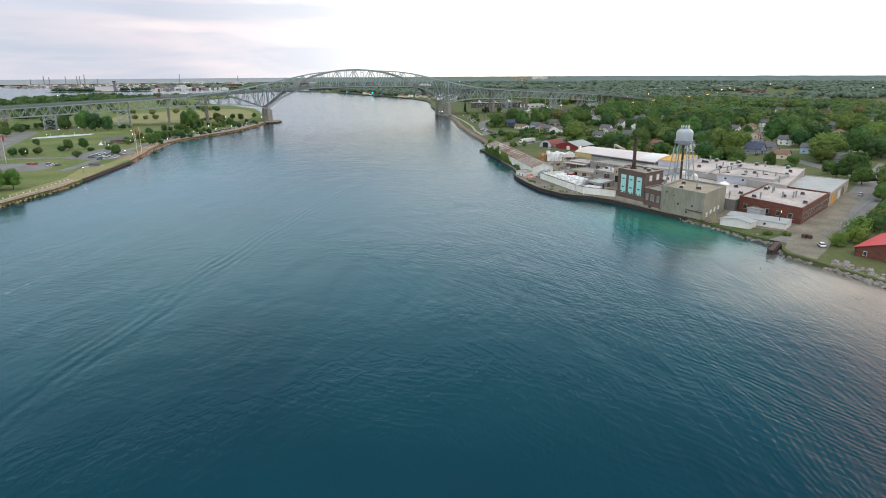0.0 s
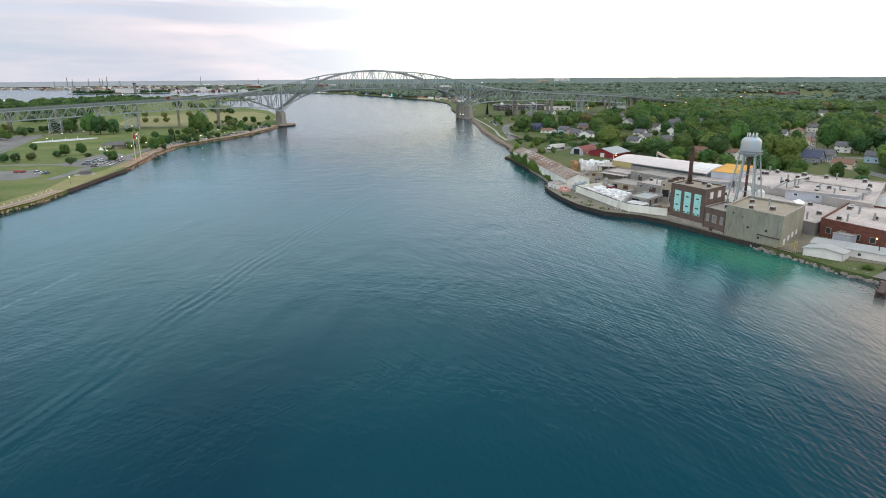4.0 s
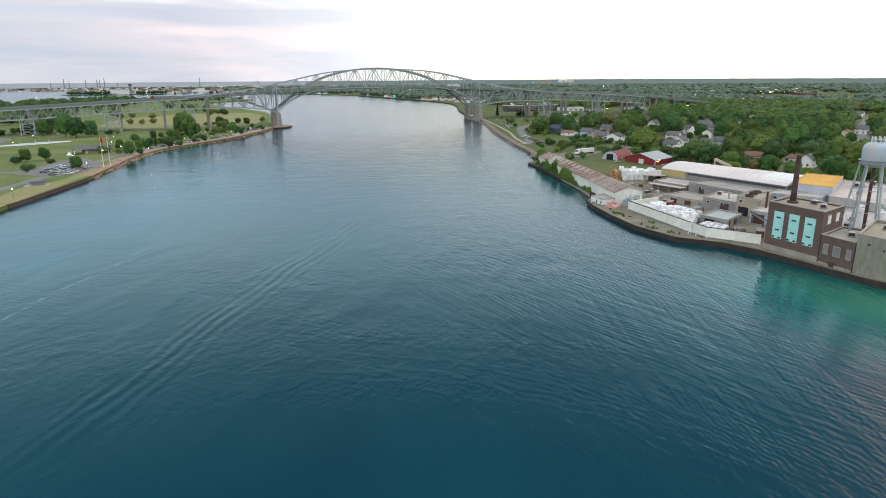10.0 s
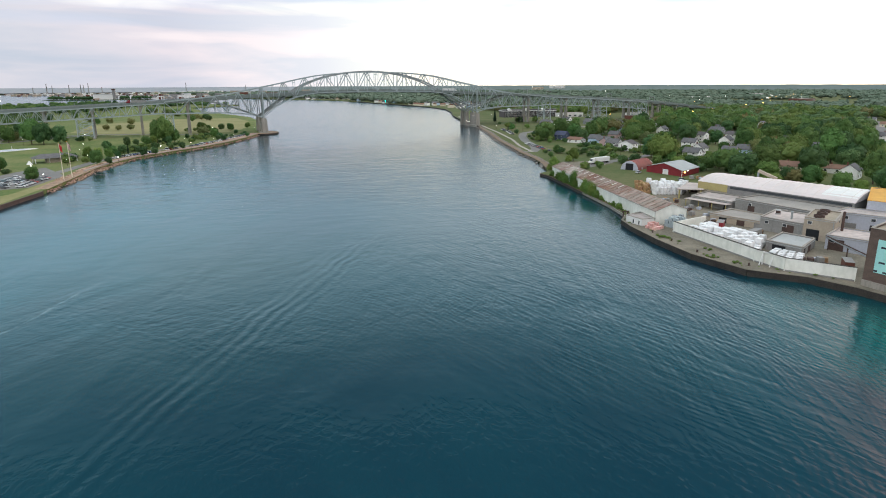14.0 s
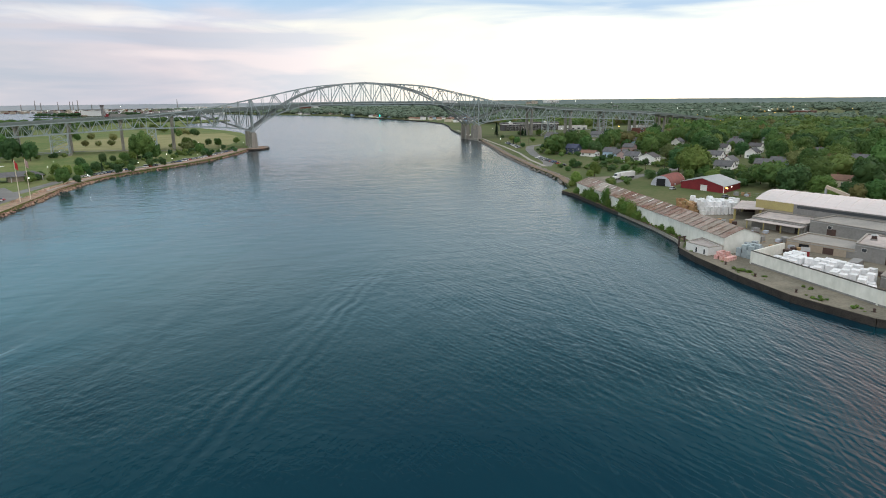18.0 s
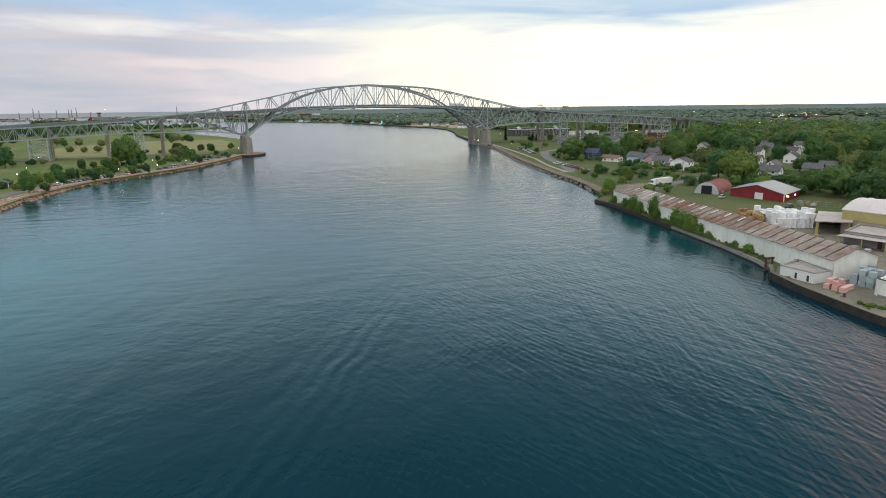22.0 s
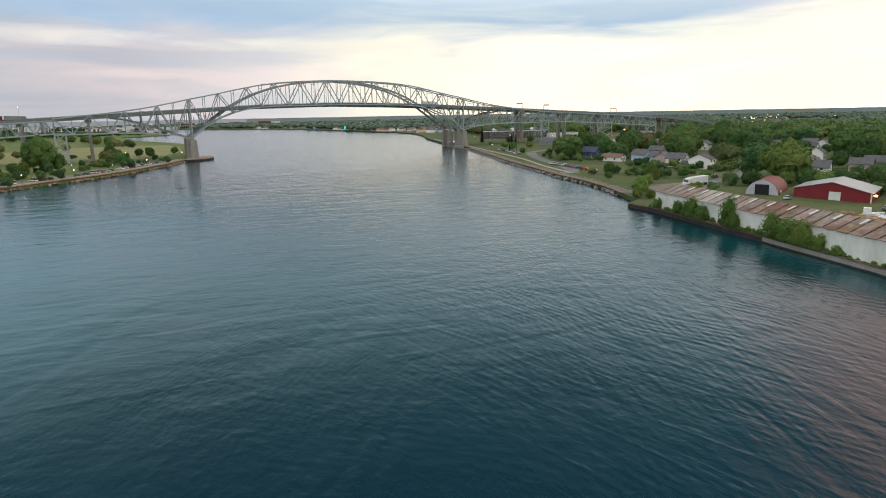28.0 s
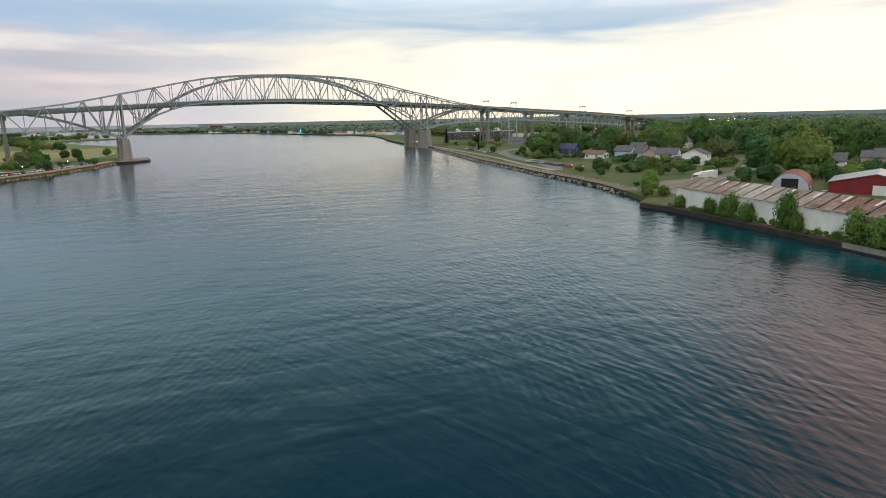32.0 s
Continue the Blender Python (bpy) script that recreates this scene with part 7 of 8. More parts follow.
for x, y in ((-160, -378), (-156, -379), (-144, -388), (-141, -389), (-138, -390), (-310, -100), (-300, -100), (-290, -98)):
    park_car(rnd.choice(CAR_KEYS), x, y, G_E + 0.08, 75)
for x, y, a in along(offset_line(DRIVE, -5.2)[2:], 3.6):
    if rnd.random() < 0.62:
        park_car(rnd.choice(CAR_KEYS), x, y, G_E + 0.06, a + 90 + rnd.uniform(-5, 5))
setting("dry_meadow", Geo().prism([(-150, 0), (-40, 20), (-30, 60), (-24, 140), (-34, 240), (-60, 330), (-160, 330), (-230, 200), (-215, 60)], G_E - 0.3, G_E + 0.03), DRY_GRASS, "dry yellowish meadow under the bridge approach", "lawn")
setting("dry_lawn", Geo().prism([(-118, -410), (-106, -380), (-103, -320), (-101, -330), (-97.5, -372), (-103, -450), (-122, -512), (-128, -505), (-116, -455)], G_E - 0.3, G_E + 0.03), DRY_GRASS, "worn yellowish strip of lawn behind the shore", "lawn")
# grey pavilion
t = thing("park_pavilion", pose(-133, -238, G_E, 0, 0, 28) @ Matrix.Diagonal((1.4, 1.3, 1.15, 1)), "low open park pavilion with a wide grey hipped roof", "pavilion")
part("roof", Geo().add([(-10, -5, 2.9), (10, -5, 2.9), (10, 5, 2.9), (-10, 5, 2.9), (-6, 0, 5.2), (6, 0, 5.2)], [(0, 1, 5, 4), (2, 3, 4, 5), (1, 2, 5), (3, 0, 4), (3, 2, 1, 0)]), ROOF_GREY, t)
part("wall", Geo().box(-4, -3, -0.3, 6, 3, 2.9), TAN_WALL, t)
for x in (-9, -3, 3, 9):
    for y in (-4.3, 4.3):
        part("post", Geo().box(x - 0.15, y - 0.15, -0.3, x + 0.15, y + 0.15, 2.9), WHITE, t)
part("white_tent", Geo().add([(-13, -6, 0), (-10.4, -6, 0), (-10.4, -3.4, 0), (-13, -3.4, 0), (-11.7, -4.7, 2.4)], [(0, 1, 4), (1, 2, 4), (2, 3, 4), (3, 0, 4), (3, 2, 1, 0)]), WHITE, t)
t = thing("shore_shelter", pose(-112, -399, G_E, 0, 0, 10), "small grey flat shelter on the grass by the wharf", "shelter")
part("wall", Geo().box(-3.2, -2, -0.3, 3.2, 2, 1.9), GREY_WALL, t)
part("roof", Geo().box(-3.8, -2.6, 1.9, 3.8, 2.6, 2.15), ROOF_GREY, t)
part("terrace", Geo().box(-6.5, -4.5, -0.3, 5.5, 4.0, 0.08), CONCRETE, t)
# oval splash pad
t = thing("splash_pad", pose(-206, -146, G_E, 0, 0, 38), "pale oval concrete splash pad in the lawn", "splash pad")
part("slab", Geo().prism([(30 * math.cos(2 * math.pi * k / 32), 9 * math.sin(2 * math.pi * k / 32)) for k in range(32)], -0.3, 0.10), WHITE, t)
part("basin", Geo().prism([(25 * math.cos(2 * math.pi * k / 32), 6 * math.sin(2 * math.pi * k / 32)) for k in range(32)], -0.2, 0.14), LAV_WALL, t)
for x in (-12, 0, 11):
    part("spray_post", Geo().tube((x, 0, 0), (x, 0, 3.2), 0.15, 0.12, 8), WHITE, t)


def flagpole(x, y, label, cloth):
    t = thing("flagpole", pose(x, y, G_E), label, "flagpole", "flagpoles")
    part("pole", Geo().tube((0, 0, -0.3), (0, 0, 20.5), 0.24, 0.13, 8), SIDE_CREAM, t)
    part("finial", Geo().lathe([(0.05, 20.5), (0.24, 20.7), (0.05, 20.95)], 8), ORANGE_ROOF, t)
    g = Geo()
    n = 8
    vs = []
    for i in range(n + 1):
        for z in (16.6, 20.2):
            vs.append((0.12 + i * 0.17, 0.28 * math.sin(i * 1.3), z - i * 0.20))
    part("flag", g.add(vs, [(2 * i, 2 * i + 2, 2 * i + 3, 2 * i + 1) for i in range(n)]), cloth, t)


flagpole(-97.5, -334, "tall pale flagpole with a limp red flag", RED_ROOF)
flagpole(-96.0, -325, "tall pale flagpole with a limp red and white flag", SIDE_PINK)
flagpole(-179, -365, "tall pale flagpole with a limp red flag", RED_ROOF)
for x, y in ((278, -40), (283, -52)):
    t = thing("tall_mast", pose(x, y, G_W), "tall thin brown mast on the town bank", "mast", "masts")
    part("pole", Geo().tube((0, 0, -0.3), (0, 0, 19), 0.22, 0.12, 8), BROWN_BRICK, t)


def street_lamp():
    t = thing("street_lamp", pose(0, 0, -440), "dark lamp post with a glowing white globe", "street lamp", "street lamps")
    part("post", Geo().tube((0, 0, -0.2), (0, 0, 4.4), 0.09, 0.06, 6), RUST, t)
    part("globe", Geo().lathe([(0.06, 4.4), (0.22, 4.55), (0.25, 4.7), (0.18, 4.9), (0.05, 4.98)], 10), LAMP_GLOW, t)
    return t


LAMP = street_lamp()


def amber_lamp():
    t = thing("amber_lamp", pose(0, 0, -440), "tall lamp post with a glowing amber head", "street lamp", "street lamps")
    part("post", Geo().tube((0, 0, -0.2), (0, 0, 8.8), 0.10, 0.07, 6), RUST, t)
    part("lamp_head", Geo().box(-0.5, -0.25, 8.7, 0.5, 0.25, 8.95), LAMP_AMBER, t)
    return t


AMBER = amber_lamp()
for x, y in ((-206, -92), (-116, -268), (-110, -243), (-73, -186), (-66, -114), (-12, 22), (-218, -118), (-210, -181), (-219, -88), (-160, -290), (-126, -300), (-104, -345), (-178, -330), (-140, -150), (-40, -125), (-26, -80), (-90, -60), (-170, -40), (-60, 40), (-108, -440), (-128, -200), (-86, -262), (-54, -160)):
    copy_thing(LAMP, pose(x, y, G_E))
for x, y in ((250, 62), (254, 70), (262, 84), (270, 100), (252, 80), (258, 95), (275, 115), (262, -20), (300, 180), (330, 215), (380, 215), (318, -640), (232, -600), (300, -200), (350, -120), (460, -300), (560, -230), (330, -30), (420, 170), (520, 140), (448, 120), (246, -420)):
    copy_thing(LAMP, pose(x, y, G_W))
for x, y in ((420, 5), (560, 40), (640, 110), (720, 170), (800, 240), (900, 320), (1000, 420), (1060, 520), (1150, 640), (1200, 660), (1250, 700), (1300, 720), (1380, 800), (1420, 640), (1480, 900), (1560, 960), (1640, 1080), (700, 300), (820, 420)):
    copy_thing(AMBER, pose(x, y, G_W) @ Matrix.Diagonal((1.9, 1.9, 1.6, 1)))
for x, y in ((1190, 655), (1215, 690), (1240, 668), (1300, 700), (1320, 690), (1500, 1000), (1525, 1010), (1540, 960), (1570, 1010), (1600, 1030), (1450, 960), (1380, 870), (1250, 900), (2300, 1400), (2100, 1600), (1900, 1300), (1750, 700), (2000, 800), (2350, 900), (1000, 1500), (760, 900), (560, 1050), (400, 1500), (240, 1500)):
    copy_thing(LAMP, pose(x, y, G_W) @ Matrix.Diagonal((3.2, 3.2, 2.6, 1)))
# green harbour light and white shore beacon
t = thing("harbour_light", pose(263, 925, 0), "tall mast on the far shore with a glowing green light", "beacon")
part("mast", Geo().tube((0, 0, 0.5), (0, 0, 12), 0.6, 0.5, 8), RUST, t)
part("light_panel", Geo().box(-0.9, -0.4, 6, 0.9, 0.4, 12), LAMP_GREEN, t)
# park trees
rnd = random.Random(8)
for k, x, y, s, h in (("a", -112, -338, 0.5, 0.8), ("e", -139, -344, 0.42, 0.7), ("a", -160, -288, 0.55, 0.8), ("e", -182, -322, 0.55, 0.7), ("e", -163, -298, 0.42, 0.7), ("a", -98, -268, 0.55, 0.9), ("e", -92, -262, 0.4, 0.7), ("e", -74, -205, 0.42, 0.75), ("e", -80, -214, 0.45, 0.8),
                      ("c", -84, -104, 1.15, 0.85), ("c", -92, -99, 1.0, 0.85), ("a", -77, -101, 0.7, 0.8), ("d", -92, -116, 0.62, 0.75), ("a", -100, -112, 0.45, 0.75), ("e", -106, -120, 0.42, 0.75), ("e", -68, -172, 0.42, 0.8), ("e", -60, -166, 0.45, 0.75), ("f", -61, -29, 0.85, 0.75), ("e", -40, -88, 0.4, 0.75), ("a", -46, -60, 0.6, 0.8), ("e", -34, -96, 0.45, 0.7), ("e", -40, -70, 0.5, 0.7),
                      ("a", -62, 14, 0.6, 0.7), ("b", -70, 30, 0.7, 0.8), ("a", -40, 40, 0.6, 0.7), ("e", -52, 60, 0.6, 0.7), ("a", -24, 80, 0.5, 0.7), ("e", -20, -20, 0.35, 0.6), ("e", -16, -48, 0.4, 0.6), ("e", -190, -90, 1.25, 0.9), ("a", -202, -84, 1.2, 0.9), ("e", -178, -86, 1.05, 0.9), ("e", -109, -137, 0.5, 1.0), ("v", -123, -146, 1.7, 0.9), ("v", -100, -192, 1.6, 1.0), ("d", -118, -215, 0.6, 0.8), ("d", -110, -219, 0.55, 0.8), ("f", -185, 92, 0.55, 0.75), ("f", -170, 86, 0.5, 0.75), ("f", -158, 90, 0.6, 0.7),
                      ("f", -216, 230, 0.7, 0.8), ("f", -180, 190, 0.7, 0.8), ("a", -225, 205, 0.6, 0.8), ("f", -150, 220, 0.7, 0.7), ("a", -110, 240, 0.6, 0.8), ("f", -250, 260, 0.8, 0.8), ("a", -230, -60, 0.9, 0.8), ("e", -250, -40, 0.8, 0.8), ("e", -216, -30, 0.7, 0.8), ("d", -120, -210, 0.55, 0.8), ("a", -104, -205, 0.5, 0.7), ("d", -100, -230, 0.6, 0.8),
                      ("v", -128, -295, 1.1, 0.7), ("v", -140, -300, 1.2, 0.6), ("v", -96, -222, 1.0, 1.2), ("v", -86, -196, 1.0, 1.2), ("e", -90, -185, 0.35, 0.8), ("s", -95, -196, 0.45, 0.8), ("d", -131, -487, 0.85, 0.8), ("d", -137, -493, 0.9, 0.8), ("d", -141, -484, 0.8, 0.8), ("e", -190, -321, 0.55, 0.7), ("f", -175, -313, 0.5, 0.7), ("v", -165, -289, 1.3, 0.7), ("a", -150, -282, 0.55, 0.8), ("v", -142, -329, 1.5, 0.5), ("a", -160, -440, 0.7, 0.8), ("b", -170, -480, 0.7, 0.8), ("a", -142, -505, 0.6, 0.8),
                      ("a", -96, -120, 0.5, 0.7), ("e", -80, -110, 0.5, 0.8), ("a", -50, -20, 0.5, 0.7), ("e", -30, -10, 0.4, 0.7), ("v", -30, -60, 1.0, 0.9), ("v", -22, -36, 0.9, 0.9), ("e", -200, -240, 0.5, 0.7), ("a", -240, -230, 0.6, 0.8), ("b", -270, -260, 0.7, 0.8)):
    plant(k, x, y, G_E, s * (1.30 if k != "v" else 1.1), h * 1.35, rnd)
for _ in range(26):
    x, y = rnd.uniform(-420, -230), rnd.uniform(-330, 60)
    plant(rnd.choice("abecf"), x, y, G_E, rnd.uniform(0.8, 1.3), 0.95, rnd)
for _ in range(22):
    u, v = rnd.random(), rnd.uniform(-26, 8)
    x, y = -55 - 165 * u, 320 + 340 * u + v
    plant(rnd.choice("aebf"), x - 22, y - 60, G_E, rnd.uniform(0.8, 1.2), 0.9, rnd)
hedge = []
for x, y, _ in along(offset_line(DRIVE, 11)[2:], 3.2):
    if rnd.random() < 0.5:
        r = rnd.uniform(1.4, 3.4)
        hedge.append((x - rnd.uniform(0, 14), y + rnd.uniform(-4, 4), G_E - 0.2, r, r * rnd.uniform(1.1, 2.0)))
for cx, cy, n in ((-92, -150, 8), (-90, -110, 7), (-112, -236, 6), (-66, -62, 6), (-96, 44, 5), (-52, -44, 5), (-170, -60, 6)):
    for k in range(n):
        r = rnd.uniform(1.6, 3.8)
        hedge.append((cx + rnd.gauss(0, 8), cy + rnd.gauss(0, 9), G_E - 0.2, r, r * rnd.uniform(1.2, 2.2)))
woods("park_shrubs", "green shrubs and small trees along the park drive", hedge[::2], CANOPY_C, 71, "near")
woods("park_shrubs", "dark green shrubs along the park drive", hedge[1::2], CANOPY_B, 72, "near")
belt = []
for _ in range(330):
    x, y = rnd.uniform(-900, -330), rnd.uniform(520, 960)
    if inside(x, y, PARK_SHORE + [(-4400, -1500)]) and gap_to(x, y, PARK_SHORE) > 12:
        belt.append((x, y, G_E, rnd.uniform(7, 11), rnd.uniform(9, 13)))
for _ in range(260):
    x, y = rnd.uniform(-620, -110), rnd.uniform(880, 1340)
    if inside(x, y, PARK_SHORE + [(-4400, -1500)]) and gap_to(x, y, PARK_SHORE) > 10:
        belt.append((x, y, G_E, rnd.uniform(6, 10), rnd.uniform(7, 11)))
for _ in range(300):
    x, y = rnd.uniform(-2200, -420), rnd.uniform(-500, 900)
    if inside(x, y, PARK_SHORE + [(-4400, -1500)]):
        belt.append((x, y, G_E, rnd.uniform(7, 11), rnd.uniform(8, 12)))
for _ in range(70):
    belt.append((rnd.uniform(-560, -290), rnd.uniform(110, 430), G_E, rnd.uniform(6, 9), rnd.uniform(11, 16)))
for x, y in ((-303, -61), (-296, -66), (-288, -70), (-281, -58), (-276, -46), (-268, -30), (-262, -24), (-250, -14), (-243, -8), (-312, -50), (-322, -40)):
    belt.append((x + rnd.uniform(-3, 3), y + rnd.uniform(-3, 3), G_E - 0.3, rnd.uniform(4, 6), rnd.uniform(6, 9)))
woods("park_woods", "dark green belt of trees along the bay", belt[::2], CANOPY_B, 6, "mid")
woods("park_woods", "green belt of trees along the bay", belt[1::2], CANOPY_A, 7, "mid")


# ---- banks ----


def stones(name, label, line, width, z_in, material, seed, size, per=1.0):
    """Loose stones on a sloping bank, from the water up to z_in, joined."""
    rs = random.Random(seed)
    g = Geo()
    for x, y, a in along(line, 1.0 / per):
        c, s = math.cos(radians(a)), math.sin(radians(a))
        k = rs.random()
        off = (k - 0.35) * width
        r = size * rs.uniform(0.5, 1.25)
        px, py, pz = x - s * off + rs.uniform(-0.5, 0.5), y + c * off + rs.uniform(-0.5, 0.5), z_in * min(1.0, max(0.0, 0.1 + k))
        m = Euler((rs.uniform(-0.5, 0.5), rs.uniform(-0.5, 0.5), rs.uniform(0, 6))).to_matrix()
        vs = []
        for q in ((-1, -1, -1), (1, -1, -1), (1, 1, -1), (-1, 1, -1), (-0.8, -0.7, 0.8), (0.7, -0.8, 0.9), (0.8, 0.7, 0.7), (-0.7, 0.8, 0.8)):
            v = m @ Vector((q[0] * r * rs.uniform(0.7, 1.1), q[1] * r * rs.uniform(0.6, 1.0), q[2] * r * 0.6))
            vs.append((px + v.x, py + v.y, pz + v.z))
        g.add(vs, [(3, 2, 1, 0), (4, 5, 6, 7), (0, 1, 5, 4), (1, 2, 6, 5), (2, 3, 7, 6), (3, 0, 4, 7)])
    return tagged(new(name, mesh_of(name, g, material)), label, "stones", "", "stuff")


def bank(name, label, line, z, run, material):
    """A sloping strip of bank from the water's edge up to the land."""
    g = Geo()
    i, o = offset_line(line, run * 0.75), offset_line(line, -run * 0.22)
    vs = [(x, y, z + 0.03) for x, y in i] + [(x, y, -1.2) for x, y in o]
    n = len(line)
    g.add(vs, [(k, n + k, n + k + 1, k + 1) for k in range(n - 1)])
    setting(name, g, material, label, "bank")


park_line = [p for p in PARK_SHORE[2:19]]
fine = [p[:2] for p in along(park_line, 6.0)]
bank("bank", "sloping brown stone bank of the park shore", [p for p in fine if p[1] < -460], G_E, 9.0, BROWN_STONE)
bank("bank", "sloping brown stone bank of the park shore by the bridge", [p for p in fine if p[1] > -372], G_E, 9.0, BROWN_STONE)
stones("bank_stones", "brown stones scattered over the park shore bank", [p for p in fine if p[1] > -372], 6.0, 1.9, BROWN_STONE, 3, 0.6, 2.2)
setting("path", ribbon(offset_line([p for p in fine if p[1] > -300], 6.4), 2.2, G_E + 0.06), BROWN_STONE, "reddish gravel walk along the top of the bank", "path")
stones("bank_stones", "brown stones on the lower park shore bank", [p for p in fine if p[1] < -460], 5.0, 1.9, BROWN_STONE, 4, 0.6, 1.6)
stones("boulders", "pale boulders heaped at the shore bend", [p for p in fine if -345 < p[1] < -240], 9.0, 2.2, BROWN_STONE, 5, 0.8, 2.6)
for line in ([p for p in fine if p[1] < -458], [p for p in fine if p[1] > -372]):
    setting("bank_top", ribbon(offset_line(line, 2.6), 3.4, G_E + 0.04), BROWN_STONE, "worn reddish brown stone strip along the top of the bank", "bank")
q = setting("shore_wall", Geo(), BROWN_STONE, "low reddish brown stone wall along the park shore", "wall")
for line in ([p for p in fine if p[1] < -458], [p for p in fine if p[1] > -300]):
    line = offset_line(line, 2.2)
    for a, b in zip(line[::3], line[3::3]):
        part("wall_face", Geo().beam((*a, 0.6), (*b, 0.6), 1.4, 3.2), BROWN_STONE, q)
        part("wall_coping", Geo().beam((*a, 2.28), (*b, 2.28), 1.8, 0.2), CONCRETE, q)
post0 = None
for x, y, a in along(offset_line([p for p in fine if -620 < p[1] < -458], 7.0), 5.0):
    if post0 is None:
        post0 = thing("white_bollard", pose(x, y, G_E), "short white painted bollard along the park bank", "bollard", "bollards on the bank")
        part("post", Geo().tube((0, 0, -0.2), (0, 0, 0.55), 0.25, 0.25, 8), WHITE, post0)
        part("cap", Geo().lathe([(0.27, 0.55), (0.22, 0.62), (0.05, 0.66)], 8), WHITE, post0)
    else:
        copy_thing(post0, pose(x, y, G_E))
q = setting("wharf_edge", Geo(), DARK_CONC, "dark steel sheet piled wharf edge of the park", "quay")
wl = [(-104.5, -456), (-101, -430), (-97, -395), (-94.5, -376)]
for a, b in zip(wl, wl[1:]):
    part("pile_wall", Geo().beam((*a, -0.4), (*b, -0.4), 1.0, 4.2), RUST, q)
    part("wharf_coping", Geo().beam((*a, 1.85), (*b, 1.85), 1.6, 0.25), RUST, q)
town_line = [p for p in TOWN_SHORE if -353 < p[1] < 300]
fine = [p[:2] for p in along(town_line, 6.0)]
bank("bank", "sloping rocky bank of the town park", [p for p in fine if p[1] < 40][::-1], G_W, 6.0, EARTH)
setting("bank_top", ribbon(offset_line([p for p in fine if p[1] < 40], -1.8), 2.6, G_W + 0.04), EARTH, "bare brown earth strip above the rocky town bank", "bank")
stones("bank_stones", "grey brown rocks along the town park shore", [p for p in fine if p[1] < 40], -6.5, 1.5, RIPRAP, 6, 0.85, 2.0)
q = setting("river_wall", Geo(), DARK_CONC, "low dark river wall of the far town bank", "quay")
rw = [p for p in TOWN_SHORE if -10 < p[1] < 1300]
for a, b in zip(rw, rw[1:]):
    part("river_wall_face", Geo().beam((*a, 0.2), (*b, 0.2), 1.0, 3.4), DARK_CONC, q)
stones("riprap", "heaped grey riprap along the shore below the lawn", [p[:2] for p in along([(195.5, -790), (194, -741), (191, -717)], 3.0)], -7.0, 1.9, RIPRAP, 7, 1.0, 5.0)
stones("rubble", "rubble and rocks at the foot of the mill shore", [p[:2] for p in along([(190, -713), (188.6, -704), (190.6, -699), (197.6, -690.5), (195, -685), (192.5, -677), (191.5, -667), (189.5, -654), (186, -640)], 3.0)], -5.0, 1.2, RIPRAP, 8, 0.7, 3.0)
t = thing("rotten_jetty", pose(188.5, -696.6, 0, 0, 0, 38), "dark rotten timber jetty stump at the shore", "jetty")
part("deck", Geo().box(-5, -1.2, 1.5, 8, 1.2, 1.9), RUST, t)
for x in (-4.5, -1.5, 1.5, 4.5):
    for y in (-1.1, 1.1):
        part("pile", Geo().tube((x, y, -2), (x, y, 2.4), 0.3, 0.26, 8), RUST, t)

# ---- the far bay, its island and the refinery ----
t = thing("harbour_store", pose(-640, 1840, 0.8), "white harbour store on the bay island", "warehouse")
part("wall", Geo().box(-35, -15, -1, 30, 15, 19), WHITE, t)
part("roof", Geo().box(-36, -16, 19, 31, 16, 20), METAL_ROOF, t)
t = thing("island_tower", pose(-606, 1830, 0), "dark square concrete tower on the bay island", "tower")
part("shaft", Geo().prism([(-4.5, -4.5), (4.5, -4.5), (4.5, 4.5), (-4.5, 4.5)], 0, 38), GREY_WALL, t)
part("cap", Geo().prism([(-5.5, -5.5), (5.5, -5.5), (5.5, 5.5), (-5.5, 5.5)], 35, 39), RUST, t)
isle = Geo().prism([(-760 + 150 * math.cos(2 * math.pi * k / 26) * (1.9 if math.cos(2 * math.pi * k / 26) > 0 else 0.6), 1850 + 40 * math.sin(2 * math.pi * k / 26)) for k in range(26)], -2, 1.4)
setting("island", isle, FAR_LAND, "low wooded island in the bay", "island")
sp = []
for _ in range(90):
    x = rnd.uniform(-830, -490)
    if not -690 < x < -590:
        sp.append((x, 1850 + rnd.uniform(-22, 22), 1, rnd.uniform(7, 11), rnd.uniform(9, 14)))
woods("island_woods", "dark trees on the bay island", sp, LEAF_DARK, 12, "mid")
for x, y, h in ((-1197, 2930, 80), (-1174, 2938, 66), (-1102, 2959, 70), (-1051, 2974, 72), (-1038, 2977, 72), (-1017, 2983, 84), (-549, 3079, 84), (-233, 3111, 64), (-1250, 2900, 52), (-960, 3010, 50)):
    x, y, h = 19 + (x - 19) * 1.07, -883 + (y + 883) * 1.07, h * 0.72
    t = thing("refinery_stack", pose(x, y, 0), "thin tall grey refinery stack on the far shore", "chimney", "refinery stacks")
    part("shaft", Geo().lathe([(3.2, 0), (2.3, h * 0.5), (1.7, h)], 10), GREY_WALL, t)
    part("tip", Geo().lathe([(1.9, h), (1.9, h + 2)], 10), RED_WALL, t)
    part("platform", Geo().lathe([(2.4, h * 0.7), (3.4, h * 0.7), (3.4, h * 0.7 + 0.8), (2.4, h * 0.7 + 0.8)], 10), STEEL2, t)
rnd = random.Random(23)
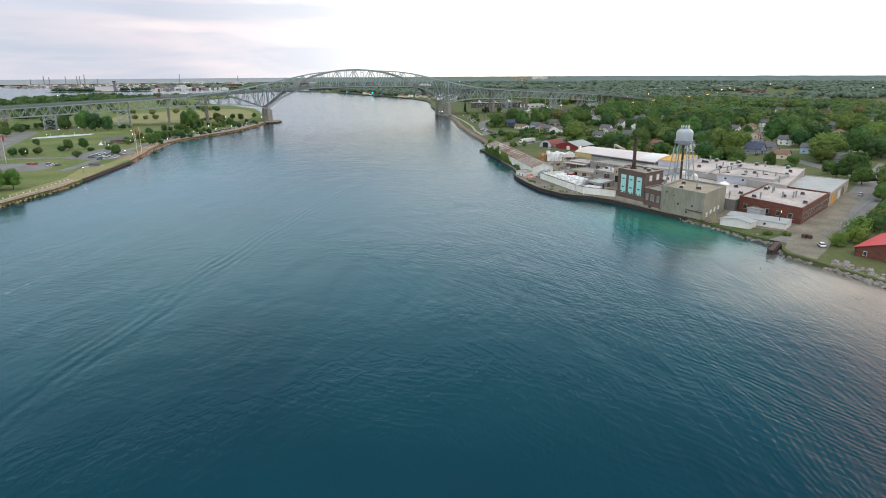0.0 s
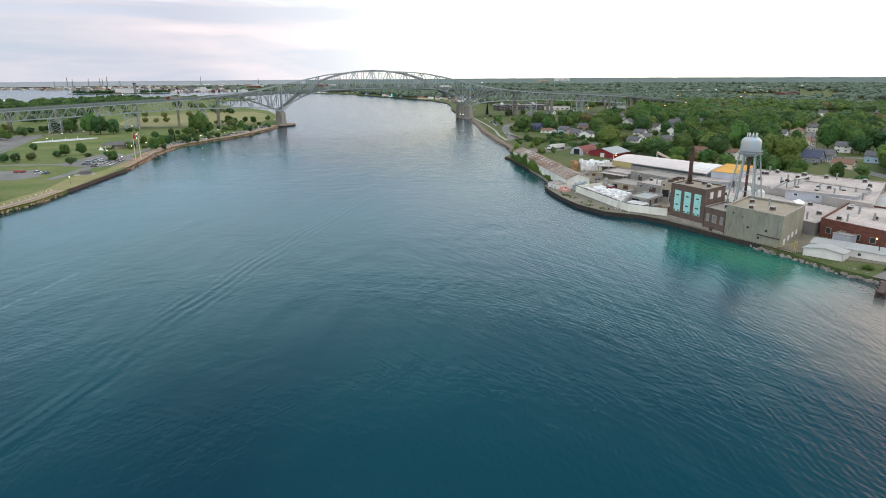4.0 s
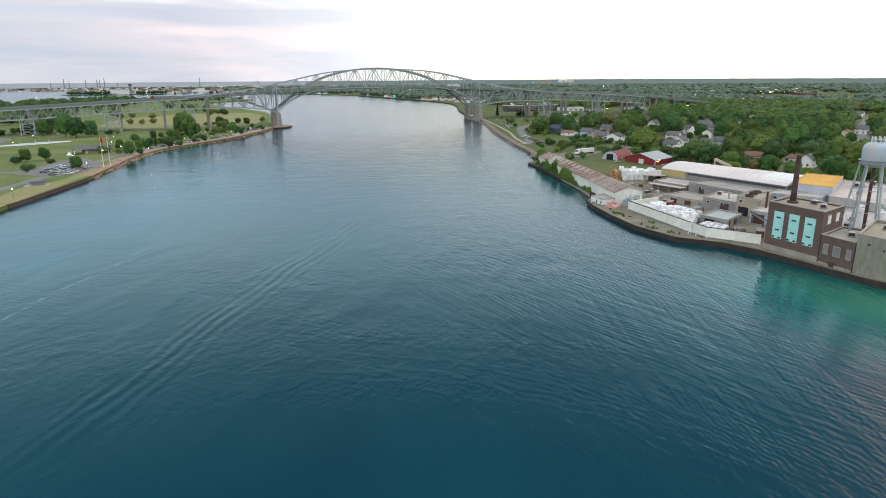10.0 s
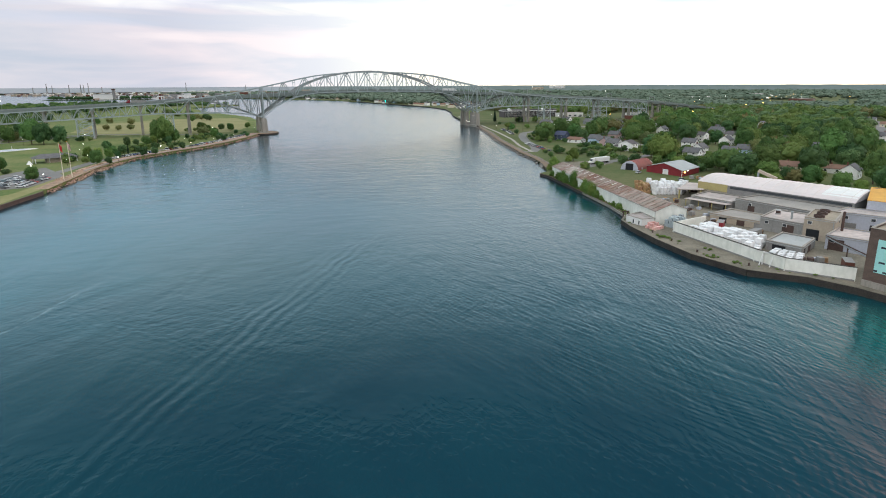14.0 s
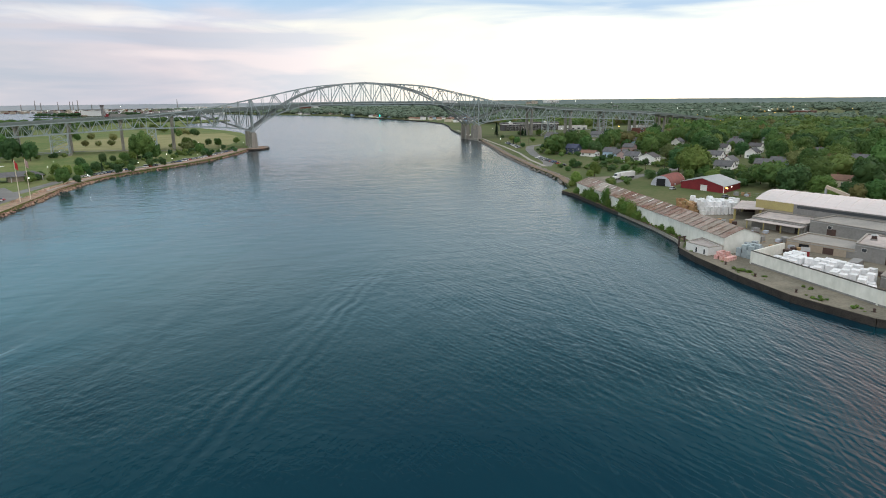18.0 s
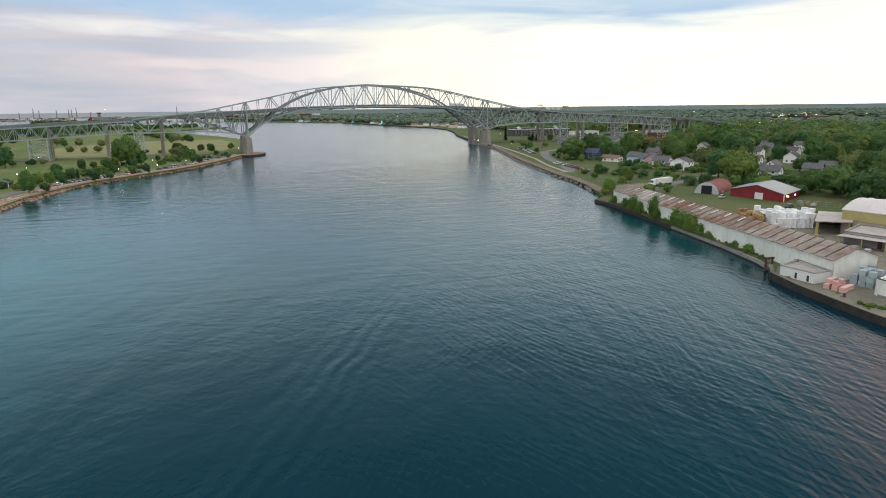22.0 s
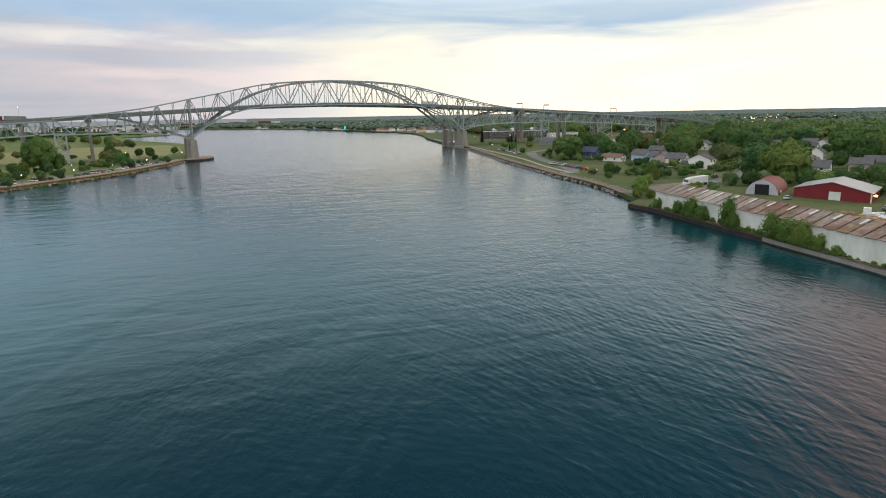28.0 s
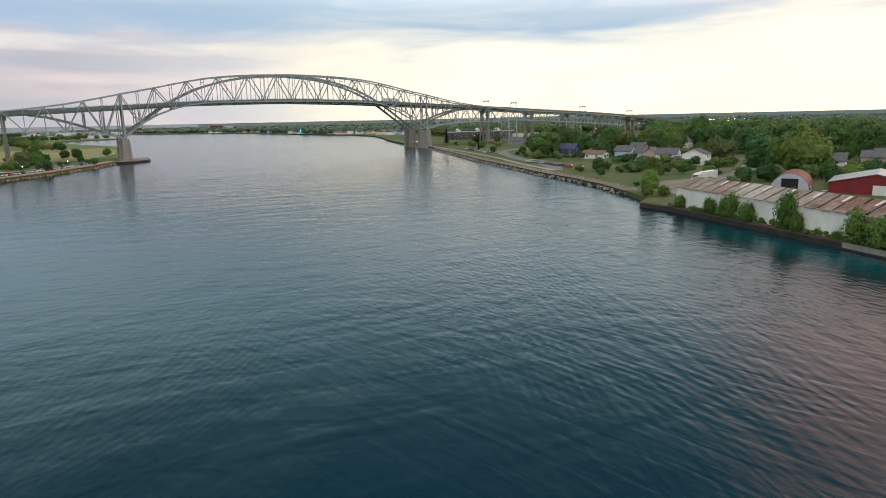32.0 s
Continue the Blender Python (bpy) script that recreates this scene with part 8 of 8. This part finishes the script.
for i in range(46):
    u = rnd.random()
    x, y = -1500 + 1300 * u + rnd.uniform(-60, 60), 3420 - 420 * u * u + rnd.uniform(-40, 260)
    if not inside(x, y, TOWN_SHORE + [(4000, 4000), (4000, -1500)]):
        continue
    if i % 3 == 0:
        t = thing("storage_tank", pose(x, y, 1), "white round oil storage tank on the far shore", "tank", "storage tanks")
        r, h = rnd.uniform(14, 26), rnd.uniform(9, 16)
        part("shell", Geo().lathe([(r, 0), (r, h)], 20), WHITE, t)
        part("tank_roof", Geo().lathe([(r, h), (r * 0.5, h + 1.6), (0.5, h + 2)], 20), METAL_ROOF, t)
    else:
        t = thing("harbour_shed", pose(x, y, 1, 0, 0, rnd.uniform(-30, 30)), rnd.choice(("long pale shed on the far shore", "long grey shed on the far shore")), "shed", "far shore sheds")
        w, d, h = rnd.uniform(40, 90), rnd.uniform(16, 30), rnd.uniform(8, 16)
        part("wall", Geo().box(-w / 2, -d / 2, -1, w / 2, d / 2, h), rnd.choice((WHITE, GREY_WALL, TAN_WALL, LAV_WALL, BRICK)), t)
        part("roof", Geo().add([(-w / 2 - 1, -d / 2 - 1, h), (w / 2 + 1, -d / 2 - 1, h), (w / 2 + 1, d / 2 + 1, h), (-w / 2 - 1, d / 2 + 1, h), (-w / 2 - 1, 0, h + 4), (w / 2 + 1, 0, h + 4)], [(0, 1, 5, 4), (2, 3, 4, 5), (1, 2, 5), (3, 0, 4), (3, 2, 1, 0)]), METAL_ROOF, t)
for i in range(26):
    x, y = rnd.uniform(-500, 200), rnd.uniform(2000, 2900)
    if not inside(x, y, TOWN_SHORE + [(4000, 4000), (4000, -1500)]):
        continue
    t = thing("city_block", pose(x, y, 1, 0, 0, rnd.uniform(-20, 20)), rnd.choice(("pale flat roofed city block far off", "red brick city block far off")), "building", "far city blocks")
    w, d, h = rnd.uniform(24, 60), rnd.uniform(18, 34), rnd.uniform(9, 24)
    part("wall", Geo().box(-w / 2, -d / 2, -1, w / 2, d / 2, h), rnd.choice((WHITE, GREY_WALL, TAN_WALL, BRICK)), t)
    part("roof", Geo().box(-w / 2 - 0.5, -d / 2 - 0.5, h, w / 2 + 0.5, d / 2 + 0.5, h + 0.8), GREY_ROOF, t)
# moored ships by the bay shore
for x, y, a, ln in ((-455, 985, 8, 48), (-250, 1130, -4, 56)):
    t = thing("white_ship", pose(x, y, 0, 0, 0, a), "long white ship moored in the bay", "ship", "moored ships")
    part("hull", Geo().add([(-ln / 2, -4, -1), (ln * 0.42, -4, -1), (ln / 2, 0, -1), (ln * 0.42, 4, -1), (-ln / 2, 4, -1), (-ln / 2, -4.4, 4), (ln * 0.44, -4.4, 4), (ln * 0.53, 0, 4.6), (ln * 0.44, 4.4, 4), (-ln / 2, 4.4, 4)],
                           [(4, 3, 2, 1, 0), (5, 6, 7, 8, 9), (0, 1, 6, 5), (1, 2, 7, 6), (2, 3, 8, 7), (3, 4, 9, 8), (4, 0, 5, 9)]), WHITE, t)
    part("deckhouse", Geo().box(-ln * 0.42, -3, 4, ln * 0.3, 3, 8.5), WHITE, t)
    part("window_band", Geo().box(-ln * 0.41, -3.06, 6, ln * 0.29, 3.06, 7), GLASS, t)
# houses of the far town seen under the arch, too far off to part
def far_houses():
    rnd = random.Random(41)
    for label, wall, roof, n in (("small white and grey houses of the far town", SIDE_WHITE, ROOF_GREY, 90), ("small cream and brown houses of the far town", SIDE_CREAM, ROOF_BROWN, 60), ("small pale blue houses of the far town", SIDE_BLUE, ROOF_DARK, 50)):
        gw, gr, k = Geo(), Geo(), 0
        for _ in range(2000):
            if k >= n:
                break
            x, y = rnd.uniform(60, 760), rnd.uniform(500, 1750)
            if not inside(x, y, TOWN_SHORE + [(4000, 4000), (4000, -1500)]) or not 14 < gap_to(x, y, TOWN_SHORE) < 330:
                continue
            k += 1
            w, d, e, a = rnd.uniform(8, 13), rnd.uniform(9, 15), rnd.uniform(3, 6), rnd.uniform(0, 3.1)
            R = lambda u, v: (x + u * math.cos(a) - v * math.sin(a), y + u * math.sin(a) + v * math.cos(a))
            fp = [R(-w / 2, -d / 2), R(w / 2, -d / 2), R(w / 2, d / 2), R(-w / 2, d / 2)]
            gw.prism(fp, G_W - 0.5, G_W + e)
            q = [(*p, G_W + e) for p in (R(-w / 2 - 0.5, -d / 2 - 0.5), R(w / 2 + 0.5, -d / 2 - 0.5), R(w / 2 + 0.5, d / 2 + 0.5), R(-w / 2 - 0.5, d / 2 + 0.5))] + [(*R(0, -d / 2 - 0.5), G_W + e + 3), (*R(0, d / 2 + 0.5), G_W + e + 3)]
            gr.add(q, [(0, 4, 5, 3), (1, 2, 5, 4), (0, 1, 4), (2, 3, 5), (3, 2, 1, 0)])
        tagged(new("far_houses", mesh_of("far_houses", gw, wall)), label, "houses", "", "stuff")
        tagged(new("far_roofs", mesh_of("far_roofs", gr, roof)), "pitched shingle roofs of the far town houses", "roofs", "", "stuff")


far_houses()


def far_clutter():
    """Small sheds, tanks and blocks along the hazy far shore, too far off to part."""
    rnd = random.Random(52)
    for label, m, n in (("small white sheds and tanks along the far shore", WHITE, 170), ("small red brick blocks along the far shore", BRICK, 70), ("small grey plants along the far shore", GREY_WALL, 180), ("small tan blocks along the far shore", TAN_WALL, 130)):
        g, k = Geo(), 0
        for _ in range(4000):
            if k >= n:
                break
            x, y = rnd.uniform(-1900, 60), rnd.uniform(1800, 3600)
            if not inside(x, y, TOWN_SHORE + [(4000, 4000), (-2600, 4000)]) or not 10 < gap_to(x, y, TOWN_SHORE) < 520:
                continue
            k += 1
            w, d, h = rnd.uniform(6, 24), rnd.uniform(6, 14), rnd.uniform(4, 11)
            g.prism([(x - w / 2, y - d / 2), (x + w / 2, y - d / 2 + w * 0.2), (x + w / 2, y + d / 2 + w * 0.2), (x - w / 2, y + d / 2)], 0.5, h)
        tagged(new("far_sheds", mesh_of("far_sheds", g, m)), label, "buildings", "", "stuff")


far_clutter()

# ---- small things in the mill yard ----


def bale_proto(name, label, m, w, d, h, seed):
    rs = random.Random(seed)
    t = thing(name, pose(0, 0, -460), label, "bale", "stacked bales")
    bm = bmesh.new()
    bmesh.ops.create_cube(bm, size=1.0)
    bmesh.ops.subdivide_edges(bm, edges=bm.edges, cuts=1, use_grid_fill=True)
    for v in bm.verts:
        c = v.co
        b = 1.0 + 0.10 * (1 - 2 * max(abs(c.x), abs(c.y), abs(c.z)) * 0.9) + rs.uniform(-0.06, 0.06)
        v.co = Vector((c.x * w * b, c.y * d * b, (c.z + 0.5) * h))
    me = bpy.data.meshes.new("wrap")
    bm.to_mesh(me)
    bm.free()
    me.materials.append(m)
    part("wrap", me, m, t)
    return t


BALES = {"w": bale_proto("white_bale", "white plastic wrapped paper bale stacked in the yard", PLASTIC_BALE, 1.7, 1.5, 1.4, 1),
         "g": bale_proto("grey_bale", "grey wrapped bale stacked on the quay", GREY_BALE, 1.6, 1.5, 1.3, 2),
         "r": bale_proto("red_sack", "faded red bulk sack on the quay", RED_BAG, 1.2, 1.2, 1.1, 3),
         "c": bale_proto("brown_carton", "brown cardboard bale stacked in the yard", BOX_CARD, 1.6, 1.5, 1.3, 4)}
rnd = random.Random(2)


def stack(kind, quad, nx, ny, levels, z0, skip=0.12, big=1.0):
    """Bales on a grid in a four-cornered area, in layers."""
    h = {"w": 1.38, "g": 1.28, "r": 1.05, "c": 1.28}[kind]
    a, b, c, d = quad
    for i in range(nx):
        for j in range(ny):
            p = lerp(lerp(a, b, (i + 0.5) / nx), lerp(d, c, (i + 0.5) / nx), (j + 0.5) / ny)
            top = max(1, levels - (rnd.random() < 0.4) - (rnd.random() < skip))
            for k in range(top):
                copy_thing(BALES[kind], pose(p[0] + rnd.uniform(-0.15, 0.15), p[1] + rnd.uniform(-0.15, 0.15), z0 + k * h * big, 0, 0, 30 + rnd.uniform(-9, 9)) @ Matrix.Diagonal((big, big, big, 1)))


YZ = 1.72
stack("w", [(168, -538), (179, -534), (184, -557), (171, -569)], 6, 12, 2, YZ, 0.12, 1.25)
stack("w", [(172, -571), (180, -566), (184, -574), (176, -582)], 4, 4, 1, YZ, 0.12, 1.2)
stack("w", [(201, -461), (214, -464), (228, -449), (209, -438)], 9, 10, 3, YZ - 0.1, 0.5, 1.22)
stack("c", [(197, -455), (201, -458), (208, -441), (203, -438)], 3, 8, 3, YZ - 0.1, 0.5)
stack("g", [(167, -523.5), (175.5, -521.8), (176.5, -526.5), (168.5, -529)], 5, 3, 3, YZ, 0.3)
stack("r", [(158.6, -524.5), (163.5, -523), (164.5, -528), (160, -530)], 5, 3, 2, YZ, 0.3)


def roof_unit():
    t = thing("roof_vent", pose(0, 0, -460), "grey metal ventilator unit on the mill roof", "ventilator", "roof ventilators")
    part("curb", Geo().box(-0.9, -0.9, 0, 0.9, 0.9, 0.5), GREY_WALL, t)
    part("housing", Geo().box(-0.7, -0.7, 0.5, 0.7, 0.7, 1.5), RUST, t)
    part("cap", Geo().add([(-1, -1, 1.5), (1, -1, 1.5), (1, 1, 1.5), (-1, 1, 1.5), (0, 0, 2.0)], [(0, 1, 4), (1, 2, 4), (2, 3, 4), (3, 0, 4), (3, 2, 1, 0)]), METAL_ROOF, t)
    return t


def roof_pipe():
    t = thing("roof_pipe", pose(0, 0, -460), "short steel exhaust pipe on the mill roof", "pipe", "roof pipes")
    part("pipe", Geo().tube((0, 0, -0.2), (0, 0, 2.6), 0.35, 0.35, 10), STEEL2, t)
    part("rain_cap", Geo().lathe([(0.55, 2.7), (0.5, 2.9), (0.05, 3.1)], 10), STEEL2, t)
    return t


VENT, PIPE = roof_unit(), roof_pipe()
for k in range(26):
    u, v = rnd.uniform(0.06, 0.94), rnd.choice((0.12, 0.3, 0.5, 0.7, 0.9))
    p = lerp(lerp(LONG[0], LONG[1], u), lerp(LONG[3], LONG[2], u), v)
    copy_thing(VENT if k % 3 else PIPE, pose(p[0], p[1], 9.3, 0, 0, 33) @ Matrix.Diagonal((1.1, 1.1, 1.1, 1)))
for k in range(12):
    u, v = rnd.uniform(0.08, 0.92), rnd.uniform(0.1, 0.9)
    p = lerp(lerp(WHS[0], WHS[1], u), lerp(WHS[3], WHS[2], u), v)
    copy_thing(VENT if k % 2 else PIPE, pose(p[0], p[1], 8.0, 0, 0, 33))
for x, y, z in ((205, -600, 6.3), (212, -598, 6.3), (215, -608, 6.3), (220, -580, 6.3), (228, -575, 6.3), (214, -586, 6.3), (222, -590, 6.3), (215, -622, 6.3), (219, -632, 6.3), (230, -626, 6.3), (240, -610, 6.3), (255, -598, 10.3), (262, -596, 10.3), (190, -636, 12.6), (196, -640, 12.6), (201, -632, 12.6), (198, -626, 12.6), (190, -606, 16.8), (188, -612, 16.8), (208, -534, 6.3), (206, -543, 6.3), (190, -622, 10.1), (194, -617, 10.1)):
    copy_thing(VENT if (x + y) % 2 < 1 else PIPE, pose(x, y, z, 0, 0, rnd.uniform(0, 90)))
t = thing("roof_duct", pose(0, 0, 0), "long pale sloping duct across the mill roofs", "duct")
for a, b in zip([(238.6, -586.1, 9.4), (249.7, -583.7, 12.4)], [(249.7, -583.7, 12.4), (280.4, -563.9, 10.6)]):
    part("duct_run", Geo().tube(a, b, 0.55, 0.55, 10), METAL_ROOF, t)
for x, y, z in ((249.7, -583.7, 11.8), (265, -573.8, 11.0)):
    part("trestle", Geo().box(x - 0.2, y - 0.2, 9.2, x + 0.2, y + 0.2, z), STEEL2, t)
part("cowl", Geo().lathe([(0.9, 12.1), (1.0, 13.2), (0.3, 13.6)], 12, 249.7, -583.7), RUST, t)
# round roof tanks, silo, white roof hut
for x, y in ((208, -553), (213, -549), (217, -546)):
    t = thing("roof_tank", pose(x, y, 8.9), "open round dark tank on the tank house roof", "tank", "roof tanks")
    part("rim", Geo().lathe([(1.7, 0), (1.7, 1.0), (1.4, 1.0), (1.4, 0.4)], 16), RUST, t)
t = thing("roof_hut", pose(222.3, -621.4, 8.4, 0, 0, 30), "white gabled hut on the mill roof", "hut")
part("wall", Geo().box(-3.2, -2.4, -2.2, 3.2, 2.4, 2.2), WHITE, t)
part("roof", Geo().add([(-3.4, -2.7, 2.2), (3.4, -2.7, 2.2), (3.4, 2.7, 2.2), (-3.4, 2.7, 2.2), (-3.4, 0, 3.5), (3.4, 0, 3.5)], [(0, 1, 5, 4), (2, 3, 4, 5), (1, 2, 5), (3, 0, 4), (3, 2, 1, 0)]), WHITE, t)
for x, y, r, h in ((217, -598, 1.8, 7), (221, -602, 1.6, 6)):
    t = thing("silo", pose(x, y, 6.0), "white round silo among the mill roofs", "silo", "silos")
    part("shell", Geo().lathe([(r, 0), (r, h), (r * 0.5, h + 0.9), (0.1, h + 1.1)], 18), WHITE, t, smooth=False)
    part("ladder", Geo().box(r, -0.25, 0, r + 0.12, 0.25, h), STEEL2, t)
# conveyor chute beside the hall
t = thing("conveyor_chute", pose(245, -482, 10), "tan sloping conveyor chute above the hall roof", "conveyor")
part("chute", Geo().beam((-2, 3, 4.2), (2.4, -4, 1.2), 1.4, 1.2), TAN_WALL, t)
part("support", Geo().box(-2.3, 2.5, -9, -1.7, 3.2, 3.6), STEEL2, t)
# pallets, crates and drums about the yard
def crate_proto(name, label, m, w, d, h):
    t = thing(name, pose(0, 0, -460), label, "crate", "yard crates")
    part("load", Geo().box(-w / 2, -d / 2, 0.16, w / 2, d / 2, h), m, t)
    part("pallet", Geo().box(-w / 2 - 0.1, -d / 2 - 0.1, 0, w / 2 + 0.1, d / 2 + 0.1, 0.15), BOX_CARD, t)
    return t


CRATES = [crate_proto("wooden_crate", "brown wooden crate on a pallet in the yard", BOX_CARD, 1.6, 1.3, 1.5), crate_proto("grey_crate", "grey machine crate on a pallet in the yard", GREY_WALL, 2.4, 1.6, 1.9), crate_proto("blue_crate", "pale blue crate on a pallet in the yard", LAV_WALL, 1.8, 1.4, 1.2), crate_proto("rusty_bin", "rusty steel bin standing in the yard", RUST, 2.2, 1.7, 1.4)]
for x, y, n in ((186, -523, 5), (193, -512, 4), (199, -480, 5), (197, -500, 5), (186, -556, 5), (183, -580, 6), (193, -594, 4), (190, -545, 4), (240, -378, 3), (250, -424, 4), (212, -690, 2), (196, -556, 3)):
    for k in range(n):
        copy_thing(rnd.choice(CRATES), pose(x + rnd.uniform(-4.5, 4.5), y + rnd.uniform(-3.5, 3.5), YZ, 0, 0, rnd.uniform(0, 90)))
t = thing("dark_mast", pose(209, -562, 1.7), "dark rusty steel mast in the mill yard", "mast")
part("pole", Geo().tube((0, 0, -0.2), (0, 0, 11), 0.5, 0.4, 10), RUST, t)
t = thing("blue_container", pose(196, -524, 1.72, 0, 0, 35), "pale blue shipping container in the mill yard", "container")
part("box", Geo().box(-3, -1.2, 0, 3, 1.2, 2.6), LAV_WALL, t)
part("door", Geo().box(3, -1.1, 0.1, 3.06, 1.1, 2.5), GREY_WALL, t)
for x, y, c in ((186, -531, RED_WALL), (189, -546, GREY_WALL), (188, -586, BRICK), (192, -590, GREY_WALL)):
    t = thing("yard_container", pose(x, y, 1.72, 0, 0, 30 + (x % 7) * 4), "steel container standing in the mill yard", "container", "yard containers")
    part("box", Geo().box(-3, -1.2, 0, 3, 1.2, 2.4), c, t)
    part("lid", Geo().box(-3.05, -1.25, 2.4, 3.05, 1.25, 2.5), GREY_WALL, t)
t = thing("dock_frame", pose(168.0, -578, 1.8, 0, 0, -70), "pale timber frame against the quay wall", "frame")
for x in (-1.6, 1.6):
    part("post", Geo().box(x - 0.14, -0.9, -0.1, x + 0.14, -0.6, 4.0), WHITE, t)
    part("raker", Geo().beam((x, -2.4, 0), (x, -0.75, 3.8), 0.2, 0.2), WHITE, t)
part("rail", Geo().box(-1.8, -0.92, 3.6, 1.8, -0.62, 3.9), WHITE, t)
t = thing("yellow_gangway", pose(190, -655, 1.5, 0, 0, -70), "yellow steel gangway frame at the shore", "gangway")
part("ramp", Geo().beam((-3, 0, 0.6), (4, 0, 4.0), 1.2, 0.2), YELLOW_WALL, t)
for y in (-0.6, 0.6):
    part("rail", Geo().beam((-3, y, 1.6), (4, y, 5.0), 0.1, 0.1), YELLOW_WALL, t)
    part("post", Geo().box(3.8, y - 0.1, -0.5, 4.0, y + 0.1, 5.0), YELLOW_WALL, t)
for x, y in ((156.8, -545), (156.4, -560), (162, -577), (157.4, -532)):
    t = thing("bollard", pose(x, y, 1.72), "black iron mooring bollard on the quay", "bollard", "bollards")
    part("post", Geo().lathe([(0.3, 0), (0.24, 0.5), (0.38, 0.7), (0.3, 0.85)], 10), RUST, t)
    part("base_plate", Geo().box(-0.4, -0.4, -0.02, 0.4, 0.4, 0.04), RUST, t)
t = thing("quay_gantry", pose(163.2, -502.6, 1.5), "rusty pile frame at the quay corner", "frame")
for x in (-1.5, 0.5):
    part("pile", Geo().tube((x, 0, -3), (x, 0, 2.2), 0.3, 0.3, 8), RUST, t)
part("beam", Geo().box(-2, -0.2, 1.8, 1, 0.2, 2.2), RUST, t)


def utility_pole(x, y, a, h=10.5):
    t = thing("utility_pole", pose(x, y, G_W, 0, 0, a), "grey brown wooden utility pole with a cross arm", "utility pole", "utility poles")
    part("pole", Geo().tube((0, 0, -0.3), (0, 0, h), 0.17, 0.11, 8), BARK, t)
    part("cross_arm", Geo().box(-1.2, -0.07, h - 1.0, 1.2, 0.07, h - 0.85), BARK, t)
    for q in (-1.0, 0.4, 1.0):
        part("insulator", Geo().tube((q, 0, h - 0.85), (q, 0, h - 0.6), 0.06, 0.05, 6), GLASS, t)


for x, y, a in ((283, -305, 30), (258, -322, 30), (312, -286, 30), (350, -250, 30), (212, -672, 60), (330, -590, 40), (300, -660, 40), (405, -430, 50), (450, -375, 50), (500, -325, 50), (322, -225, 80), (330, -150, 80)):
    utility_pole(x, y, a)
t = thing("chain_fence", pose(0, 0, 0), "long grey chain link fence beside the drive", "fence")
fl = along([(216, -690), (252, -668), (300, -636), (345, -604)], 6.0)
for x, y, a in fl:
    part("post", Geo().tube((x, y, G_W - 0.2), (x, y, G_W + 2.2), 0.06, 0.06, 6), STEEL2, t)
for (x0, y0, _), (x1, y1, _) in zip(fl, fl[1:]):
    for z in (0.3, 1.2, 2.1):
        part("rail", Geo().beam((x0, y0, G_W + z), (x1, y1, G_W + z), 0.05, 0.05), STEEL2, t)
t = thing("yard_fence", pose(0, 0, 0), "grey chain link fence beside the red barn", "fence")
fl = along([(249, -420), (262, -444), (276, -466), (290, -495)], 5.0)
for x, y, a in fl:
    part("post", Geo().tube((x, y, G_W - 0.2), (x, y, G_W + 2.4), 0.06, 0.06, 6), STEEL2, t)
for (x0, y0, _), (x1, y1, _) in zip(fl, fl[1:]):
    for z in (0.4, 1.3, 2.2):
        part("rail", Geo().beam((x0, y0, G_W + z), (x1, y1, G_W + z), 0.05, 0.05), STEEL2, t)


def retire(ob):
    """Takes a pattern away once its copies stand."""
    for o in (*ob.children_recursive, ob):
        bpy.data.objects.remove(o)


for ob in (*PROTO.values(), *HOUSES.values(), *CARS.values(), *BALES.values(), LAMP, AMBER, VENT, PIPE):
    retire(ob)
